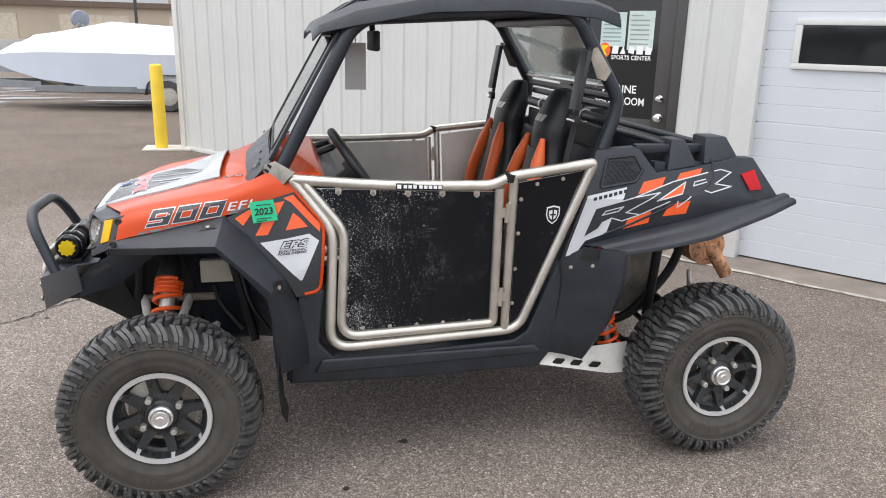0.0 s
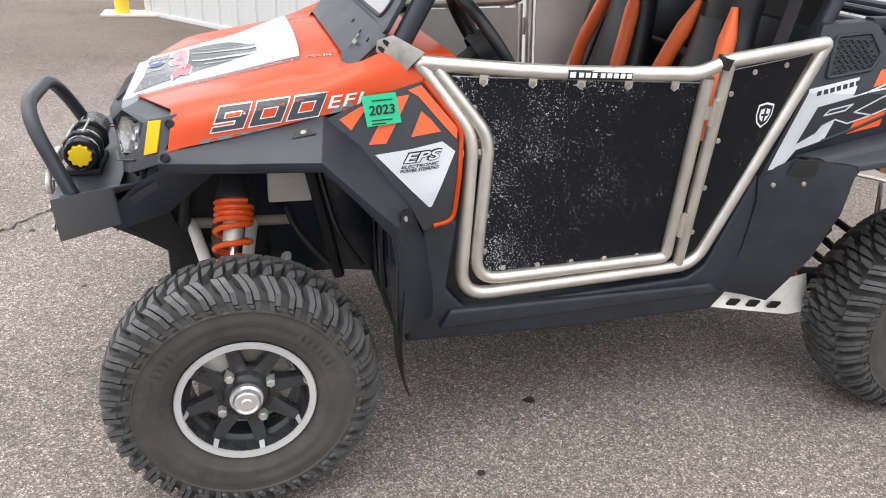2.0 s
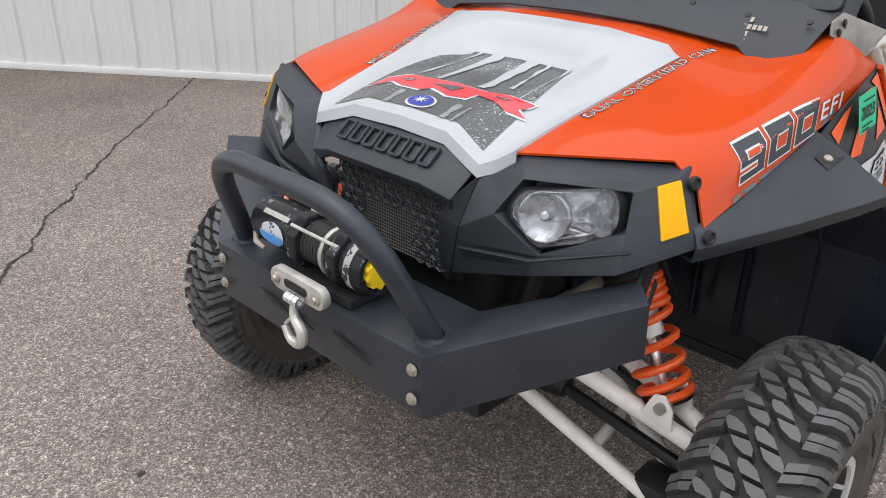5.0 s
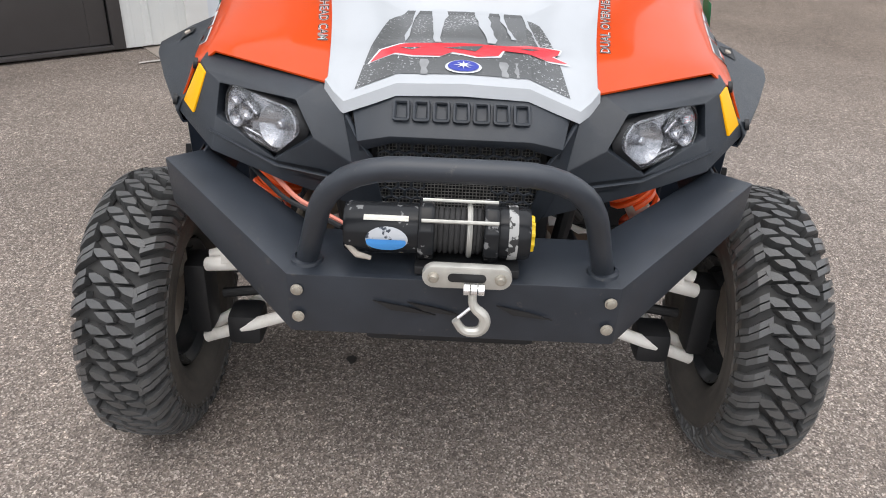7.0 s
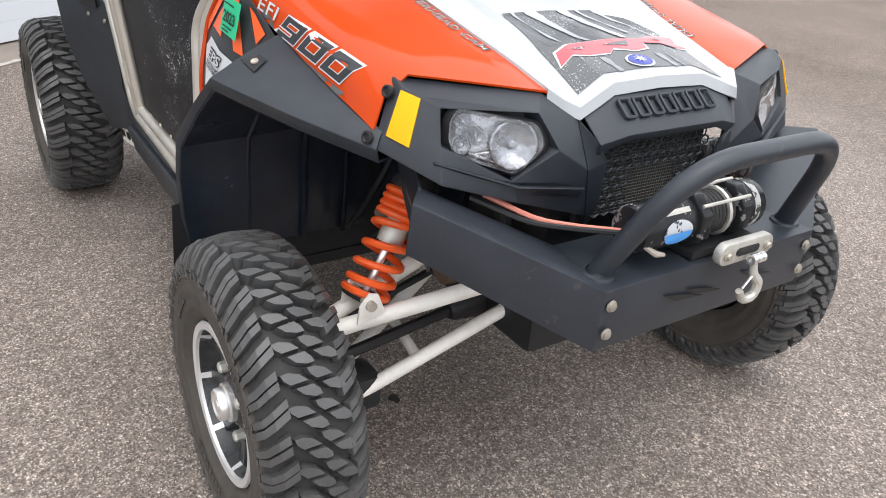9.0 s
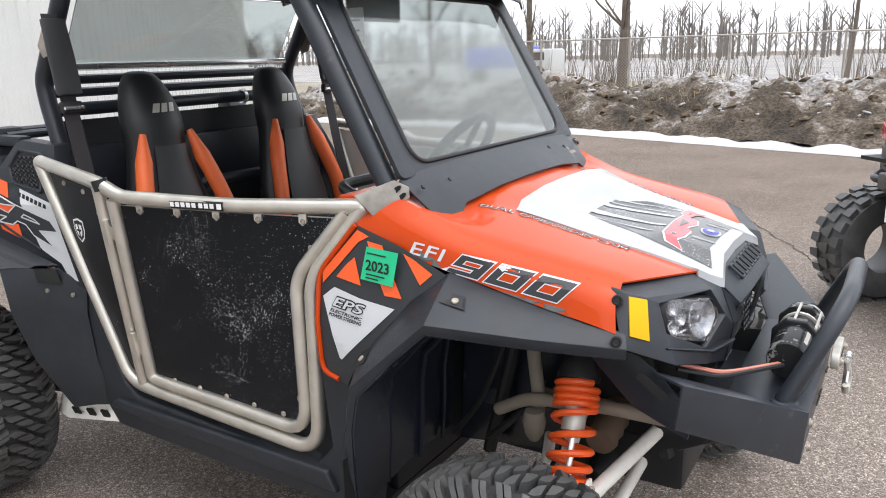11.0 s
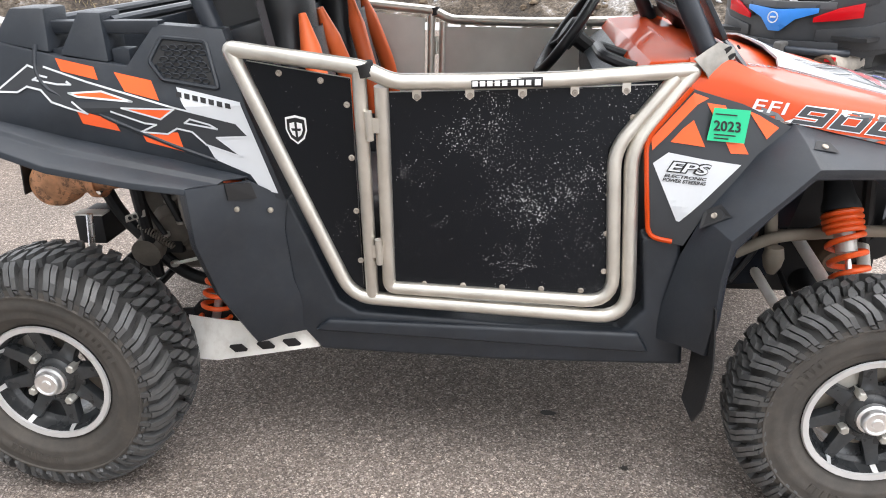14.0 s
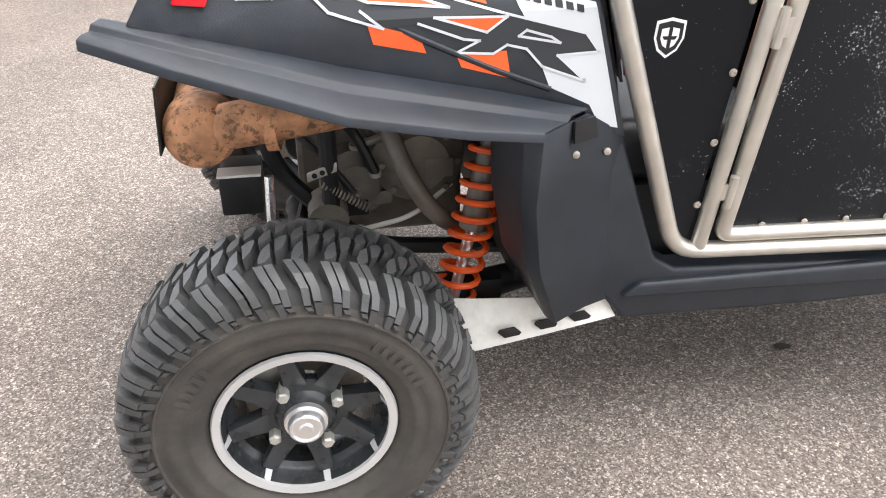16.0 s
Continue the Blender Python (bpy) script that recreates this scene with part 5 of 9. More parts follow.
    part("side_reflector", bevel(prism(bmesh.new(), ring, Vector((0.6, -0.75 * s, -0.1)).normalized() * 0.005), 0.0015), YELLOW, utv, "amber side reflector")
    for p in ((-0.127, 0.519, 0.947), (-0.142, 0.562, 0.878)):
        m = Matrix.Translation(mirror(p, s)) @ Vector((-0.25, 0.95 * s, 0.2)).to_track_quat("Z", "Y").to_matrix().to_4x4()
        part("screw", lathe(bmesh.new(), [(0.011, -0.004), (0.011, 0.003), (0.008, 0.004), (0.006, 0.001), (0, 0.001)], 14, m), DARK, utv)

# nose plate under the scoop, with raised plain bars where the maker's name is
bm = bmesh.new()
sheet(bm, [[(-0.250, -0.200, 0.920), (-0.238, -0.12, 0.945), (-0.238, 0.12, 0.945), (-0.250, 0.200, 0.920)],
           [(-0.300, -0.185, 0.868), (-0.312, -0.125, 0.884), (-0.312, 0.125, 0.884), (-0.300, 0.185, 0.868)],
           [(-0.292, -0.182, 0.845), (-0.304, -0.120, 0.868), (-0.304, 0.120, 0.868), (-0.292, 0.182, 0.845)]])
nose = part("nose_plate", bevel(thicken(bm, 0.006), 0.003, 20), BLACK, utv, "black nose plate with embossed bars")
for i in range(7):
    y = -0.108 + 0.036 * i
    ring = [Vector((-0.2585 - 0.0015, y - 0.0125, 0.9325)), Vector((-0.2585 - 0.0015, y + 0.0125, 0.9325)), Vector((-0.2885 - 0.0015, y + 0.0125, 0.9085)), Vector((-0.2885 - 0.0015, y - 0.0125, 0.9085))]
    part("embossed_bar", tubed(rounded(ring, 0.004, 2, True), 0.0036, 6, closed=True), BLACK, nose)
for s in (-1, 1):
    # pillar beside the grille
    bm = sheet(bmesh.new(), [[mirror(p, s) for p in r] for r in (
        ((-0.262, 0.214, 0.910), (-0.300, 0.185, 0.868)), ((-0.292, 0.197, 0.82), (-0.300, 0.160, 0.835)), ((-0.276, 0.170, 0.73), (-0.285, 0.145, 0.76)), ((-0.262, 0.150, 0.690), (-0.262, 0.135, 0.70)))])
    part("grille_pillar", bevel(thicken(bm, 0.012), 0.004, 20), BLACK, utv)
# grille: honeycomb above a wire screen, dark radiator behind
grille = part("grille", boxed((-0.245, -0.165, 0.690), (-0.235, 0.165, 0.875)), DARK, utv, "black honeycomb grille over a wire screen")
bm = bmesh.new()
for r in range(10):
    for c in range(13):
        y, z = -0.15 + 0.025 * c + (0.0125 if r % 2 else 0), 0.700 + 0.0185 * r
        if abs(y) < 0.150 and r > 0 and (r > 5 or abs(y) > 0.07):
            pts = [(-0.268 - 0.0006 * (z - 0.7) * 100 * 0.3, y + 0.0135 * math.cos(a * 1.047 + 0.52), z + 0.0115 * math.sin(a * 1.047 + 0.52)) for a in range(6)]
            tube(bm, pts, 0.0022, 4, closed=True)
part("honeycomb", bm, BLACK, grille)
bm = bmesh.new()
for i in range(46):
    y = -0.150 + 0.0067 * i
    tube(bm, [(-0.252, y, 0.700), (-0.254, y, 0.868)], 0.0011, 3)
for i in range(25):
    z = 0.702 + 0.0067 * i
    tube(bm, [(-0.253, -0.152, z), (-0.253, 0.152, z)], 0.0011, 3)
part("wire_screen", bm, paint("dull_grey_wire", (0.15, 0.1425, 0.132), 0.6, vary=0.2), grille, "dusty wire screen")

# -- bumper, hoop and winch --
bm = bmesh.new()
top = [(-0.270, -0.548, 0.808), (-0.466, -0.288, 0.685), (-0.466, 0.288, 0.685), (-0.270, 0.548, 0.808)]
low = [(-0.258, -0.548, 0.712), (-0.458, -0.288, 0.562), (-0.458, 0.288, 0.562), (-0.258, 0.548, 0.712)]
inn = [(-0.195, -0.490, 0.800), (-0.300, -0.262, 0.690), (-0.300, 0.262, 0.690), (-0.195, 0.490, 0.800)]
sheet(bm, [low, top, inn])
bumper = part("bumper", bevel(thicken(bm, 0.006), 0.003, 20), STEELBLACK, utv, "black folded steel winch bumper, scuffed")
part("mount", boxed((-0.44, -0.22, 0.575), (-0.20, 0.22, 0.60), 0.004), STEELBLACK, bumper)
for s in (-1, 1):
    part("strut", tubed([(-0.40, 0.20 * s, 0.62), (-0.18, 0.20 * s, 0.50)], 0.022, 8), DARK, bumper)
    for z in (0.655, 0.600):
        m = Matrix.Translation((-0.467, 0.272 * s, z)) @ Matrix.Rotation(radians(-90), 4, "Y")
        part("bolt", lathe(bmesh.new(), [(0.0110, 0), (0.0110, 0.002), (0.008, 0.003), (0.008, 0.006), (0.005, 0.007), (0, 0.007)], 12, m), ZINC, bumper)
    part("weld_collar", lathe(bmesh.new(), [(0.030, 0), (0.028, 0.006), (0.021, 0.008), (0.02, 0.012)], 18, Matrix.Translation((-0.415, 0.262 * s, 0.685))), STEELBLACK, bumper)
for k, (y, w) in enumerate(((0.085, 0.055), (0.03, 0.05), (-0.125, 0.05))):
    part("slot", prism(bmesh.new(), [(-0.4685, y - w, 0.615), (-0.4685, y - w * 0.2, 0.628), (-0.4685, y + w, 0.640), (-0.4685, y + w * 0.4, 0.622)], (0.003, 0, 0)), INK, bumper, "dark cut slot")
for s in (-1, 1):
    ring = [mirror(p, s) for p in ((-0.285, 0.515, 0.735), (-0.225, 0.505, 0.790), (-0.165, 0.480, 0.822), (0.0, 0.440, 0.835), (-0.03, 0.440, 0.800), (-0.155, 0.475, 0.705), (-0.275, 0.515, 0.680))]
    part("wing_plate", bevel(prism(bmesh.new(), ring, (0, -0.006 * s, 0)), 0.002), STEELBLACK, bumper)
    part("slot", prism(bmesh.new(), [mirror(p, s) for p in ((-0.235, 0.5225, 0.770), (-0.175, 0.503, 0.800), (-0.165, 0.503, 0.785), (-0.228, 0.5225, 0.752))], (0, 0.002 * s, 0)), INK, bumper, "dark cut slot")
hoop_pts = rounded([(-0.414, -0.262, 0.688), (-0.512, -0.200, 0.908), (-0.512, 0.200, 0.908), (-0.414, 0.262, 0.688)], 0.12, 8)
part("hoop", tubed(hoop_pts, 0.0195, 16), STEELBLACK, bumper, "bent black steel hoop")

winch = part("winch", lathe(bmesh.new(), [(0, 0.195), (0.040, 0.193), (0.044, 0.186), (0.044, 0.055), (0.040, 0.05), (0, 0.05)], 28, Matrix.Translation((-0.405, 0, 0.752)) @ Matrix.Rotation(radians(-90), 4, "X")), WINCHBLACK, utv, "black electric winch with worn stickers")
YR = Matrix.Translation((-0.405, 0, 0.752)) @ Matrix.Rotation(radians(-90), 4, "X")
part("drum", lathe(bmesh.new(), [(0.020, 0.045), (0.034, 0.040), (0.036, -0.045), (0.020, -0.05)], 24, YR), ROPE, winch)
bm = bmesh.new()
for i in range(9):
    y = 0.036 - 0.0095 * i
    tube(bm, [(-0.405 + 0.037 * math.cos(a * 0.3142), y + 0.0008 * a * 0.2, 0.752 + 0.037 * math.sin(a * 0.3142)) for a in range(20)], 0.0046, 6, closed=True)
part("rope", bm, ROPE, winch, "dark wound synthetic rope")
part("rope", tubed([(-0.405 + 0.043 * math.cos(a * 0.3142), -0.022, 0.752 + 0.043 * math.sin(a * 0.3142)) for a in range(20)], 0.005, 6, closed=True), CASTGREY, winch, "pale rope strand")
for y0, y1 in ((0.038, 0.066), (-0.072, -0.046)):
    bm = lathe(bmesh.new(), [(0, y0), (0.054, y0), (0.057, y0 + 0.004), (0.057, y1 - 0.004), (0.054, y1), (0, y1)], 8, YR @ Matrix.Rotation(radians(22.5), 4, "Z"))
    part("end_housing", bevel(bm, 0.003), WINCHBLACK, winch)
part("gear_case", lathe(bmesh.new(), [(0, -0.072), (0.045, -0.072), (0.047, -0.08), (0.047, -0.118), (0.043, -0.126), (0.036, -0.127), (0.034, -0.118), (0, -0.117)], 28, YR), WINCHBLACK, winch)
part("gear_label", lathe(bmesh.new(), [(0.0478, -0.088), (0.0478, -0.104)], 28, YR), speckled("worn_white_label", (0.42, 0.42, 0.41), (0.04, 0.04, 0.04), 60, 0.50, 25), winch, "worn white label band")
kv = [((0.029 + 0.003 * (1 if (a // 2) % 2 else -0.4)) * math.cos(a * math.pi / 20), (0.029 + 0.003 * (1 if (a // 2) % 2 else -0.4)) * math.sin(a * math.pi / 20)) for a in range(40)]
bm = bevel(prism(bmesh.new(), [YR @ Vector((x, y, -0.134)) for x, y in kv], YR.to_3x3() @ Vector((0, 0, 0.022))), 0.002, 60)
part("clutch_knob", bm, YELLOWKNOB, winch, "yellow ribbed clutch knob")
for dx, dz in ((-0.040, 0.036), (0.006, 0.053)):
    part("tie_rod", tubed([(-0.405 + dx, 0.06, 0.752 + dz), (-0.405 + dx, -0.07, 0.752 + dz)], 0.0034, 8), CASTGREY, winch)
# stickers on the motor: oval with a blue foot, barred strip above
STICKER = speckled("scratched_white_sticker", (0.55, 0.57, 0.60), (0.05, 0.06, 0.08), 70, 0.585, 30)
bm = bmesh.new()
motor_tree = BVHTree.FromBMesh(lathe(bm, [(0.0442, 0.19), (0.0442, 0.05)], 48, YR))
for name, ring, mat, lift in (("sticker", [(0.155 - 0.001 - 0.036 + 0.036 * math.cos(a * 0.2618), 0.752 + 0.022 * math.sin(a * 0.2618)) for a in range(24)], STICKER, 0.0016),
                              ("sticker_blue", [(0.119 + 0.034 * math.cos(a * 0.2618), 0.748 + 0.0185 * min(0.25, math.sin(a * 0.2618))) for a in range(24)], paint("sky_blue_print", (0.075, 0.33, 0.78), 0.4), 0.0034),
                              ("strip", [(0.158, 0.782), (0.082, 0.782), (0.082, 0.7885), (0.158, 0.7885)], CASTGREY, 0.0016)):
    b2 = bmesh.new()
    b2.faces.new([b2.verts.new((-0.47, y, z)) for y, z in ring])
    part(name, drape(b2, motor_tree, (1, 0, 0), lift, 0.006, 0.1), mat, winch, "", 0)
bm.free()
part("terminal", tubed([(-0.44, 0.188, 0.735), (-0.452, 0.168, 0.722), (-0.45, 0.145, 0.715)], [0.004, 0.006, 0.004], 8), GREYSTEEL, winch)
part("foot", boxed((-0.455, -0.11, 0.688), (-0.36, 0.07, 0.705), 0.003), DARK, winch)
for s, col in ((1, REDLENS), (1.08, DARK)):
    pts = rounded([(-0.40, 0.185 * s, 0.745), (-0.33, 0.24 * s, 0.735), (-0.29, 0.30 * s, 0.742), (-0.22, 0.37 * s, 0.775)], 0.03, 4)
    part("cable", tubed(pts, 0.005, 6), col if s != 1 else paint("pale_red_cable", (0.675, 0.24, 0.18), 0.5), winch)
# fairlead and hook
bm = bmesh.new()
outer = [(-0.020 + (0.054 if math.cos(radians(a)) >= 0 else -0.054) + 0.021 * math.cos(radians(a)), 0.712 + 0.021 * math.sin(radians(a))) for a in range(-90, 270, 12)]
prism(bm, [(-0.482, y, z) for y, z in outer], (-0.018, 0, 0))
fair = part("fairlead", bevel(bm, 0.004, 40), CASTGREY, winch, "cast aluminium hawse fairlead")
inner = [(-0.020 + (0.024 if math.cos(radians(a)) >= 0 else -0.024) + 0.008 * math.cos(radians(a)), 0.713 + 0.008 * math.sin(radians(a))) for a in range(-90, 270, 12)]
part("fairlead_mouth", prism(bmesh.new(), [(-0.5005, y, z) for y, z in inner], (-0.001, 0, 0)), INK, fair)
for y in (0.036, -0.076):
    part("fairlead_bolt", lathe(bmesh.new(), [(0.010, 0), (0.010, 0.003), (0.007, 0.004), (0.005, 0.008), (0, 0.008)], 12, Matrix.Translation((-0.5, y, 0.712)) @ Matrix.Rotation(radians(-90), 4, "Y")), ZINC, fair)
hp = rounded([(-0.512, -0.030, 0.694), (-0.516, -0.031, 0.668), (-0.516, -0.056, 0.648), (-0.516, -0.050, 0.618), (-0.516, -0.018, 0.616), (-0.516, -0.004, 0.640)], 0.022, 5)
hook = part("hook", tubed(hp, [0.007 + 0.003 * math.sin(math.pi * i / (len(hp) - 1)) for i in range(len(hp))], 10), CASTGREY, winch, "cast grey winch hook")
bm = bmesh.new()
for i in range(3):
    lathe(bm, [(0.005, -0.005), (0.010, -0.005), (0.010, 0.005), (0.005, 0.005)], 12, Matrix.Translation((-0.514, -0.020 - 0.012 * i, 0.700)) @ Matrix.Rotation(radians(90), 4, "X"), closed=True)
part("clevis", bm, SILVER, hook)
part("latch", tubed([(-0.517, -0.030, 0.668), (-0.517, -0.008, 0.645)], 0.003, 6), SILVER, hook)

# -- front fenders, flank panels, mud flaps --
FLARE_IN = ((-0.150, 0.538, 0.889), (0.0, 0.543, 0.919), (0.14, 0.549, 0.950), (0.228, 0.556, 0.973), (0.31, 0.590, 0.905), (0.43, 0.640, 0.757), (0.470, 0.638, 0.66), (0.50, 0.630, 0.52), (0.51, 0.620, 0.42))
FLARE_OUT = ((-0.162, 0.556, 0.862), (0.0, 0.634, 0.880), (0.13, 0.690, 0.896), (0.205, 0.710, 0.900), (0.275, 0.724, 0.835), (0.380, 0.738, 0.738), (0.394, 0.742, 0.64), (0.396, 0.740, 0.545), (0.405, 0.722, 0.43))
for s in (-1, 1):
    rows = []
    for a, c in zip(FLARE_IN, FLARE_OUT):
        a, c = Vector(mirror(a, s)), Vector(mirror(c, s))
        lip = c + Vector((0.004 if c.x < 0.3 else -0.012, -0.006 * s, -0.024 if c.z > 0.72 else -0.004))
        rows.append([a, a.lerp(c, 0.5) + Vector((0, 0, 0.004)), c, lip])
    bm = sheet(bmesh.new(), rows)
    thicken(bm, 0.005)
    flare_tree = BVHTree.FromBMesh(bm)
    flare = part("fender_flare", bevel(bm, 0.004, 25), BLACK, utv, "black textured fender flare", 40)
    # screw pockets
    for x, z, big in ((0.176, 0.940 if s < 0 else 0.931, 1.0), (0.405, 0.742 if s < 0 else 0.770, 1.35)):
        at, n, _, _ = flare_tree.ray_cast(Vector((x, s, z)), Vector((0, -s, 0)), 1.0)
        n = n if n.y * s > 0 else -n
        side = Vector((1, 0, 0)) - n * n.x
        side.normalize()
        m = Matrix((side, n.cross(side), n)).transposed().to_4x4()
        m.translation = at
        outer = [(-0.030 * big, -0.016 * big), (0.030 * big, -0.016 * big), (0.016 * big, 0.018 * big), (-0.016 * big, 0.018 * big)]
        if n.cross(side).z < 0:
            outer = [(a, -b) for a, b in outer][::-1]
        bm = bmesh.new()
        hi = [bm.verts.new(m @ Vector((a, b, 0.0025))) for a, b in outer]
        lo = [bm.verts.new(m @ Vector((a * 0.72, b * 0.66, 0.0008))) for a, b in outer]
        bm.faces.new(lo)
        for q in range(4):
            bm.faces.new((hi[q], hi[(q + 1) % 4], lo[(q + 1) % 4], lo[q]))
        part("pocket", bm, DARK, flare, "", 0)
        part("screw", lathe(bmesh.new(), [(0.0075, 0.001), (0.0075, 0.004), (0.006, 0.005), (0.003, 0.003), (0, 0.003)], 12, m), GREYSTEEL, flare)
    # inner liner of the wheel arch
    lips = [(c[0] + (0.004 if c[0] < 0.3 else -0.012), c[1] - 0.008, c[2] - (0.022 if c[2] > 0.72 else 0.003)) for c in FLARE_OUT]
    bm = sheet(bmesh.new(), [[(x, y * s, z) for x, y, z in lips], [(x + 0.02, 0.48 * s, z + 0.004) for x, y, z in lips], [(x + 0.03, 0.26 * s, z) for x, y, z in lips]])
    part("arch_liner", thicken(bm, 0.004), LINER, utv, "black wheel arch liner", 30)
    for y, r in ((0.58, 0.006), (0.44, 0.009), (0.33, 0.006)):
        part("liner_rib", tubed([(x + 0.012, y * s, z - 0.004) for x, _, z in lips[2:]], r, 6), LINER, utv)
    part("inner_fender", prism(bmesh.new(), [(x, 0.206 * s, z) for x, z in ((0.00, 0.86), (0.30, 0.86), (0.40, 0.72), (0.42, 0.36), (0.12, 0.40), (0.04, 0.70))], (0, -0.02 * s, 0)), LINER, utv)
    # mud flap
    bm = sheet(bmesh.new(), [[(0.405, 0.60 * s, 0.58), (0.400, 0.755 * s, 0.57)], [(0.402, 0.60 * s, 0.42), (0.392, 0.765 * s, 0.42)], [(0.410, 0.61 * s, 0.30), (0.402, 0.760 * s, 0.30)], [(0.425, 0.64 * s, 0.255), (0.420, 0.745 * s, 0.255)]])
    part("mud_flap", thicken(bm, 0.004), DARK, utv, "thin black rubber mud flap")
    # flank panel behind the fender: charcoal with orange bars, white badge, orange edge
    bm = sheet(bmesh.new(), [[mirror(p, s) for p in r] for r in (
        ((0.235, 0.566, 0.962), (0.35, 0.572, 1.015), (0.47, 0.566, 1.05)),
        ((0.33, 0.602, 0.87), (0.43, 0.606, 0.92), (0.565, 0.590, 0.935)),
        ((0.43, 0.636, 0.755), (0.48, 0.630, 0.78), (0.560, 0.615, 0.82)),
        ((0.465, 0.636, 0.685), (0.49, 0.632, 0.690), (0.540, 0.622, 0.700)))])
    thicken(bm, -0.004)
    bmesh.ops.triangulate(bm, faces=bm.faces[:])
    flank_tree = BVHTree.FromBMesh(bm)
    flank = part("flank_panel", bm, CHARCOAL, utv, "charcoal flank panel with orange bars and white badge", 60)

    def fl(name, ring, mat, lift):
        b2 = bmesh.new()
        b2.faces.new([b2.verts.new((x, 0.75 * s, z)) for x, z in ring])
        return part(name, drape(b2, flank_tree, (0, -s, 0), lift, 0.014, 0.3), mat, flank, "", 0)

    fl("bar", [(0.264, 0.962), (0.291, 0.937), (0.338, 1.002), (0.312, 0.991)], ORANGEDECAL, 0.0022)
    fl("bar", [(0.331, 0.904), (0.373, 0.907), (0.434, 1.020), (0.392, 1.014)], ORANGEDECAL, 0.0022)
    fl("bar", [(0.434, 0.923), (0.512, 0.932), (0.486, 0.962), (0.462, 0.982)], ORANGEDECAL, 0.0022)
    fl("bar", [(0.430, 1.030), (0.464, 1.042), (0.556, 0.938), (0.552, 0.912), (0.520, 0.945), (0.456, 1.016)], ORANGEDECAL, 0.0026)
    fl("badge", [(0.549, 0.882), (0.515, 0.908), (0.346, 0.880), (0.480, 0.746), (0.487, 0.748)], WHITE, 0.0018)
    for text, wd, ht, dz, off, mat, lift in (("EPS", 0.104, 0.028, -0.002, 0.0040, INK, 0.0034), ("EPS", 0.098, 0.0225, 0.0008, 0.0008, WHITE, 0.0050), ("ELECTRONIC", 0.098, 0.0075, -0.0135, 0.0006, INK, 0.0034), ("POWER STEERING", 0.100, 0.0085, -0.0240, 0.0006, INK, 0.0034)):
        bm = fit_width(letters(text, 0.05 if ht > 0.02 else 0.02, 0.3, off), wd, ht)
        pad = (0.003 if mat is WHITE else 0.0) + dz * 0.3
        flank_decal("writing", bm, s, (0.412 + pad if s < 0 else 0.518 - pad), (0.860 if s < 0 else 0.866) + dz, 0.08, mat, lift, flank_tree, flank)
    part("edge_strip", tubed(rounded([mirror(p, s) for p in ((0.470, 0.575, 1.052), (0.567, 0.596, 0.935), (0.560, 0.622, 0.82), (0.548, 0.628, 0.702), (0.492, 0.638, 0.695))], 0.03, 4), 0.006, 8), ORANGE, flank)
    # registration sticker
    if s > 0:
        ring = [(0.421, 1.013), (0.338, 1.006), (0.347, 0.932), (0.433, 0.940)]
    else:
        ring = [(0.314, 1.021), (0.396, 1.031), (0.410, 0.960), (0.327, 0.950)]
    bm = bmesh.new()
    sheet(bm, [[mirror(p, s) for p in r] for r in (((0.28, 0.584, 1.04), (0.46, 0.590, 1.06)), ((0.28, 0.604, 0.93), (0.46, 0.612, 0.93)))])
    st_tree = BVHTree.FromBMesh(bm)
    bm.free()
    b2 = bmesh.new()
    b2.faces.new([b2.verts.new((x, 0.75 * s, z)) for x, z in ring])
    stick = part("permit_sticker", drape(b2, st_tree, (0, -s, 0), 0.004, 0.012, 0.3), GREEN, utv, "green permit sticker printed 2023", 0)
    bm = fit_width(letters("2023", 0.05, 0, 0.0012), 0.062, 0.024)
    flank_decal("year", bm, s, (0.332 if s < 0 else 0.420), (0.976 if s < 0 else 0.962), 0.09, INK, 0.0058, st_tree, stick)
    for z, w in ((0.058, 0.05), (0.004, 0.034), (0.012, 0.05)):
        bm = shape(bmesh.new(), [(0.01, z - 0.012), (0.01 + w, z - 0.012), (0.01 + w, z - 0.009), (0.01, z - 0.009)])
        flank_decal("print", bm, s, (0.328 if s < 0 else 0.428), (0.962 if s < 0 else 0.953), 0.09, INK, 0.0058, st_tree, stick)

# -- doors --
def door_y(x, z):
    t = (z - 0.5) / 0.6
    top = float(np.interp(x, [0.42, 0.47, 0.8, 1.16, 1.22, 1.54], [0.535, 0.548, 0.625, 0.688, 0.694, 0.655]))
    return 0.622 * (1 - t) + top * t


def skin_rows(ring_top, ring_low, n, inset):
    rows = []
    for i in range(n + 1):
        t = i / n
        a = [ring_top[0][k] + (ring_top[1][k] - ring_top[0][k]) * t for k in (0, 1)]
        c = [ring_low[0][k] + (ring_low[1][k] - ring_low[0][k]) * t for k in (0, 1)]
        rows.append([(a[0] + (c[0] - a[0]) * j / 4, door_y(a[0] + (c[0] - a[0]) * j / 4, a[1] + (c[1] - a[1]) * j / 4) + inset, a[1] + (c[1] - a[1]) * j / 4) for j in range(5)])
    return rows


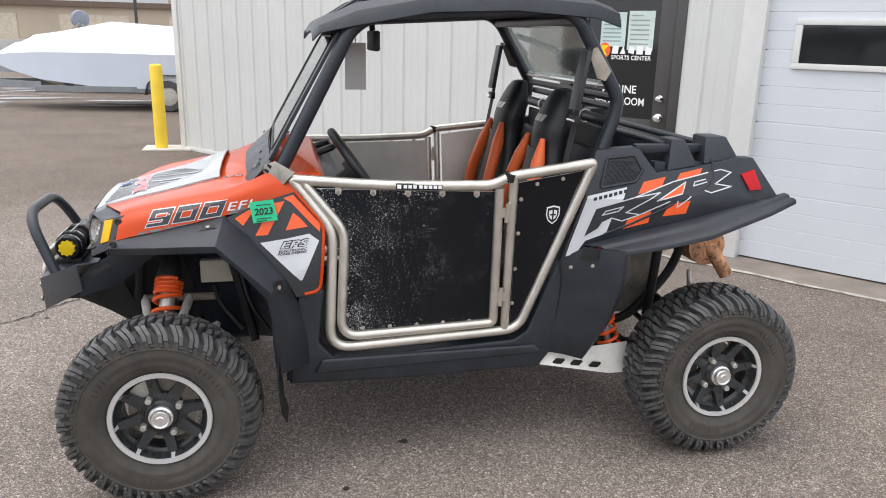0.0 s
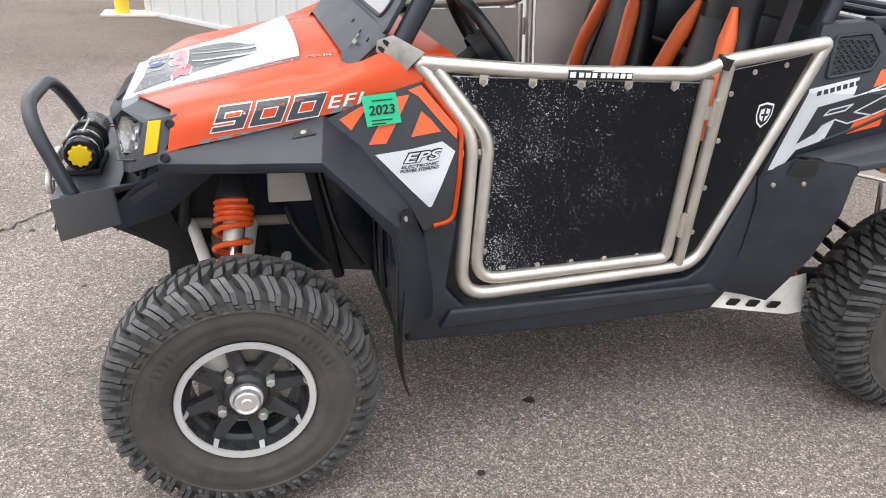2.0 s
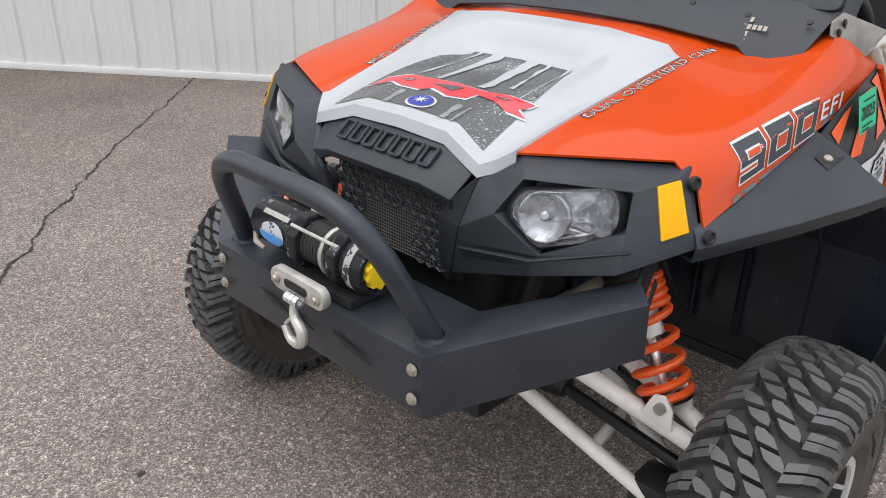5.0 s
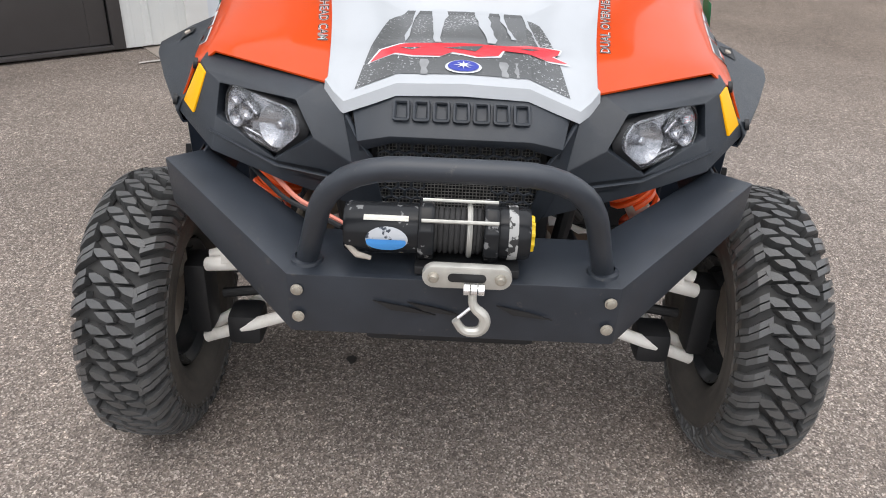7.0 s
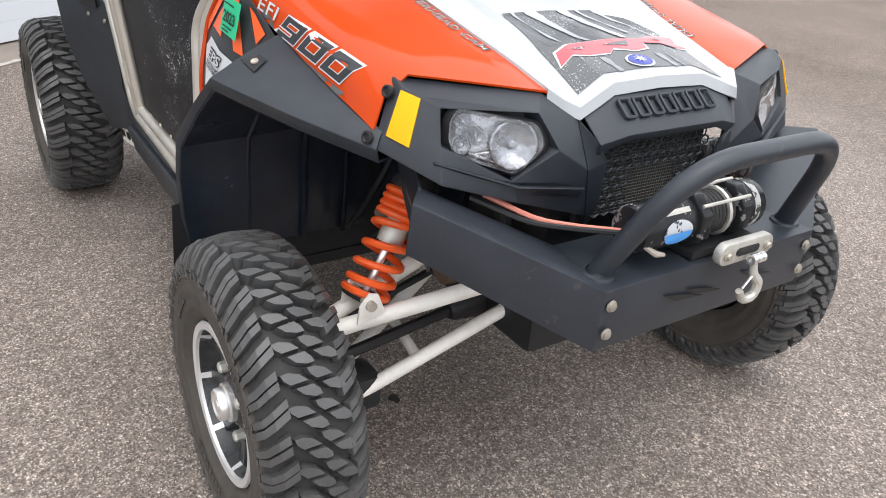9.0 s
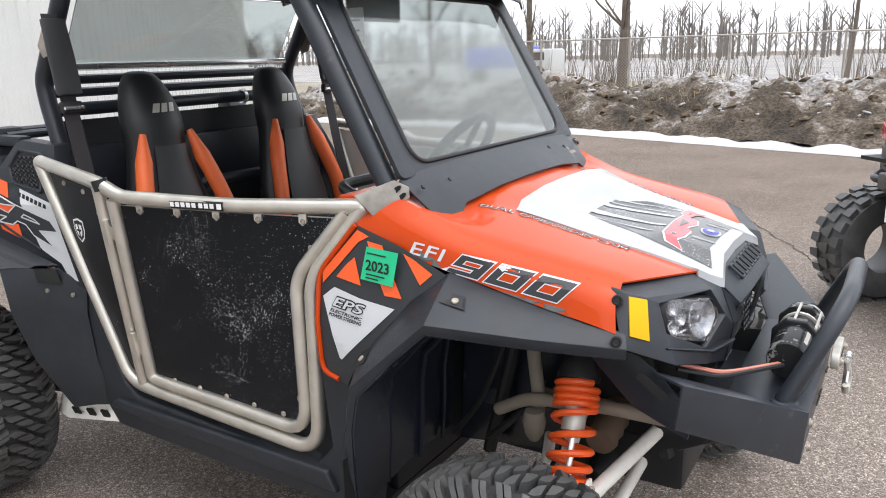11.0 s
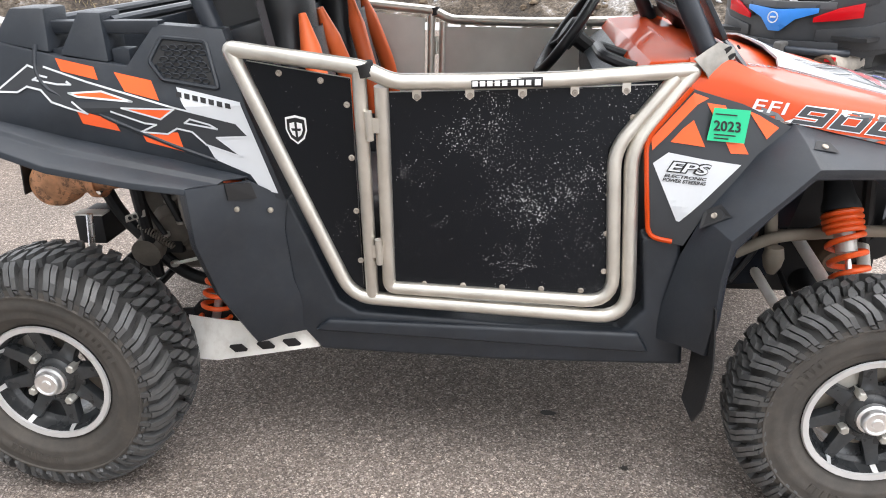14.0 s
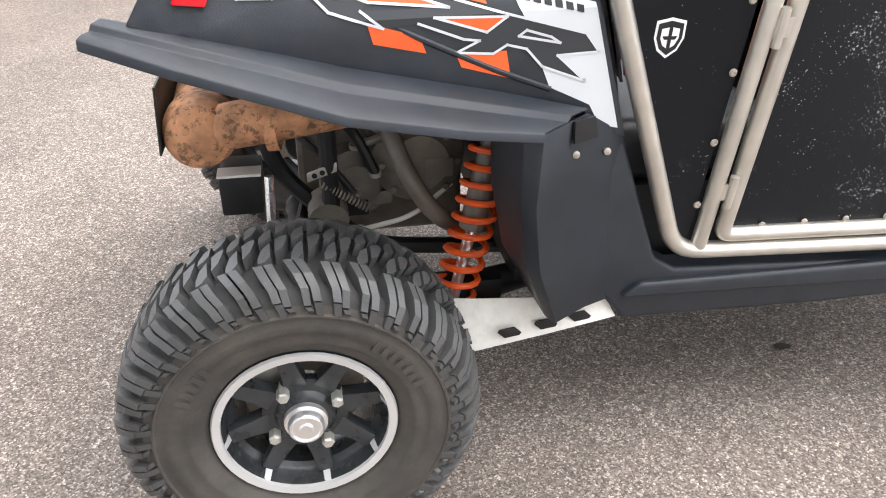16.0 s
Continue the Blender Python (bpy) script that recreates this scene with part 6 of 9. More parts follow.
for s in (-1, 1):
    def dp(x, z, o=0.0):
        return Vector((x, (door_y(x, z) + o) * s, z))

    dr = part("door", tubed(rounded([dp(x, z) for x, z in ((0.462, 1.090), (0.598, 0.915), (0.578, 0.476), (1.292, 0.512), (1.536, 1.155), (1.215, 1.117), (1.150, 1.084), (0.80, 1.078))], [0.01, 0.05, 0.085, 0.06, 0.012, 0.03, 0.03, 0.1], 6, True), 0.0185, 14, closed=True), ALU, utv, "tubular aluminium half door with black panels")
    part("leaf_tube", tubed(rounded([dp(x, z) for x, z in ((0.505, 1.075), (0.640, 0.912), (0.618, 0.518), (1.192, 0.545), (1.178, 1.075))], [0.01, 0.05, 0.075, 0.02, 0.02], 6), 0.017, 14), ALU, dr)
    part("post_tube", tubed([dp(1.238, 0.520), dp(1.226, 1.110)], 0.0165, 14), ALU, dr)
    # panel, following the bulge of the door
    bm = sheet(bmesh.new(), skin_rows(((0.545, 1.058), (0.655, 0.912)), ((1.172, 1.058), (1.176, 0.912)), 4, -0.006))
    sheet(bm, skin_rows(((0.655, 0.912), (0.632, 0.530)), ((1.176, 0.912), (1.186, 0.548)), 6, -0.006))
    bmesh.ops.transform(bm, matrix=Matrix.Diagonal((1, s, 1, 1)), verts=bm.verts[:])
    bmesh.ops.remove_doubles(bm, verts=bm.verts[:], dist=0.001)
    part("panel", thicken(bm, 0.003), SKIN if s < 0 else SKINB, dr, "black panel with worn white flecks", 60)
    bm = sheet(bmesh.new(), skin_rows(((1.250, 1.090), (1.262, 0.535)), ((1.500, 1.125), (1.300, 0.560)), 6, -0.006))
    bmesh.ops.transform(bm, matrix=Matrix.Diagonal((1, s, 1, 1)), verts=bm.verts[:])
    part("panel", thicken(bm, 0.003), SKIN if s < 0 else SKINB, dr, "black panel with worn white flecks", 60)
    # bare sheet on the inner face
    bm = sheet(bmesh.new(), skin_rows(((0.545, 1.060), (0.655, 0.912)), ((1.172, 1.060), (1.176, 0.912)), 4, -0.0115))
    sheet(bm, skin_rows(((0.655, 0.912), (0.632, 0.530)), ((1.176, 0.912), (1.186, 0.548)), 6, -0.0115))
    sheet(bm, skin_rows(((1.250, 1.092), (1.262, 0.535)), ((1.500, 1.127), (1.300, 0.560)), 6, -0.0115))
    bmesh.ops.transform(bm, matrix=Matrix.Diagonal((1, s, 1, 1)), verts=bm.verts[:])
    part("inner_sheet", thicken(bm, 0.001), ALUSHEET, dr, "bare aluminium sheet")
    # tabs and screws round the panels
    spots = [(x, 1.047) for x in (0.62, 0.74, 0.86, 0.98, 1.10)] + [(x, 0.545 + 0.022 * (x - 0.62)) for x in (0.70, 0.80, 0.90, 1.00, 1.10)]
    spots += [(0.645, z) for z in (0.60, 0.70, 0.80, 0.875)] + [(1.170 + 0.014 * (1.05 - z) / 0.5, z) for z in (0.60, 0.70, 0.80, 0.90, 0.99)] + [(0.600, 0.985)]
    spots += [(1.262, z) for z in (0.62, 0.76, 0.90, 1.03)] + [(1.300 + 0.385 * (z - 0.56) / 1.0 + 0.005, z) for z in (0.60, 0.72, 0.84, 0.96)] + [(1.32, 1.085), (1.42, 1.10)]
    for x, z in spots:
        m = Matrix.Translation(dp(x, z, -0.004)) @ Vector((0, s, 0)).to_track_quat("Z", "Y").to_matrix().to_4x4()
        part("screw", lathe(bmesh.new(), [(0.0078, 0), (0.0078, 0.0012), (0.006, 0.0036), (0.003, 0.004), (0.002, 0.0022), (0, 0.0022)], 10, m), GREYSTEEL, dr)
    for x, z in spots[:5]:
        part("tab", prism(bmesh.new(), [dp(x - 0.010, z + 0.022, -0.003), dp(x + 0.010, z + 0.022, -0.003), dp(x + 0.010, z - 0.002, -0.003), dp(x, z - 0.010, -0.003), dp(x - 0.010, z - 0.002, -0.003)], (0, -0.004 * s, 0)), ALU, dr)
    for z in (0.655, 0.985):
        bm = tubed([dp(1.209, z - 0.035, 0.014), dp(1.209, z + 0.035, 0.014)], 0.009, 10)
        prism(bm, [dp(1.185, z - 0.018, 0.010), dp(1.235, z - 0.018, 0.010), dp(1.235, z + 0.018, 0.010), dp(1.185, z + 0.018, 0.010)], (0, 0.005 * s, 0))
        part("hinge", bm, ALU, dr)
    part("rubber_band", tubed([dp(1.208, 1.100, 0), dp(1.214, 1.128, 0)], 0.021, 12), INK, dr)
    # latch bracket at the pillar
    ring = [mirror(p, s) for p in ((0.405, 0.503, 1.149), (0.368, 0.500, 1.134), (0.365, 0.503, 1.110), (0.424, 0.545, 1.058), (0.442, 0.556, 1.085), (0.473, 0.566, 1.118))]
    br = part("latch_bracket", bevel(prism(bmesh.new(), ring, (0, 0.006 * s, 0)), 0.002), PLATE, dr, "drilled aluminium latch plate")
    part("bracket_fold", bevel(prism(bmesh.new(), [mirror(p, s) for p in ((0.425, 0.540, 1.052), (0.445, 0.548, 1.068), (0.470, 0.560, 1.060), (0.450, 0.556, 1.044))], (0.003, 0, 0.005)), 0.001), PLATE, br)
    for x, z in ((0.392, 1.128), (0.381, 1.112)):
        m = Matrix.Translation(mirror((x, 0.5155 + 0.25 * (x - 0.385), z), s)) @ Matrix.Rotation(radians(40), 4, "Y")
        b2 = bmesh.new()
        prism(b2, [m @ Vector((0.013 * math.cos(a * 0.5236) + math.copysign(0.004, math.cos(a * 0.5236)), 0, 0.0055 * math.sin(a * 0.5236))) for a in range(12)], (0, 0.0035 * s, 0))
        part("slot", b2, INK, br, "cut slot")
    for x, z in ((0.418, 1.098), (0.446, 1.112)):
        m = Matrix.Translation(mirror((x, 0.520 + 0.35 * (x - 0.39), z), s)) @ Vector((0, s, 0)).to_track_quat("Z", "Y").to_matrix().to_4x4()
        part("bolt", lathe(bmesh.new(), [(0.008, 0), (0.008, 0.004), (0.005, 0.006), (0, 0.006)], 8, m), GREYSTEEL, br)
    # badge on the top rail: dark strip with plain pale bars
    x0, x1 = 0.815, 0.975
    bm = sheet(bmesh.new(), [[dp(x, 1.078 + dz, 0.0188 if abs(dz) < 0.008 else 0.0150) for dz in (-0.0115, -0.006, 0, 0.006, 0.0115)] for x in np.linspace(x0, x1, 9)])
    badge = part("rail_badge", bm, INK, dr, "black strip with pale bars", 60)
    for i in range(8):
        xa = x0 + 0.026 + i * 0.0165 + (0.004 if i > 2 else 0)
        part("badge_bar", sheet(bmesh.new(), [[dp(x, 1.078 + dz, 0.0196) for dz in (-0.006, 0, 0.006)] for x in (xa, xa + 0.012)]), PAPER, badge, "", 0)
    part("badge_mark", sheet(bmesh.new(), [[dp(x, 1.078 + dz, 0.0196) for dz in (-0.007, 0, 0.007)] for x in (x0 + 0.004, x0 + 0.018)]), PAPER, badge, "", 0)
    # shield decal on the small panel
    cx, cz = 1.393, 0.965
    outer = [(-0.026, 0.030), (0, 0.036), (0.026, 0.030), (0.027, 0.0), (0.018, -0.022), (0, -0.036), (-0.018, -0.022), (-0.027, 0.0)]
    for f, mat, o in ((1.0, PAPER, -0.0050), (0.84, INK, -0.0042), (0.60, PAPER, -0.0034)):
        ring = [dp(cx + x * f, cz + z * f * (0.92 if f < 0.7 else 1), o) for x, z in outer]
        bm = bmesh.new()
        bm.faces.new([bm.verts.new(p) for p in ring])
        part("shield_decal", bm, mat, dr, "", 0)
    bm = bmesh.new()
    for q in ([(-0.003, 0.022), (0.003, 0.022), (0.003, -0.020), (-0.003, -0.020)], [(-0.013, 0.004), (0.013, 0.004), (0.010, -0.002), (-0.010, -0.002)]):
        bm.faces.new([bm.verts.new(dp(cx + x, cz + z, -0.0026)) for x, z in q])
    part("shield_mark", bm, INK, dr, "", 0)

# -- sills, floor, rear quarters --
def quarter_y(x, z):
    return 0.645 + 0.07 * (x - 1.5) / 0.65 - max(0.0, z - 1.02) * 0.4


for s in (-1, 1):
    bm = prism(bmesh.new(), [(x, 0.560 * s, z) for x, z in ((0.43, 0.345), (0.90, 0.338), (1.385, 0.350), (1.44, 0.42), (1.47, 0.52), (1.535, 0.80), (1.44, 0.785), (1.33, 0.500), (1.28, 0.468), (0.60, 0.432), (0.54, 0.50), (0.56, 0.70), (0.47, 0.70), (0.44, 0.50))], (0, 0.066 * s, 0))
    part("sill", bevel(bm, 0.012, 30, 3), BLACK, utv, "black plastic rocker sill", 40)
    part("sill_step", bevel(prism(bmesh.new(), [(0.55, 0.60 * s, 0.440), (1.36, 0.60 * s, 0.448), (1.40, 0.60 * s, 0.415), (0.52, 0.60 * s, 0.385)], (0, 0.042 * s, 0)), 0.010, 30, 3), BLACK, utv)
    # pale perforated guard under the quarter
    bm = bmesh.new()
    sheet(bm, [[(1.385, 0.52 * s, 0.342), (1.54, 0.50 * s, 0.300), (1.70, 0.48 * s, 0.262), (1.80, 0.46 * s, 0.255)], [(1.395, 0.615 * s, 0.352), (1.54, 0.612 * s, 0.322), (1.70, 0.600 * s, 0.285), (1.80, 0.575 * s, 0.275)], [(1.42, 0.600 * s, 0.400), (1.54, 0.590 * s, 0.400), (1.70, 0.56 * s, 0.395), (1.80, 0.53 * s, 0.39)]])
    guard = part("skid_guard", thicken(bm, 0.004), WHITESTEEL, utv, "chipped white steel guard plate")
    for x in (1.475, 1.55, 1.63):
        m = Matrix.Translation((x, 0.608 * s, 0.362 - 0.16 * (x - 1.45))) @ Matrix.Rotation(radians(8), 4, "Y")
        part("slot", bevel(prism(bmesh.new(), [m @ Vector(q) for q in ((-0.026, 0, -0.006), (-0.021, 0, -0.012), (0.012, 0, -0.012), (0.026, 0, 0.006), (0.021, 0, 0.012), (-0.012, 0, 0.012))], (0, 0.003 * s, 0)), 0.001), INK, guard, "dark cut slot")
    # quarter panel
    prof = ((1.440, 0.780), (1.520, 1.030), (1.545, 1.110), (1.575, 1.190), (1.736, 1.203), (1.799, 1.112), (1.975, 1.138), (2.110, 1.170), (2.180, 1.168), (2.262, 1.032), (2.20, 1.008), (1.95, 0.938), (1.70, 0.880), (1.530, 0.838), (1.515, 0.800))
    bm = bmesh.new()
    vs = [bm.verts.new((x, 0, z)) for x, z in prof]
    f = bm.faces.new(vs)
    bmesh.ops.triangulate(bm, faces=[f])
    for _ in range(2):
        bmesh.ops.subdivide_edges(bm, edges=[e for e in bm.edges if e.calc_length() > 0.09], cuts=1)
        bmesh.ops.triangulate(bm, faces=bm.faces[:])
    bmesh.ops.bisect_plane(bm, geom=bm.verts[:] + bm.edges[:] + bm.faces[:], plane_co=(0, 0, 1.02), plane_no=(0, 0, 1))
    bmesh.ops.triangulate(bm, faces=bm.faces[:])
    for v in bm.verts:
        v.co.y = quarter_y(v.co.x, v.co.z) * s
    q_tree = BVHTree.FromBMesh(bm)
    geo = bmesh.ops.extrude_face_region(bm, geom=bm.faces[:])
    fresh = {v for v in geo["geom"] if isinstance(v, bmesh.types.BMVert)}
    for v in bm.verts:
        if v not in fresh:
            v.co.y -= 0.05 * s
    quarter = part("quarter_panel", bevel(bm, 0.006, 40), BLACK, utv, "black rear quarter panel with slashed graphics", 40)

    def qd(name, ring, mat, lift, label=""):
        b2 = bmesh.new()
        vs = [b2.verts.new((x, 0.9 * s, z)) for x, z in ring]
        for tri in tessellate_polygon([[Vector((x, z, 0)) for x, z in ring]]):
            b2.faces.new([vs[k] for k in tri])
        return part(name, drape(b2, q_tree, (0, -s, 0), lift, 0.02, 0.5), mat, quarter, label, 0)

    # graphics: each side has its own run of strokes, as it reads from the outside
    if s < 0:
        field = [(1.529, 1.030), (1.681, 1.062), (1.668, 1.030), (1.645, 0.985), (1.624, 0.943), (1.607, 0.889), (1.530, 0.860), (1.498, 0.810), (1.459, 0.800), (1.475, 0.856)]
        stripes = ([(1.745, 1.080), (1.832, 1.099), (1.810, 1.059), (1.720, 1.037)], [(1.889, 1.111), (1.977, 1.131), (1.958, 1.097), (1.867, 1.081)], [(1.840, 0.998), (1.921, 1.015), (1.907, 0.965), (1.818, 0.954)], [(1.688, 0.948), (1.773, 0.974), (1.766, 0.930), (1.671, 0.906)])
        fills = ([(1.520, 0.872), (1.561, 0.984), (1.704, 1.025), (1.805, 1.043), (1.676, 0.969), (1.730, 0.961), (1.663, 0.937), (1.624, 0.948), (1.589, 0.930), (1.575, 0.907)],
                 [(1.704, 1.025), (1.856, 1.081), (1.906, 1.081), (1.792, 1.013), (1.871, 1.011), (1.840, 1.000), (1.730, 0.961), (1.676, 0.969), (1.805, 1.043)],
                 [(1.856, 1.081), (2.009, 1.120), (2.047, 1.126), (2.086, 1.116), (2.020, 1.075), (2.081, 1.066), (2.001, 1.043), (1.921, 1.029), (1.889, 1.039), (1.906, 1.081)])
        loops = (fills[0], [(1.588, 0.959), (1.600, 0.974), (1.665, 0.991), (1.647, 0.974)], [(1.792, 1.013), (1.906, 1.081), (1.889, 1.039)])
        lines = ([(1.704, 1.025), (1.856, 1.081), (1.995, 1.115)], [(1.730, 0.961), (1.840, 1.011)], [(1.871, 1.011), (1.871, 0.989), (1.921, 1.029)],
                 [(2.016, 1.120), (2.047, 1.126), (2.086, 1.116), (2.020, 1.075), (2.081, 1.066), (2.001, 1.043), (1.978, 1.051)], [(1.984, 1.091), (1.941, 1.081), (1.935, 1.067), (1.987, 1.081)])
    else:
        field = [(1.681, 1.064), (1.529, 1.028), (1.459, 0.800), (1.498, 0.810), (1.522, 0.850), (1.602, 0.889), (1.618, 0.925), (1.640, 0.985), (1.667, 1.030)]
        stripes = ([(1.969, 1.132), (1.877, 1.111), (1.866, 1.082), (1.954, 1.103)], [(1.829, 1.099), (1.740, 1.079), (1.720, 1.034), (1.802, 1.056)], [(1.916, 1.016), (1.832, 0.991), (1.821, 0.963), (1.907, 0.983)], [(1.772, 0.959), (1.684, 0.958), (1.674, 0.910), (1.762, 0.936)])
        fills = ([(1.692, 1.020), (1.542, 0.978), (1.515, 0.945), (1.592, 0.944), (1.536, 0.895), (1.619, 0.927), (1.649, 0.959), (1.684, 0.968), (1.708, 0.955), (1.771, 0.961), (1.732, 0.978), (1.759, 0.982), (1.720, 0.991)],
                 [(1.894, 1.079), (1.692, 1.020), (1.686, 1.014), (1.808, 1.019), (1.720, 0.991), (1.759, 0.982), (1.834, 1.011), (1.891, 1.007), (1.925, 1.034), (1.784, 1.033), (1.857, 1.057)],
                 [(2.106, 1.060), (2.033, 1.117), (1.994, 1.113), (1.894, 1.079), (1.857, 1.057), (1.934, 1.054), (1.913, 1.046), (1.925, 1.034), (1.891, 1.007), (1.974, 1.035), (2.000, 1.062), (2.033, 1.070), (2.055, 1.058)])
        loops = ([(1.808, 1.019), (1.686, 1.014), (1.720, 0.991)], [(1.934, 1.054), (1.857, 1.057), (1.784, 1.033), (1.913, 1.046)], [(1.651, 0.990), (1.606, 0.976), (1.589, 0.965), (1.664, 0.981)])
        lines = ([(1.994, 1.113), (1.894, 1.079), (1.692, 1.020), (1.542, 0.978), (1.515, 0.945), (1.592, 0.944), (1.536, 0.895), (1.619, 0.927), (1.649, 0.959), (1.684, 0.968), (1.708, 0.955), (1.771, 0.961), (1.732, 0.978), (1.759, 0.982), (1.834, 1.011)],
                 [(2.014, 1.110), (2.033, 1.117), (2.106, 1.060), (2.055, 1.058), (2.033, 1.070), (2.000, 1.062), (1.974, 1.035), (1.891, 1.007), (1.925, 1.034)], [(1.987, 1.090), (2.003, 1.094), (2.019, 1.085), (1.961, 1.074), (1.930, 1.073), (1.939, 1.079)])
    qd("white_field", field, WHITE, 0.0012, "white graphic field")
    for ring in stripes:
        qd("orange_stripe", ring, ORANGEDECAL, 0.0014)
    for ring in fills:
        qd("mark", ring, CHARCOAL, 0.0020)
    for ring in loops[1 if s < 0 else 0:][:2]:
        if len(ring) == 3 or s > 0:
            qd("mark_gap", ring, ORANGEDECAL, 0.0026)
    for ring, shut in [(r, True) for r in loops] + [(r, False) for r in lines]:
        b2 = stroke(bmesh.new(), ring, 0.0042, shut)
        for v in b2.verts:
            v.co = Vector((v.co.x, 0.9 * s, v.co.y))
        part("mark_edge", drape(b2, q_tree, (0, -s, 0), 0.0032, 0.02, 0.5), WHITE, quarter, "", 0)
    for i in range(7):
        x = 1.549 + 0.0193 * i
        z = 1.0125 + (x - 1.549) * 0.235
        qd("name_bar", [(x + 0.001, z), (x + 0.0140, z + 0.0031), (x + 0.0153, z + 0.0151), (x + 0.0023, z + 0.012)], INK, 0.0028)
    ridge = [(2.018, 1.162), (2.017, 1.104), (1.990, 1.064), (1.838, 0.990), (1.702, 0.926), (1.600, 0.885)]
    part("ridge", tubed(rounded([(x, (quarter_y(x, z) - 0.001) * s, z) for x, z in ridge], 0.02, 3), 0.0055, 8), BLACK, quarter, "moulded body ridge")
    # vent
    vr = [(1.613, 1.163), (1.717, 1.174), (1.744, 1.122), (1.711, 1.081), (1.579, 1.059)]
    vent = qd("vent", vr, INK, 0.0030, "black honeycomb air vent")
    bm = bmesh.new()
    for r in range(9):
        for c in range(9):
            x, z = 1.588 + 0.020 * c + (0.010 if r % 2 else 0), 1.076 + 0.0125 * r
            if 1.592 + max(0, z - 1.06) * 0.3 < x < 1.726 - abs(z - 1.124) * 0.6 and 1.070 + (x - 1.58) * 0.12 < z < 1.160:
                tube(bm, [(x + 0.0105 * math.cos(a * 1.047), (quarter_y(x, z) + 0.006) * s, z + 0.0062 * math.sin(a * 1.047)) for a in range(6)], 0.0016, 4, closed=True)
    part("honeycomb", bm, BLACK, vent)
    part("vent_rim", tubed(rounded([(x, (quarter_y(x, z) + 0.004) * s, z) for x, z in vr], 0.008, 3, True), 0.0055, 6, closed=True), BLACK, vent)
    tl = [(2.122, 1.110), (2.176, 1.127), (2.197, 1.057), (2.150, 1.052)]
    part("tail_light", bevel(prism(bmesh.new(), [(x, (quarter_y(x, z) + 0.001) * s, z) for x, z in tl], (0, 0.010 * s, 0)), 0.003), REDLENS, utv, "red tail light")
    # rack pylons
    for ring in (((1.842, 1.118), (1.868, 1.231), (1.922, 1.233), (1.962, 1.138)), ((1.984, 1.142), (2.002, 1.243), (2.084, 1.244), (2.122, 1.170))):
        bm = bmesh.new()
        lowr = [(x, (quarter_y(x, z) - 0.002) * s, z) for x, z in ring]
        prism(bm, lowr, (0, -0.10 * s, 0))
        part("rack_pylon", bevel(bm, 0.010, 30, 2), BLACK, utv, "black cargo rack pylon")
    # rail along the bed's edge, stepped foot wells between the pylons
    part("bed_rail", bevel(boxed((1.725, min(0.56 * s, 0.60 * s), 1.180), (2.01, max(0.56 * s, 0.60 * s), 1.212)), 0.008), BLACK, utv, "black bed rail")
    for x in (1.795, 1.955):
        part("tie_down", bevel(boxed((x, min(0.575 * s, 0.625 * s), 1.105), (x + 0.045, max(0.575 * s, 0.625 * s), 1.150)), 0.006), BLACK, utv)
    # rear flare
    fin = ((1.525, 0.657, 0.838), (1.70, 0.672, 0.884), (1.95, 0.695, 0.942), (2.20, 0.712, 1.012), (2.295, 0.712, 1.034))
    fout = ((1.640, 0.768, 0.848), (1.77, 0.785, 0.868), (1.96, 0.795, 0.905), (2.20, 0.785, 0.985), (2.325, 0.750, 1.022))
    rows = []
    for a, c in zip(fin, fout):
        a, c = Vector(mirror(a, s)), Vector(mirror(c, s))
        rows.append([a + Vector((0, 0, 0.009)), a.lerp(c, 0.40) + Vector((0, 0, 0.009)), a.lerp(c, 0.50) + Vector((0, 0, 0.001)), a.lerp(c, 0.8) + Vector((0, 0, 0.003)), c, c + Vector((0, 0.004 * s, -0.015))])
    part("rear_flare", bevel(thicken(sheet(bmesh.new(), rows), 0.005), 0.004, 25), BLACK, utv, "black rear fender flare", 40)
    rows = [[(1.440, 0.632 * s, 0.785), (1.525, 0.660 * s, 0.838), (1.640, 0.768 * s, 0.846), (1.668, 0.745 * s, 0.835), (1.690, 0.600 * s, 0.835)],
            [(1.455, 0.632 * s, 0.70), (1.525, 0.672 * s, 0.70), (1.640, 0.755 * s, 0.70), (1.662, 0.735 * s, 0.69), (1.684, 0.600 * s, 0.69)],
            [(1.445, 0.630 * s, 0.56), (1.52, 0.662 * s, 0.56), (1.612, 0.722 * s, 0.55), (1.634, 0.700 * s, 0.55), (1.655, 0.595 * s, 0.55)],
            [(1.405, 0.620 * s, 0.41), (1.478, 0.635 * s, 0.398), (1.548, 0.662 * s, 0.384), (1.568, 0.650 * s, 0.396), (1.585, 0.590 * s, 0.42)]]
    ql = part("quarter_skirt", bevel(thicken(sheet(bmesh.new(), rows), 0.005), 0.005, 20), BLACK, utv, "black skirt ahead of the rear wheel", 40)
    for x, z in ((1.479, 0.760), (1.552, 0.772)):
        m = Matrix.Translation((x, (0.655 if x < 1.5 else 0.688) * s, z)) @ Vector((0, s, 0.1)).to_track_quat("Z", "Y").to_matrix().to_4x4()
        part("screw", lathe(bmesh.new(), [(0.007, -0.004), (0.007, 0.002), (0.005, 0.003), (0, 0.003)], 12, m), ZINC, ql)
    part("intake", prism(bmesh.new(), [(1.570, 0.704 * s, 0.842), (1.519, 0.668 * s, 0.836), (1.508, 0.664 * s, 0.795), (1.566, 0.702 * s, 0.800)], (-0.003, 0.004 * s, 0)), INK, ql, "dark triangular intake")

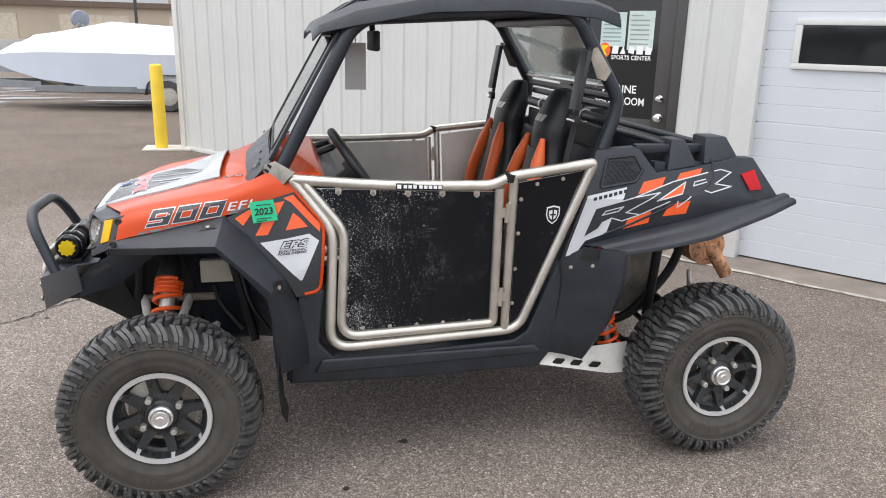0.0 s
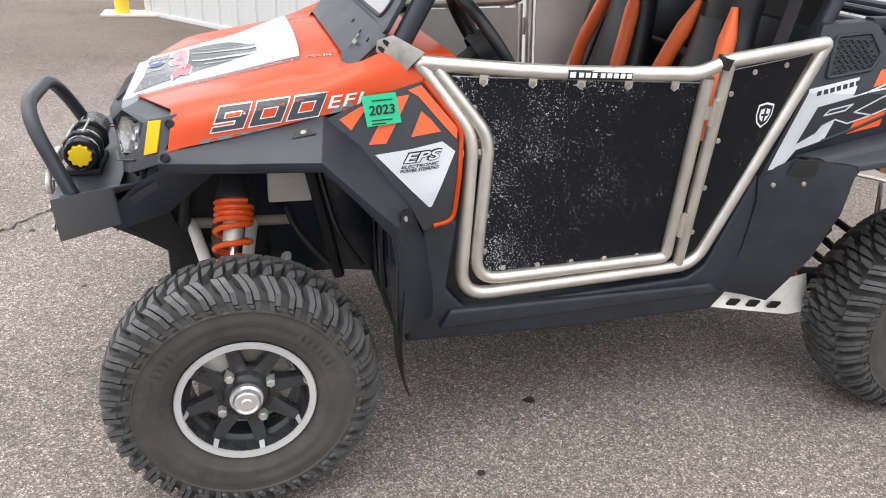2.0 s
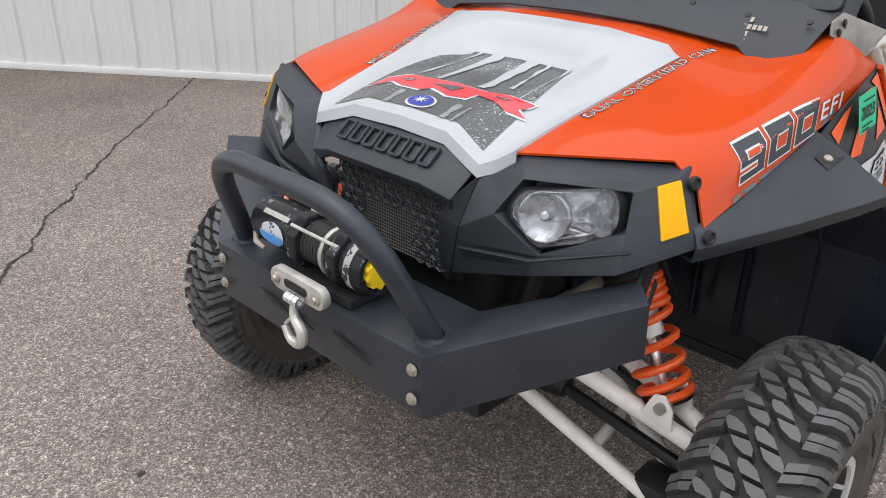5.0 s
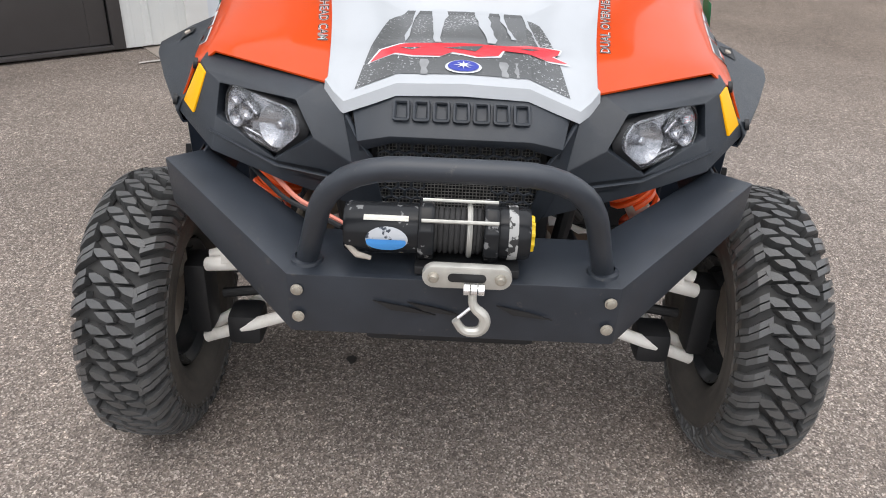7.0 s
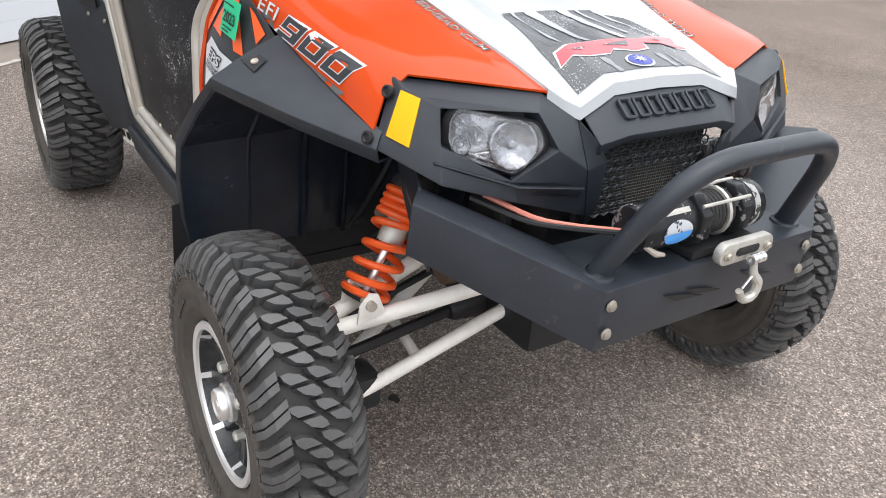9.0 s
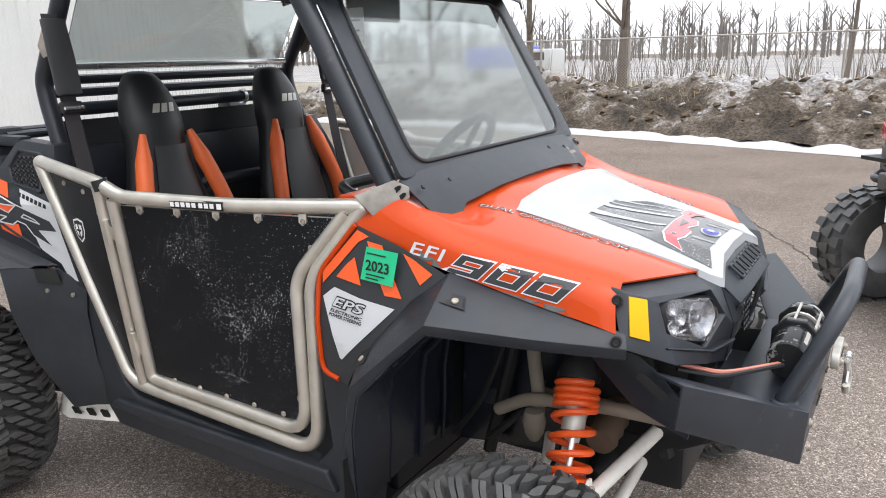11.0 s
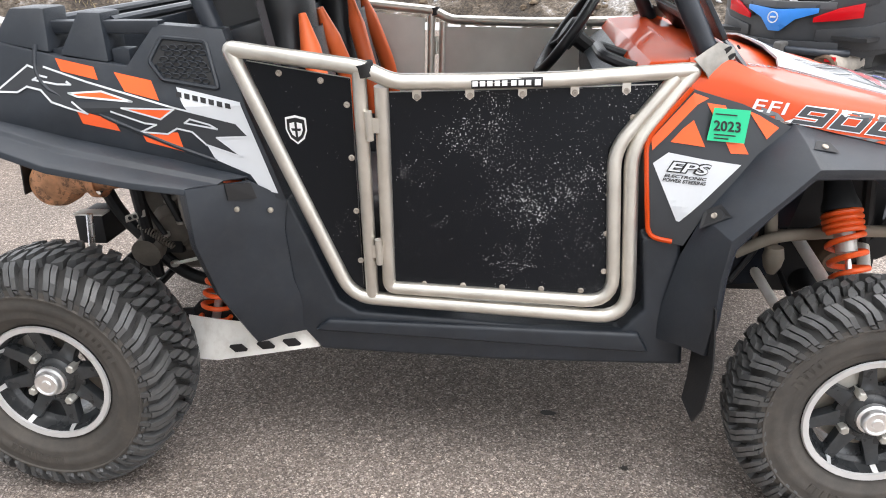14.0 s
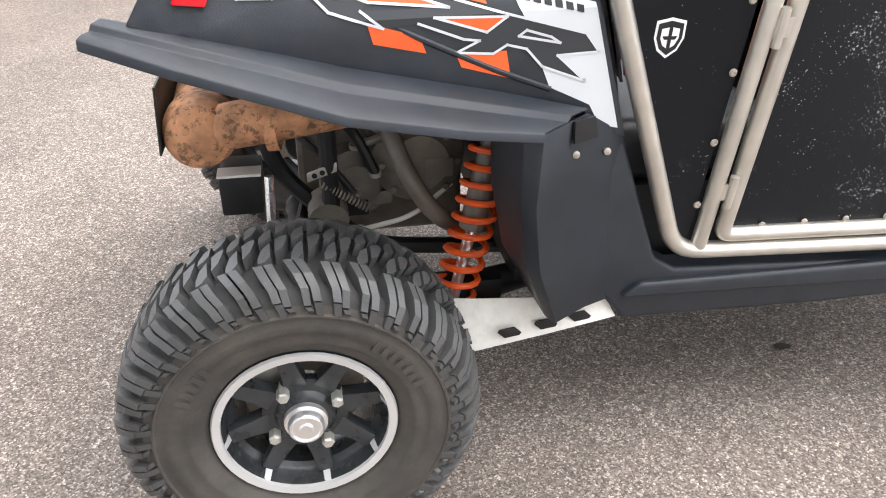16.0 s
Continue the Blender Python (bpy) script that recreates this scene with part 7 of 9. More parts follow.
part("floor", boxed((0.42, -0.56, 0.33), (1.50, 0.56, 0.36)), DARK, utv, "black plastic floor tub")
part("front_frame", boxed((-0.20, -0.19, 0.36), (0.42, 0.19, 0.80), 0.02), DARK, utv, "dark front bulkhead")
part("belly_plate", boxed((-0.16, -0.15, 0.36), (0.42, 0.15, 0.372), 0.003), DARK, utv)
part("firewall", boxed((0.42, -0.52, 0.36), (0.46, 0.52, 0.95), 0.01), DARK, utv)
part("seat_base", boxed((1.02, -0.52, 0.36), (1.50, 0.52, 0.62), 0.02), DARK, utv)
part("rear_bulkhead", boxed((1.56, -0.52, 0.40), (1.60, 0.52, 1.00), 0.01), DARK, utv)
part("bed_floor", boxed((1.60, -0.58, 0.95), (2.22, 0.58, 0.98), 0.008), DARK, utv, "black cargo bed")
part("tailgate", boxed((2.19, -0.62, 0.96), (2.24, 0.62, 1.13), 0.012), BLACK, utv)
part("bed_front", boxed((1.62, -0.56, 0.97), (1.66, 0.56, 1.17), 0.012), BLACK, utv)
for x in (1.865, 2.03):
    part("rack_bar", tubed([(x, -0.56, 1.205), (x, 0.56, 1.205)], 0.014, 10), STEELBLACK, utv)
dash = part("dashboard", bevel(prism(bmesh.new(), [(0.44, -0.50, 0.86), (0.44, -0.50, 1.10), (0.54, -0.50, 1.10), (0.66, -0.50, 1.02), (0.66, -0.50, 0.93)], (0, 1.0, 0)), 0.02), BLACK, utv, "black dashboard")
part("dash_top", bevel(prism(bmesh.new(), [(0.43, -0.52, 1.095), (0.43, -0.52, 1.112), (0.56, -0.52, 1.105), (0.585, -0.52, 1.07)], (0, 1.04, 0)), 0.01), ORANGE, dash, "orange dash cap")

# -- windscreen, cowl, cage, roof --
bm = bmesh.new()
sheet(bm, [[(0.300, -0.470, 1.052), (0.285, -0.42, 1.040), (0.300, -0.36, 1.080), (0.290, -0.20, 1.098), (0.285, 0, 1.104), (0.290, 0.20, 1.098), (0.300, 0.36, 1.080), (0.285, 0.42, 1.040), (0.300, 0.470, 1.052)],
           [(0.392, -0.505, 1.150), (0.388, -0.44, 1.160), (0.384, -0.36, 1.165), (0.380, -0.20, 1.170), (0.378, 0, 1.172), (0.380, 0.20, 1.170), (0.384, 0.36, 1.165), (0.388, 0.44, 1.160), (0.392, 0.505, 1.150)]])
cowl = part("cowl", bevel(thicken(bm, 0.006), 0.003, 20), BLACK, utv, "black cowl panel under the windscreen")
for s in (-1,):
    # plain bars where the maker's cut-out name stands
    bm = bmesh.new()
    for y, z, w, hgt in [(0.335 + 0.0105 * i, 1.112, 0.0075, 0.008) for i in range(7)] + [(0.366, 1.112 + 0.012 * i, 0.0065, 0.008) for i in (-2, -1, 1)]:
        q = [(0.296 + 0.085 * (z + dz - 1.06) / 0.10 - 0.0085, (y + dy) * s, z + dz) for dy, dz in ((-w / 2, -hgt / 2), (w / 2, -hgt / 2), (w / 2, hgt / 2), (-w / 2, hgt / 2))]
        bm.faces.new([bm.verts.new(p) for p in q])
    tagged(part("cowl_print", bm, GREYSTEEL, cowl, "", 0), kind="stuff")
# windscreen stands in the plane from (0.385, z 1.165) to (0.63, z 1.60)
def ws(y, t):
    return Vector((0.388 + 0.245 * t, y * (1 - 0.04 * t), 1.160 + 0.435 * t))


bm = bmesh.new()
outer = [ws(-0.505, -0.02), ws(0.505, -0.02), ws(0.505, 1.02), ws(-0.505, 1.02)]
inner = rounded([ws(-0.430, 0.035), ws(0.430, 0.035), ws(0.430, 0.96), ws(-0.430, 0.96)], 0.06, 6, True)
ov = rounded(outer, 0.02, 6, True)
a = [bm.verts.new(p) for p in ov]
c = [bm.verts.new(p) for p in inner]
for i in range(len(a)):
    bm.faces.new((a[i], a[(i + 1) % len(a)], c[(i + 1) % len(c)], c[i]))
screen = part("windscreen", bevel(thicken(bm, 0.012), 0.002, 40), BLACK, utv, "clear windscreen in a black frame")
bm = bmesh.new()
bm.faces.new([bm.verts.new(p + Vector((0.004, 0, 0))) for p in inner])
pane = part("pane", thicken(bm, 0.004), WINDOW, screen, "clear polycarbonate pane")
pane.visible_shadow = False
part("seal", tubed(inner, 0.006, 8, closed=True), INK, screen)
for i in range(9):
    y = -0.47 + 0.1175 * i
    p = Vector((0.352, y, 1.130 + (0.01 if abs(y) < 0.3 else 0)))
    part("cowl_screw", lathe(bmesh.new(), [(0.006, 0), (0.006, 0.004), (0, 0.005)], 8, Matrix.Translation(p) @ Vector((-0.8, 0, 0.6)).to_track_quat("Z", "Y").to_matrix().to_4x4()), INK, cowl)
cage = part("roll_cage", tubed(rounded([(0.415, -0.495, 1.10), (0.675, -0.500, 1.600), (0.74, -0.500, 1.645), (1.44, -0.520, 1.690), (1.500, -0.525, 1.650), (1.668, -0.530, 1.375), (1.660, -0.530, 1.310), (1.575, -0.545, 1.08), (1.55, -0.545, 0.80)], [0, 0.08, 0.06, 0.08, 0.08, 0.06, 0.06, 0.06, 0], 5), 0.0255, 14), STEELBLACK, utv, "black steel roll cage")
part("side_hoop", tubed(rounded([(0.415, 0.495, 1.10), (0.675, 0.500, 1.600), (0.74, 0.500, 1.645), (1.44, 0.520, 1.690), (1.500, 0.525, 1.650), (1.668, 0.530, 1.375), (1.660, 0.530, 1.310), (1.575, 0.545, 1.08), (1.55, 0.545, 0.80)], [0, 0.08, 0.06, 0.08, 0.08, 0.06, 0.06, 0.06, 0], 5), 0.0255, 14), STEELBLACK, cage)
for p, q, r in (((0.70, -0.50, 1.615), (0.70, 0.50, 1.615), 0.022), ((1.49, -0.52, 1.655), (1.49, 0.52, 1.655), 0.024), ((1.655, -0.53, 1.285), (1.655, 0.53, 1.285), 0.021), ((1.56, -0.54, 1.00), (1.56, 0.54, 1.00), 0.02)):
    part("cross_tube", tubed([p, q], r, 12), STEELBLACK, cage)
for y in (-0.47, 0.47):
    part("clamp_ring", lathe(bmesh.new(), [(0.024, -0.008), (0.027, -0.008), (0.027, 0.008), (0.024, 0.008)], 18, Matrix.Translation((1.655, y * 0.55, 1.285)) @ Matrix.Rotation(radians(90), 4, "X"), closed=True), SILVER, cage)
for z in (1.335, 1.375, 1.415):
    part("rear_slat", tubed([(1.690 - (z - 1.335) * 0.55, -0.50, z), (1.690 - (z - 1.335) * 0.55, 0.50, z)], 0.010 if z > 1.40 else 0.015, 8), STEELBLACK if z < 1.40 else SILVER, cage)
bm = bmesh.new()
sheet(bm, [[(1.665, -0.47, 1.40), (1.665, 0.47, 1.40)], [(1.520, -0.47, 1.63), (1.520, 0.47, 1.63)]])
rw = part("rear_window", thicken(bm, 0.004), WINDOW, utv, "clear rear window sheet")
rw.visible_shadow = False
part("rear_cover", thicken(sheet(bmesh.new(), [[(1.66, -0.50, 1.05), (1.66, 0.50, 1.05)], [(1.675, -0.50, 1.25), (1.675, 0.50, 1.25)]]), 0.01), DARK, utv)
roof_rows = []
for x, z, w in ((0.545, 1.590, 0.46), (0.57, 1.625, 0.50), (0.70, 1.690, 0.55), (0.95, 1.738, 0.57), (1.25, 1.752, 0.57), (1.55, 1.735, 0.56), (1.66, 1.705, 0.53)):
    drop = min(0.075, 0.03 + (x - 0.54) * 0.3)
    roof_rows.append([(x, -w, z - drop), (x, -w * 0.96, z - drop * 0.35), (x, -w * 0.80, z), (x, -w * 0.42, z + 0.006), (x, 0, z - 0.002), (x, w * 0.42, z + 0.006), (x, w * 0.80, z), (x, w * 0.96, z - drop * 0.35), (x, w, z - drop)])
roof_ob = part("roof", bevel(thicken(sheet(bmesh.new(), roof_rows), 0.006), 0.004, 30), BLACK, utv, "moulded black plastic roof", 40)
for y in (-0.25, 0.25):
    bm = bmesh.new()
    sheet(bm, [[(0.60, y - 0.10, 1.640), (0.60, y + 0.10, 1.640)], [(0.72, y - 0.12, 1.715), (0.72, y + 0.12, 1.715)], [(1.5, y - 0.12, 1.757), (1.5, y + 0.12, 1.757)]])
    part("roof_rib", bevel(thicken(bm, 0.008), 0.003), BLACK, roof_ob)
mir = part("mirror", bevel(boxed((0.80, -0.12, 1.52), (0.825, 0.12, 1.60)), 0.008), BLACK, utv, "wide rear-view mirror")
part("mirror_glass", boxed((0.8255, -0.115, 1.525), (0.8275, 0.115, 1.595)), paint("mirror_glass", (0.8, 0.8, 0.8), 0.03, metal=1.0, rvary=0.01), mir)
part("mirror_arm", tubed([(0.81, 0, 1.60), (0.80, 0, 1.68)], 0.012, 8), DARK, mir)
TX, TY, TZ = 0.757, 0.19, 1.349
tag = part("price_tag", boxed((TX - 0.046, TY - 0.001, TZ), (TX + 0.046, TY + 0.001, TZ + 0.20)), PAPER, utv, "white hanging price tag")
part("string", tubed([(TX, TY, TZ + 0.195), (TX + 0.01, TY, TZ + 0.36)], 0.002, 5), DARK, tag)
part("price", place_flat(fit_width(letters("$10999", 0.02, 0, 0.0006), 0.058, 0.017), (TX + 0.026, TY + 0.002, TZ + 0.060), (-1, 0, 0), (0, 0, 1)), INK, tag, "", 0)
for z, w, mat in ((0.048, 0.016, CHARCOAL), (0.036, 0.050, CHARCOAL), (0.110, 0.066, CHARCOAL), (0.124, 0.060, CHARCOAL), (0.138, 0.066, CHARCOAL), (0.165, 0.070, BLUEDECAL)):
    part("print", boxed((TX - 0.024 if z < 0.04 else TX - w / 2, TY + 0.001, TZ + z), ((TX - 0.024 if z < 0.04 else TX - w / 2) + w, TY + 0.0018, TZ + z + 0.005)), mat, tag)
part("stripe", boxed((TX - 0.034, TY + 0.001, TZ + 0.020), (TX + 0.030, TY + 0.0018, TZ + 0.026)), YELLOWKNOB, tag)

# -- seats, belts, steering wheel --
for s in (-1, 1):
    cy = 0.29 * s
    secs = ((0.66, 1.385, 0.180, 0.10), (0.80, 1.405, 0.178, 0.09), (0.95, 1.430, 0.160, 0.075), (1.08, 1.452, 0.124, 0.068), (1.165, 1.464, 0.106, 0.068), (1.25, 1.475, 0.108, 0.07), (1.335, 1.497, 0.085, 0.055), (1.385, 1.512, 0.052, 0.035), (1.395, 1.518, 0.02, 0.015))
    secs = [np.array((z, x + 0.028, w, t)) for z, x, w, t in spline(secs, 3)]
    rows = [[(x + t * math.cos(a), cy + w * math.sin(a), z) for a in [2 * math.pi * j / 20 for j in range(21)]] for z, x, w, t in secs]
    bm = sheet(bmesh.new(), rows)
    bmesh.ops.remove_doubles(bm, verts=bm.verts[:], dist=0.0005)
    seat = part("seat", bm, LEATHER, utv, "black and orange bucket seat with raised bolsters", 60)
    for q in (-1, 1):
        pts = spline([(1.350, cy + q * 0.168, 0.84), (1.362, cy + q * 0.160, 0.94), (1.390, cy + q * 0.138, 1.04), (1.414, cy + q * 0.114, 1.12), (1.436, cy + q * 0.090, 1.205)], 4)
        part("bolster", tubed(pts, [0.027 if k < 13 else 0.027 - 0.0042 * (k - 12) for k in range(len(pts))], 12), LEATHERO, seat, "orange vinyl bolster")
    rows = [[(x - t * math.sqrt(1 - (0.55 * k) ** 2) - 0.006, cy + w * 0.55 * k, z) for k in (-1, -0.75, -0.5, -0.25, 0, 0.25, 0.5, 0.75, 1)] for z, x, w, t in secs[3:13]]
    part("insert", thicken(sheet(bmesh.new(), rows), 0.006), LEATHERG, seat, "charcoal vinyl insert", 60)
    for i in range(3):
        bm = bmesh.new()
        y0 = -0.044 + 0.030 * i
        rows = []
        for z in (1.268, 1.277, 1.286, 1.295):
            t2 = (z - 1.25) / 0.085
            xs, wd, th = 1.503 + 0.022 * t2, 0.108 - 0.023 * t2, 0.07 - 0.015 * t2
            sl = (z - 1.268) * 0.5
            rows.append([(xs - th * math.sqrt(max(0.05, 1 - ((y0 + k - sl) / wd) ** 2)) - 0.003, cy + y0 + k - sl, z) for k in (0, 0.008, 0.016, 0.023)])
        part("stitch_mark", thicken(sheet(bm, rows), 0.001), CASTGREY, seat, "pale embroidered strokes" if i == 0 else "", 0)
    bm = bevel(boxed((1.02, cy - 0.235, 0.62), (1.42, cy + 0.235, 0.76)), 0.05, 28, 4)
    part("cushion", bm, LEATHER, seat)
    # belt: upper strap with pad, buckle, lower strap
    by = 0.57 * s
    strap = [[(x, by - w, z), (x, by + w, z)] for x, z, w in ((1.530, 1.56, 0.024), (1.508, 1.42, 0.024), (1.490, 1.29, 0.024), (1.458, 1.11, 0.025), (1.405, 0.88, 0.025))]
    belt = part("seat_belt", thicken(sheet(bmesh.new(), strap), 0.003), WEBBING, utv, "dark webbing seat belt with pad and buckle")
    part("pad", bevel(thicken(sheet(bmesh.new(), [[(x - 0.006, by - w, z), (x - 0.006, by + w, z)] for x, z, w in ((1.530, 1.545, 0.034), (1.512, 1.44, 0.037), (1.496, 1.335, 0.036))]), 0.018), 0.004), LEATHERG, belt, "charcoal shoulder pad")
    part("buckle", bevel(boxed((1.474, by - 0.030, 1.285), (1.496, by + 0.030, 1.318)), 0.005), DARK, belt)
    part("buckle_bar", tubed([(1.470, by - 0.029, 1.300), (1.470, by + 0.029, 1.300)], 0.005, 8), SILVER, belt)
    ring = [(1.525, 0.556 * s, 1.545), (1.560, 0.556 * s, 1.560), (1.620, 0.556 * s, 1.475), (1.600, 0.556 * s, 1.440), (1.565, 0.556 * s, 1.450)]
    part("anchor_plate", bevel(prism(bmesh.new(), ring, (0, 0.006 * s, 0)), 0.002), GREYSTEEL, belt, "drilled steel anchor plate")
sw = Matrix.Translation((0.715, -0.30, 1.085)) @ Vector((0.78, 0, 0.55)).to_track_quat("Z", "Y").to_matrix().to_4x4()
wheel_ob = part("steering_wheel", tubed([sw @ Vector((0.168 * math.cos(a * 0.1745), 0.168 * math.sin(a * 0.1745), 0)) for a in range(36)], 0.0165, 12, closed=True), LEATHER, utv, "black padded steering wheel")
part("hub", lathe(bmesh.new(), [(0.05, -0.04), (0.055, 0), (0.045, 0.012), (0, 0.016)], 20, sw), DARK, wheel_ob)
for a in (90, 210, 330):
    part("spoke", tubed([sw @ Vector((0.04 * math.cos(radians(a)), 0.04 * math.sin(radians(a)), -0.01)), sw @ Vector((0.16 * math.cos(radians(a)), 0.16 * math.sin(radians(a)), 0))], 0.011, 8), DARK, wheel_ob)
part("column", tubed([sw @ Vector((0, 0, -0.02)), (0.50, -0.30, 0.92)], 0.028, 10), DARK, wheel_ob)
part("grab_bar", tubed(rounded([(0.52, 0.18, 1.05), (0.66, 0.18, 1.10), (0.66, 0.40, 1.10), (0.52, 0.40, 1.05)], 0.05, 5), 0.015, 10), LEATHER, utv, "black passenger grab bar")
part("gear_lever", tubed([(0.90, 0.0, 0.62), (0.86, 0.0, 0.92)], [0.012, 0.010], 8), DARK, utv)


# -- wheels --
def tyre_bm(width, R):
    h = width / 2
    prof = [(0.164, -h * 0.60), (0.170, -h * 0.78), (0.184, -h * 0.87), (0.196, -h * 0.935), (0.198, -h * 0.955), (0.205, -h * 0.97), (0.212, -h * 0.965), (0.224, -h * 0.985), (0.226, -h * 0.996), (0.243, -h * 1.0), (0.245, -h * 0.992), (0.257, -h * 0.998), (0.2595, -h * 1.025), (0.2625, -h * 1.025), (0.2645, -h * 0.985), (R - 0.060, -h * 0.955), (R - 0.044, -h * 0.87), (R - 0.033, -h * 0.68), (R - 0.027, -h * 0.35), (R - 0.025, 0)]
    prof = prof + [(r, -x) for r, x in prof[-2::-1]]
    bm = lathe(bmesh.new(), prof, 72, Matrix.Rotation(radians(-90), 4, "X"))
    # worn raised marks on the outer sidewall, too faint to read
    for start, count in ((0.4, 7), (2.3, 5), (4.1, 8)):
        for i in range(count):
            a = start + 0.085 * i
            prism(bm, [Vector((r * math.cos(t), -h * 0.985 - 0.0005, r * math.sin(t))) for r, t in ((0.214, a), (0.2145, a + 0.052), (0.2375, a + 0.050), (0.237, a + 0.004))], (0, -0.0022, 0))
    # carcass under the tread takes the second material, with groove shade painted in
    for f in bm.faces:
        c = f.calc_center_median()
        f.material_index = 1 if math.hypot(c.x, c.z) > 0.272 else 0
    return bm


def lug(bm, ring, r0, r1, shrink=0.84, drop=None):
    """A tread block: ring of (angle, across) on the tyre, from radius r0 up to r1."""
    ca = sum(a for a, _ in ring) / len(ring)
    ch = sum(h for _, h in ring) / len(ring)
    lo, hi = [], []
    for k, (a, h) in enumerate(ring):
        q = r1 - (drop[k] if drop else 0)
        b0 = r0 - (drop[k] if drop else 0)
        lo.append(bm.verts.new((b0 * math.cos(a), h, b0 * math.sin(a))))
        a2, h2 = ca + (a - ca) * shrink, ch + (h - ch) * shrink
        hi.append(bm.verts.new((q * math.cos(a2), h2, q * math.sin(a2))))
    n = len(ring)
    bm.faces.new(hi)
    for i in range(n):
        bm.faces.new((lo[i], lo[(i + 1) % n], hi[(i + 1) % n], hi[i]))


def strip(bm, a, w, path, depth):
    """A lug that runs over the shoulder: path of (radius, across, slew), flat-topped, with chamfered flanks."""
    rings = []
    for r, y, sl in path:
        c = a + sl
        e = w * 0.86
        rb = r - depth
        yb = y - math.copysign(depth * (0.2 if abs(y) < abs(path[-1][1]) * 0.9 else 0.9), y)
        rings.append([bm.verts.new((rr * math.cos(t), yy, rr * math.sin(t))) for t, rr, yy in ((c - w, rb, yb), (c - e, r, y), (c + e, r, y), (c + w, rb, yb))])
    for p, q in zip(rings, rings[1:]):
        for k in range(3):
            bm.faces.new((p[k], p[k + 1], q[k + 1], q[k]))
    bm.faces.new(rings[0])
    bm.faces.new(rings[-1][::-1])


def tread_bm(width, R):
    bm = bmesh.new()
    N = 38
    jig = random.Random(5)
    st = 2 * math.pi / N
    h = width / 2
    for i in range(N):
        a = i * st
        for q in (-1, 1):
            # centre: a slanted pair of blocks parted by a thin sipe
            mid = (-0.19 if q < 0 else 0.28) * h
            e = 0.195 * h
            for f in (-1, 1):
                pts = [(0.025, -0.95), (0.05, 0.98), (0.33, 0.95), (0.47, 0.25), (0.46, -0.62), (0.24, -1.0)]
                lug(bm, [(a + f * (u + jig.uniform(-0.012, 0.012)) * st, mid - f * (0.50 * h * u - v * e)) for u, v in pts], R - 0.030, R, 0.845, [0.006 * min(1.0, abs(mid - f * (0.50 * h * u - v * e)) / (0.5 * h)) for u, v in pts])
            long_lug = i % 2 == (0 if q > 0 else 1)
            # shoulder lugs: a wide lug parted by a thin slit, its lower end stepped and cut across
            o3 = a + (0.10 * st if q > 0 else -0.10 * st)
            for k in (-1, 1):
                far = (k > 0) == (i % 2 == 0)
                top = [(R - 0.005, q * h * (0.50 if long_lug else 0.57), q * (-0.52 if long_lug else -0.40) * st), (R - 0.013, q * h * 0.76, q * -0.24 * st), (R - 0.029, q * h * 0.925, -0.02 * q * st)]
                cut = 0.046 if far else 0.055
                low = 0.080 if far else 0.071
                w = (0.160 if far else 0.148) * st
                at = o3 + k * 0.166 * st + jig.uniform(-0.012, 0.012) * st
                strip(bm, at, w, top + [(R - cut, q * (h * 1.005 + 0.002), 0.08 * q * st)], 0.021)
                tip = [(R - cut - 0.0035, q * (h * 1.008 + (0.0005 if far else 0.002)), 0.10 * q * st), (R - low + 0.006, q * (h * 1.012 + (0.001 if far else 0.003)), 0.22 * q * st), (R - low, q * (h * 0.99), 0.26 * q * st)]
                strip(bm, at, w * (0.98 if far else 0.86), tip, 0.016)
    return bm


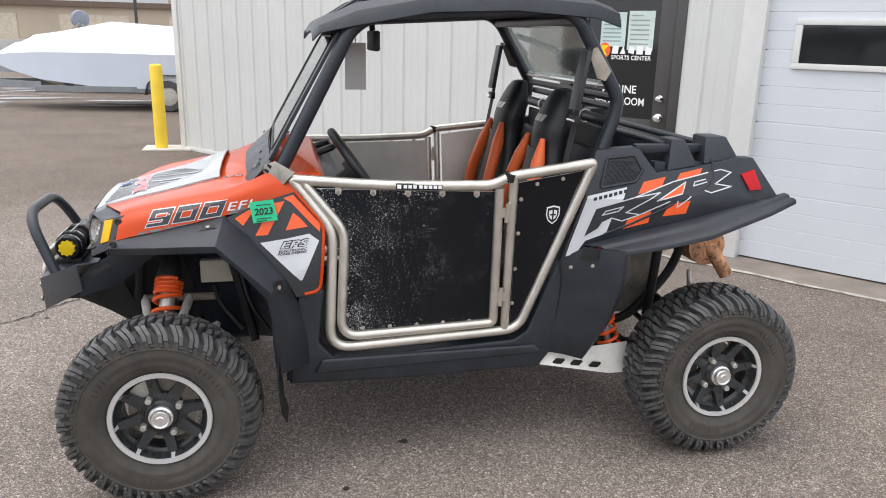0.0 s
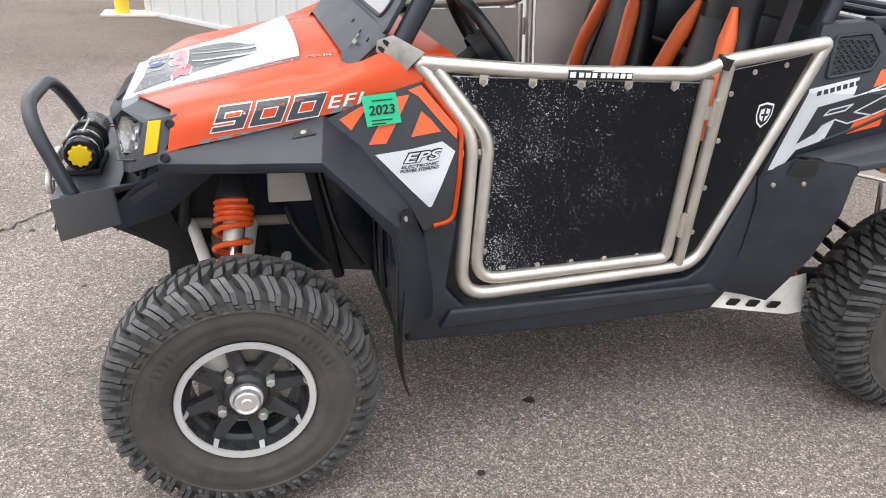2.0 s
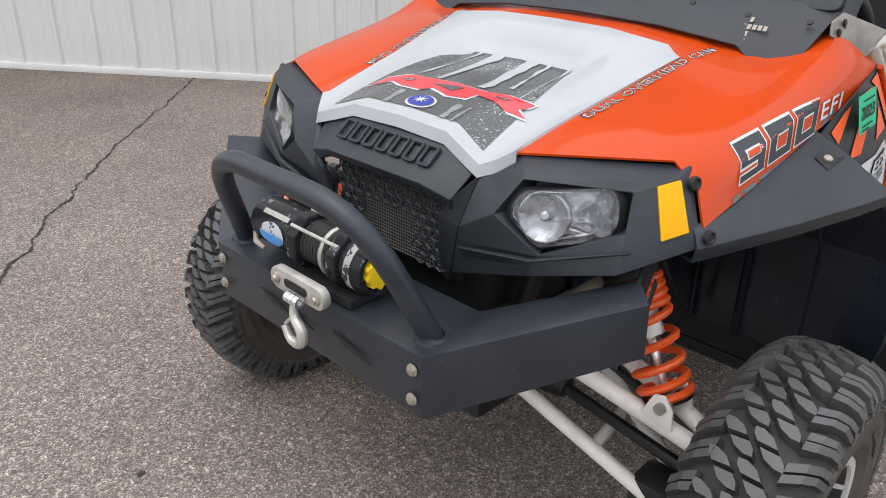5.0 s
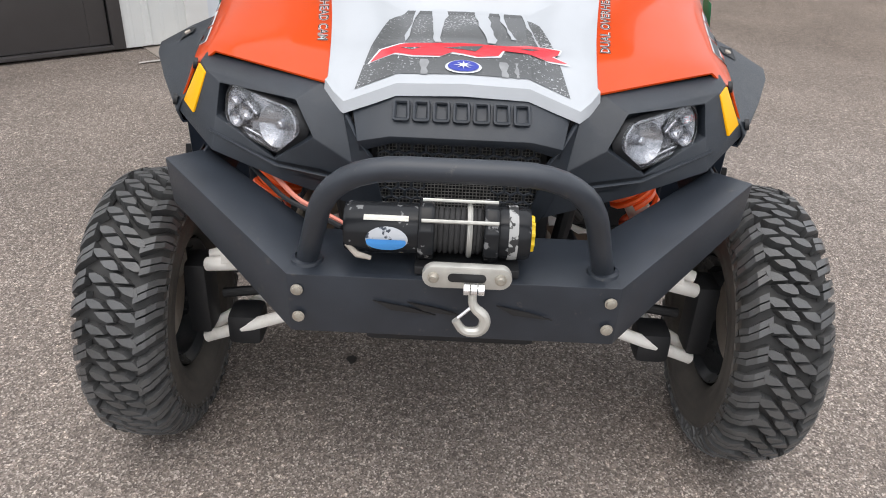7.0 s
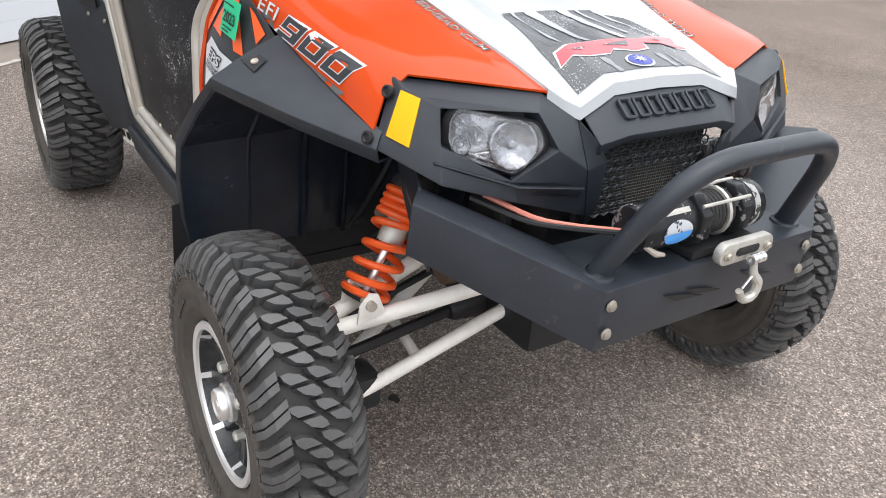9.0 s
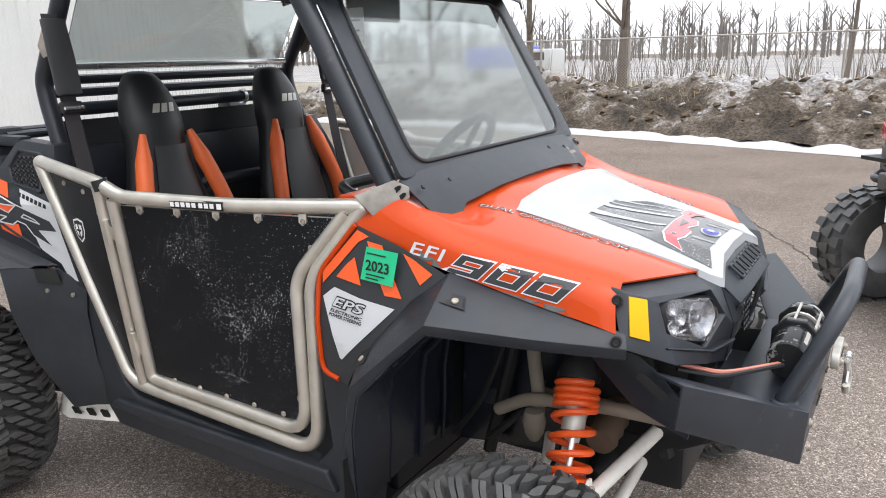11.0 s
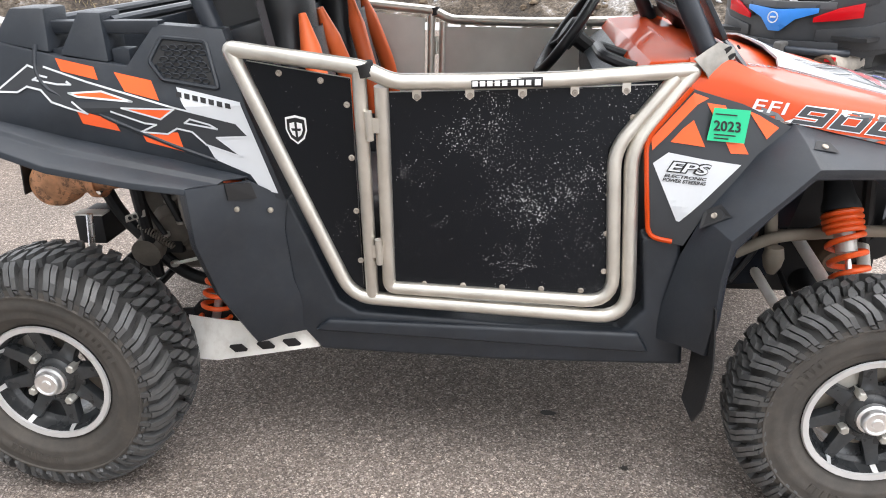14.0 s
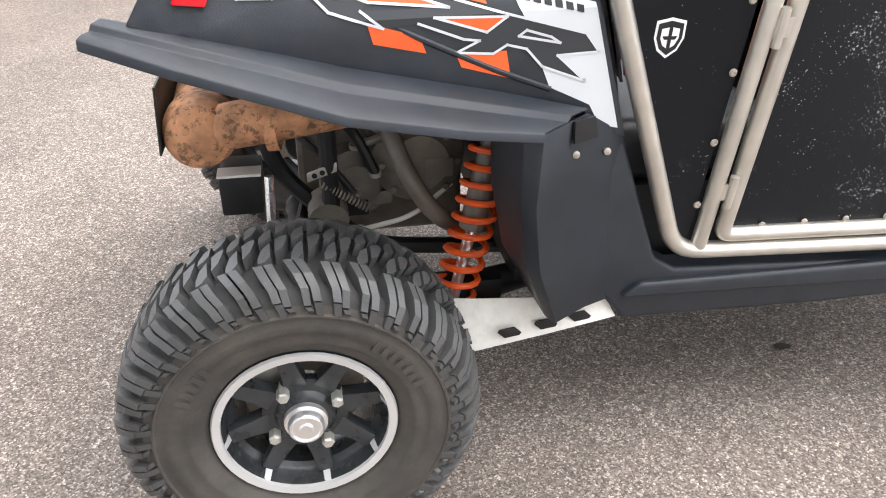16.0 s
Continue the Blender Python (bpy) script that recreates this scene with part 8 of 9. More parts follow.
def build_wheel(x, y, width, z=0.333, R=0.338, turn=0.0):
    """A wheel whose outer face looks to -y."""
    h = width / 2
    YM = Matrix.Rotation(radians(90), 4, "X")
    bm = bmesh.new()
    face = h * 0.80
    # barrel and lip
    lathe(bm, [(0.167, face), (0.169, face - 0.006), (0.162, face - 0.012), (0.158, face - 0.04), (0.146, -h * 0.5), (0.158, -h * 0.66), (0.153, -h * 0.66), (0.134, -h * 0.5), (0.132, face - 0.044), (0.138, face - 0.038), (0.144, face - 0.032), (0.1485, face - 0.008), (0.151, face - 0.002), (0.158, face + 0.002)], 48, YM, closed=True)
    hub_out = 0.062
    lathe(bm, [(0, face - 0.018), (0.046, face - 0.018), (0.052, face - 0.022), (0.058, face - 0.030), (hub_out + 0.018, face - 0.036), (hub_out + 0.020, face - 0.05), (0.05, face - 0.075), (0, face - 0.075)], 32, YM)
    spokes, tabs = [], []
    for i in range(8):
        m = YM @ Matrix.Rotation(i * math.pi / 4 + 0.2, 4, "Z")
        spokes.append(bevel(prism(bmesh.new(), [m @ Vector(q) for q in ((0.055, -0.024, face - 0.034), (0.100, -0.017, face - 0.030), (0.143, -0.0150, face - 0.022), (0.143, 0.0150, face - 0.022), (0.100, 0.017, face - 0.030), (0.055, 0.024, face - 0.034))], m.to_3x3() @ Vector((0, 0, -0.030))), 0.003))
        tabs.append(prism(bmesh.new(), [m @ Vector(q) for q in ((0.1405, -0.0065, face - 0.026), (0.1405, 0.0065, face - 0.026), (0.153, 0.0065, face + 0.0035), (0.153, -0.0065, face + 0.0035))], m.to_3x3() @ Vector((0.004, 0, -0.002))))
    w = link_mesh("wheel", bm, RIMBLACK, 35)
    w.parent = utv
    w.location = Vector((x, y, z)) - Vector((1.0, 0, 0))
    w.rotation_euler = (0, 0, turn)

    def sub(name, b, mat, label="", smooth=35):
        o = link_mesh(name, b, mat, smooth)
        o.parent = w
        if label:
            tagged(o, label)
        return o

    for b in spokes:
        sub("spoke", b, SPOKE)
    for b in tabs:
        sub("rim_tab", b, RIMSILVER, smooth=0)
    tyre, tread = tyre_bm(width, R), tread_bm(width, R)
    # the soft tyre is pressed flat where it stands
    for v in tyre.verts[:] + tread.verts[:]:
        v.co.z = max(v.co.z, 0.001 - z)
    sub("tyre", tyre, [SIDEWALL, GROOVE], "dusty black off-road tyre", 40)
    sub("tread", tread, RUBBER, "knobbly black tread blocks", 20)
    bm = lathe(bmesh.new(), [(0.1505, face - 0.004), (0.1520, face + 0.004), (0.1660, face + 0.006), (0.1690, face + 0.001)], 48, YM)
    sub("rim_ring", bm, RIMSILVER, "machined silver rim edge")
    sub("hub_cap", lathe(bmesh.new(), [(0.041, face - 0.022), (0.040, face - 0.008), (0.034, face - 0.005), (0.033, face + 0.008), (0.030, face + 0.012), (0.027, face + 0.012), (0.024, face + 0.009), (0.014, face + 0.009), (0.011, face + 0.012), (0, face + 0.012)], 28, YM), SILVER, "silver hub cap")
    for i in range(4):
        m = YM @ Matrix.Rotation(i * math.pi / 2 + 0.55, 4, "Z") @ Matrix.Translation((0.070, 0, 0))
        sub("lug_nut", lathe(bmesh.new(), [(0.012, face - 0.05), (0.012, face - 0.012), (0.009, face - 0.008), (0, face - 0.007)], 6, m), CASTGREY, smooth=20)
    sub("brake_disc", lathe(bmesh.new(), [(0.05, -0.005), (0.115, -0.005), (0.115, 0.002), (0.05, 0.002)], 32, YM, closed=True), GREYSTEEL)
    sub("caliper", bevel(boxed((-0.10, -0.03, 0.04), (-0.03, 0.03, 0.12)), 0.01), CASTGREY)
    return w


build_wheel(0.002, -0.707, 0.194, 0.326)
build_wheel(2.082, -0.692, 0.255, 0.331)
build_wheel(0.008, 0.710, 0.194, 0.307, 0.332, math.pi)
build_wheel(2.067, 0.714, 0.255, 0.327, 0.338, math.pi)

GRIME = paint("beige_grime", (0.29, 0.25, 0.20), 0.7, vary=0.2, dirt=0.3, dcol=(0.18, 0.135, 0.09))
ENGRIME = paint("oily_dark_castings", (0.20, 0.18, 0.155), 0.5, metal=0.2, vary=0.3, dirt=0.5, dcol=(0.15, 0.12, 0.09), scale=15)

# -- front and rear suspension, exhaust, engine --
def coil(p, q, radius, turns, wire, n=14, ease=0.0):
    p, q = Vector(p), Vector(q)
    d = (q - p)
    m = d.to_track_quat("Z", "Y").to_matrix()
    pts = []
    total = int(turns * n)
    for i in range(total + 1):
        t = i / total
        tt = t + ease * math.sin(2 * math.pi * t) / (2 * math.pi) if not isinstance(ease, tuple) else t ** ease[0]
        a = 2 * math.pi * turns * t
        pts.append(p + d * tt + m @ Vector((radius * math.cos(a), radius * math.sin(a), 0)))
    return tubed(pts, wire, 8)


for s in (-1, 1):
    lo, hi = Vector((-0.018, 0.496 * s, 0.485)), Vector((0.022, 0.285 * s, 0.850))
    sh = part("shock_absorber", tubed([lo, lo.lerp(hi, 0.42)], 0.008, 12), SILVER, utv, "orange-sprung shock absorber")
    part("body", tubed([lo.lerp(hi, 0.30), hi], 0.027, 16), CASTGREY, sh)
    part("spring", coil(lo.lerp(hi, 0.03), lo.lerp(hi, 0.43), 0.046, 4.6, 0.0080, ease=(1.4,)), SPRING, sh, "orange coil spring")
    part("spring", coil(lo.lerp(hi, 0.43), lo.lerp(hi, 0.555), 0.046, 3.4, 0.0080), SPRING, sh, "tightly wound orange spring")
    part("cup", lathe(bmesh.new(), [(0.0, -0.012), (0.046, -0.012), (0.048, 0.0), (0.026, 0.008), (0, 0.008)], 20, Matrix.Translation(lo.lerp(hi, 0.03)) @ (hi - lo).to_track_quat("Z", "Y").to_matrix().to_4x4()), DARK, sh)
    part("top_cup", lathe(bmesh.new(), [(0.0, 0.0), (0.050, 0.0), (0.050, 0.010), (0.040, 0.040), (0.032, 0.09), (0, 0.09)], 20, Matrix.Translation(lo.lerp(hi, 0.568)) @ (hi - lo).to_track_quat("Z", "Y").to_matrix().to_4x4()), DARK, sh)
    # A-arms, uprights, axle
    arm = part("control_arm", tubed([(-0.10, 0.16 * s, 0.430), (-0.030, 0.605 * s, 0.228)], 0.0155, 12), WHITESTEEL, utv, "dusty white tubular control arm")
    part("rear_leg", tubed([(0.16, 0.16 * s, 0.455), (0.02, 0.605 * s, 0.228)], 0.0155, 12), WHITESTEEL, arm)
    part("brace", tubed([(-0.065, 0.38 * s, 0.330), (0.095, 0.36 * s, 0.345)], 0.012, 10), WHITESTEEL, arm)
    up = part("control_arm", tubed([(-0.12, -0.206, 0.559) if s < 0 else (-0.15, 0.19, 0.538), (-0.030, 0.580 * s, 0.425 if s < 0 else 0.438)], 0.0175, 12), WHITESTEEL, utv, "dusty white tubular control arm")
    part("rear_leg", tubed([(0.05, 0.206 * s, 0.556), (0.0, 0.580 * s, 0.442)], 0.0175, 12), WHITESTEEL, up)
    ring = [(-0.075, 0.470 * s, 0.475), (-0.075, 0.535 * s, 0.465), (-0.075, 0.530 * s, 0.505), (-0.075, 0.510 * s, 0.530), (-0.075, 0.490 * s, 0.525)]
    part("shock_tab", bevel(prism(bmesh.new(), ring, (0.006, 0, 0)), 0.002), WHITESTEEL, up)
    part("shock_tab", bevel(prism(bmesh.new(), [(x + 0.075, y, z) for x, y, z in ring], (0.006, 0, 0)), 0.002), WHITESTEEL, up)
    part("pivot_bolt", tubed([(-0.085, 0.508 * s, 0.505), (0.02, 0.508 * s, 0.505)], 0.011, 10), GREYSTEEL, up)
    part("knuckle", bevel(boxed((-0.045, min(0.585 * s, 0.64 * s), 0.245), (0.045, max(0.585 * s, 0.64 * s), 0.440)), 0.015), DARK, utv, "grimy steering knuckle")
    part("guard_boot", bevel(boxed((-0.06, min(0.46 * s, 0.545 * s), 0.225), (0.03, max(0.46 * s, 0.545 * s), 0.31)), 0.02), DARK, utv)
    part("drive_shaft", tubed([(0.0, 0.16 * s, 0.40), (0.0, 0.56 * s, 0.34)], 0.013, 10), INK, utv, "black drive shaft")
    boot = [((0.0, (0.17 + 0.012 * i) * s, 0.40 - 0.0018 * i)) for i in range(9)]
    part("shaft_boot", tubed(boot, [0.045 - 0.0028 * i + (0.004 if i % 2 else 0) for i in range(9)], 14), DARK, utv)
    part("tie_rod", tubed([(0.09, 0.17 * s, 0.47), (0.08, 0.55 * s, 0.36)], 0.009, 8), DARK, utv)
    part("wiring", tubed(rounded([(0.24, 0.25 * s, 0.76), (0.26, 0.28 * s, 0.66), (0.29, 0.32 * s, 0.55), (0.36, 0.34 * s, 0.45)], 0.06, 5), 0.008, 6), INK, utv)
    part("rack_boot", tubed([(-0.03, (0.16 + 0.02 * i) * s, 0.55 - 0.004 * i) for i in range(9)], [0.040 if i % 2 else 0.034 for i in range(9)], 14), paint("brown_rubber", (0.135, 0.09, 0.06), 0.7, dirt=0.4), utv, "brown ribbed rubber boot")
    part("frame_tube", tubed([(0.20, 0.24 * s, 0.82), (0.30, 0.26 * s, 0.38)], 0.018, 10), DARK, utv)
    part("frame_tube", tubed([(-0.16, 0.20 * s, 0.46), (-0.10, 0.26 * s, 0.80)], 0.018, 10), DARK, utv)
    part("cable_run", tubed(rounded([(0.15, 0.24 * s, 0.61), (0.17, 0.28 * s, 0.56), (0.20, 0.30 * s, 0.52), (0.26, 0.34 * s, 0.46)], 0.04, 5), 0.010, 8), INK, utv)
    part("splash_panel", bevel(boxed((0.24, min(0.22 * s, 0.24 * s), 0.50), (0.385, max(0.22 * s, 0.24 * s), 0.72)), 0.01), LINER, utv, "black plastic splash panel")
    part("pivot_tube", tubed([(-0.130, 0.206 * s, 0.560), (0.17, 0.206 * s, 0.556)], 0.0165, 12), GRIME, utv, "grimy beige pivot tube")
    ring = [(x, y * s, z) for x, y, z in ((-0.33, 0.25, 0.665), (-0.19, 0.24, 0.655), (-0.155, 0.235, 0.56), (-0.10, 0.225, 0.51), (-0.02, 0.22, 0.50), (-0.02, 0.22, 0.405), (-0.09, 0.22, 0.425), (-0.17, 0.23, 0.472), (-0.25, 0.24, 0.532))]
    if s > 0:
        ring = [(x, y, max(z, 0.485)) for x, y, z in ring[:5]] + [(-0.02, 0.22, 0.482), (-0.15, 0.225, 0.482), (-0.25, 0.24, 0.532)]
    part("skid_wing", bevel(prism(bmesh.new(), ring, (0, -0.006 * s, 0)), 0.002), DARK, utv, "scuffed black guard plate")
    if s > 0:
        bar = [(0.245, 0.31, 0.535), (0.165, 0.33, 0.588), (0.112, 0.33, 0.601), (0.035, 0.33, 0.607), (-0.046, 0.33, 0.617), (-0.20, 0.33, 0.620)]
        part("frame_bar", tubed(rounded(bar, 0.03, 4), 0.0165, 12), GRIME, utv, "grimy beige cross bar")
        part("frame_upright", tubed([(0.172, 0.285, 0.80), (0.143, 0.285, 0.578), (0.140, 0.30, 0.52)], 0.0175, 12), GRIME, utv, "grimy beige frame tube")
        part("link_boot", lathe(bmesh.new(), [(0, -0.05), (0.012, -0.05), (0.024, -0.03), (0.030, 0), (0.024, 0.03), (0, 0.035)], 16, Matrix.Translation((0.140, 0.32, 0.53))), GRIME, utv)
    # rear: trailing arm, shock, links, axle
    lo, hi = Vector((1.738, 0.505 * s, 0.345)), Vector((1.622, 0.450 * s, 0.80))
    sh = part("shock_absorber", tubed([lo, lo.lerp(hi, 0.45)], 0.013, 12), SILVER, utv, "orange-sprung rear shock absorber")
    part("body", tubed([lo.lerp(hi, 0.40), hi], 0.028, 16), ENGRIME, sh)
    part("spring", coil(lo.lerp(hi, 0.03), lo.lerp(hi, 0.95), 0.043, 11.5, 0.0072), SPRING, sh, "orange coil spring")
    arm = part("trailing_arm", tubed([(1.45, 0.42 * s, 0.38), (1.75, 0.46 * s, 0.345), (2.067, 0.54 * s, 0.333)], [0.03, 0.04, 0.045], 12), DARK, utv, "black trailing arm")
    part("arm_plate", bevel(boxed((1.62, min(0.44 * s, 0.50 * s), 0.33), (1.80, max(0.44 * s, 0.50 * s), 0.40)), 0.01), DARK, arm)
    for z, x in ((0.46, 2.10), (0.30, 2.10)):
        part("radius_rod", tubed([(2.02, 0.14 * s, z + 0.06), (x, 0.55 * s, z - 0.03)], 0.013, 10), DARK, utv)
    part("sway_link", tubed([(2.116, 0.46 * s, 0.40), (2.105, 0.43 * s, 0.655)], 0.010, 10), SILVER, utv, "bright anti-roll link")
    part("drive_shaft", tubed([(2.03, 0.14 * s, 0.44), (2.067, 0.56 * s, 0.34)], 0.014, 10), INK, utv, "black drive shaft")
    boot = [((2.035 + 0.001 * i, (0.20 + 0.014 * i) * s, 0.47 - 0.006 * i)) for i in range(9)]
    part("shaft_boot", tubed(boot, [0.052 - 0.0028 * i + (0.005 if i % 2 else 0) for i in range(9)], 14), DARK, utv)
    part("frame_rail", tubed(rounded([(1.56, 0.30 * s, 0.37), (1.90, 0.30 * s, 0.40), (2.10, 0.28 * s, 0.60), (2.14, 0.40 * s, 0.96)], 0.08, 5), 0.02, 10), DARK, utv)
    part("frame_strut", tubed([(1.985, 0.40 * s, 0.96), (1.98, 0.33 * s, 0.42)], 0.02, 10), DARK, utv)
    part("coolant_hose", tubed(rounded([(1.86, 0.33 * s, 0.74), (1.82, 0.40 * s, 0.62), (1.74, 0.41 * s, 0.50), (1.62, 0.36 * s, 0.46)], 0.08, 6), 0.021, 12), ENGRIME, utv, "dull grey hose")
part("control_box", bevel(boxed((0.100, -0.240, 0.624), (0.226, -0.185, 0.715)), 0.006), paint("beige_module", (0.69, 0.6375, 0.5325), 0.7, vary=0.2, dirt=0.3), utv, "grimy beige control module")
eng = part("engine", bevel(boxed((1.66, -0.24, 0.40), (2.05, 0.24, 0.80)), 0.03, 28, 3), ENGRIME, utv, "grimy engine block")
for i, (x, y, z, r, l) in enumerate(((1.78, 0.24, 0.62, 0.11, 0.10), (1.92, 0.24, 0.56, 0.085, 0.07), (1.86, 0.24, 0.72, 0.05, 0.09), (1.80, -0.24, 0.60, 0.12, -0.10))):
    m = Matrix.Translation((x, y, z)) @ Matrix.Rotation(radians(-90), 4, "X")
    part("casing", lathe(bmesh.new(), [(0, l), (r * 0.6, l), (r * 0.7, l * 0.85), (r * 0.95, l * 0.7), (r, l * 0.5), (r, 0)], 24, m), ENGRIME, eng)
for i in range(10):
    rnd = random.Random(200 + i)
    x, z = rnd.uniform(1.70, 2.05), rnd.uniform(0.48, 0.82)
    part("bracket", bevel(boxed((x, 0.24, z), (x + rnd.uniform(0.03, 0.08), 0.30 + rnd.uniform(0, 0.05), z + rnd.uniform(0.02, 0.05))), 0.006), DARK if i % 2 else ENGRIME, eng)
for i, pts in enumerate((((1.98, 0.26, 0.74), (1.92, 0.33, 0.70), (1.88, 0.33, 0.60)), ((2.04, 0.24, 0.66), (1.99, 0.32, 0.64), (1.93, 0.34, 0.56)), ((1.76, 0.30, 0.76), (1.84, 0.35, 0.70), (1.92, 0.31, 0.66)), ((1.70, 0.30, 0.55), (1.80, 0.36, 0.50), (1.92, 0.33, 0.46)))):
    part("hose", tubed(rounded(pts, 0.05, 5), (0.012, 0.008, 0.010, 0.006)[i], 8), (INK, DARK, ENGRIME, WHITESTEEL)[i], eng)
    c = Vector(pts[1])
    part("hose_clamp", lathe(bmesh.new(), [(0.010, -0.005), (0.014, -0.005), (0.014, 0.005), (0.010, 0.005)], 12, Matrix.Translation(Vector(pts[2])) @ Vector((0, 0.2, 1)).to_track_quat("Z", "Y").to_matrix().to_4x4(), closed=True), CASTGREY, eng)
for i in range(8):
    a = i * math.pi / 4
    part("cover_bolt", lathe(bmesh.new(), [(0.008, 0), (0.008, 0.006), (0.005, 0.008), (0, 0.008)], 8, Matrix.Translation((1.78 + 0.085 * math.cos(a), 0.335, 0.62 + 0.085 * math.sin(a))) @ Matrix.Rotation(radians(-90), 4, "X")), ENGRIME, eng)
part("axle_boot", tubed([(1.99, 0.28 + 0.012 * i, 0.52 - 0.002 * i) for i in range(8)], [0.046 if i % 2 else 0.038 for i in range(8)], 16), ENGRIME, eng, "grimy ribbed axle boot")
part("return_spring", coil((2.00, 0.36, 0.60), (1.90, 0.36, 0.53), 0.010, 14, 0.0024, 8), ENGRIME, eng)
part("slotted_link", bevel(prism(bmesh.new(), [(2.03, 0.37, 0.630), (2.03, 0.37, 0.608), (1.965, 0.37, 0.630), (1.965, 0.37, 0.652)], (0, 0.006, 0)), 0.003), CASTGREY, eng, "slotted grey link")
for k in range(3):
    part("link_slot", lathe(bmesh.new(), [(0.006, 0), (0.006, 0.001), (0, 0.001)], 10, Matrix.Translation((2.014 - 0.017 * k, 0.3765, 0.6245 + 0.0058 * k)) @ Matrix.Rotation(radians(-90), 4, "X")), INK, eng)
for k, (x, z) in enumerate(((2.135, 0.800), (2.118, 0.804))):
    part("exhaust_spring", coil((x, 0.330, z), (x - 0.012, 0.372, z - 0.004), 0.006, 6, 0.0018, 8), CASTGREY, eng, "bright exhaust spring")
part("wire_tie", tubed(rounded([(2.145, 0.340, 0.800), (2.10, 0.385, 0.812), (2.075, 0.400, 0.770)], 0.02, 4), 0.0016, 6), CASTGREY, eng)
part("rear_receiver", bevel(boxed((2.13, 0.20, 0.52), (2.22, 0.33, 0.61)), 0.006), DARK, utv)
part("receiver_edge", bevel(boxed((2.128, 0.285, 0.611), (2.222, 0.332, 0.618)), 0.002), WHITESTEEL, utv)
bm = lathe(bmesh.new(), [(0, 0.315), (0.04, 0.310), (0.064, 0.295), (0.075, 0.265), (0.075, 0.22), (0.066, 0.18), (0.070, 0.10), (0.075, 0.0), (0.075, -0.24), (0.085, -0.25), (0.085, -0.42), (0, -0.42)], 28, Matrix.Translation((2.238, 0.09, 0.726)) @ Matrix.Rotation(radians(-90), 4, "X"))
ex = part("exhaust", bm, RUST, utv, "rusty brown exhaust silencer")
part("pipe", tubed(rounded([(2.25, 0.34, 0.725), (2.12, 0.372, 0.752), (1.85, 0.372, 0.792), (1.72, 0.33, 0.800)], 0.06, 6), 0.048, 16), RUST, ex, "rusty pipe with clamp")
part("clamp", lathe(bmesh.new(), [(0.047, -0.012), (0.051, -0.012), (0.051, 0.012), (0.047, 0.012)], 20, Matrix.Translation((2.09, 0.372, 0.740)) @ Vector((-1, 0.1, 0.05)).to_track_quat("Z", "Y").to_matrix().to_4x4(), closed=True), RUST, ex)
part("outlet", tubed(rounded([(2.22, -0.25, 0.74), (2.26, -0.32, 0.72), (2.33, -0.36, 0.60)], 0.05, 6), 0.030, 16), RUST, ex)
part("heat_shield", thicken(sheet(bmesh.new(), [[(2.30, -0.30, 0.84), (2.30, 0.40, 0.84)], [(2.31, -0.30, 0.70), (2.31, 0.40, 0.70)]]), 0.004), DARK, ex)
part("rear_underpanel", thicken(sheet(bmesh.new(), [[(1.62, -0.60, 0.93), (1.62, 0.60, 0.93)], [(2.26, -0.62, 0.95), (2.26, 0.62, 0.95)]]), 0.01), DARK, utv)


# ---- the second buggy, parked beyond: grey with a blue tail panel ----
B = Matrix.Translation((-0.624, -2.464, 0)) @ Matrix.Rotation(radians(-48.4), 4, "Z")
RISE = {"wheel": 0.0, "tread": 0.0, "under_tray": 0.0, "hitch_bracket": 0.053, "bumper": 0.053, "number_plate": 0.058, "plate_bar": 0.058, "plate_bracket": 0.055, "reflector": 0.075, "exhaust": 0.088, "outlet": 0.088, "end_cap": 0.088}  # how far each kind of part rides above the drawn height; the rest 0.024
# its local frame: x across, y towards its nose is negative, tail at y = 0, z up
other = thing("parked_buggy", B.translation, "dark grey off-road buggy with blue tail panel, seen from behind", "off-road buggy")


def op(name, bm, mat, parent=None, label="", smooth=35):
    bmesh.ops.transform(bm, matrix=B @ Matrix.Translation((0, 0, RISE.get(name, 0.024))), verts=bm.verts[:])
    return part(name, bm, mat, parent or other, label, smooth)


GREYBODY = paint("dark_grey_body", (0.040, 0.0425, 0.047), 0.45, vary=0.1, dirt=0.1)
DULLRUST = paint("dull_sooty_rust", (0.16, 0.10, 0.065), 0.8, vary=0.4, scale=25, dirt=0.6, dcol=(0.05, 0.035, 0.025), bump=0.3, bscale=120)
BLUEBODY = paint("blue_gloss_panel", (0.045, 0.255, 0.75), 0.3, coat=0.4)
TAIL = ((0.0, 0.0), (0.22, -0.075), (0.45, -0.20), (0.60, -0.36))  # across, and how far the tail sweeps forward there


def swept(u, out=0.0):
    return float(np.interp(abs(u), [q[0] for q in TAIL], [q[1] for q in TAIL])) + out


def tail_sheet(cols, out=0.0, thick=0.012):
    """A panel on the swept tail: columns of (across, heights)."""
    return bevel(thicken(sheet(bmesh.new(), [[(u, swept(u, out), z) for z in zs] for u, zs in cols]), thick), 0.004)


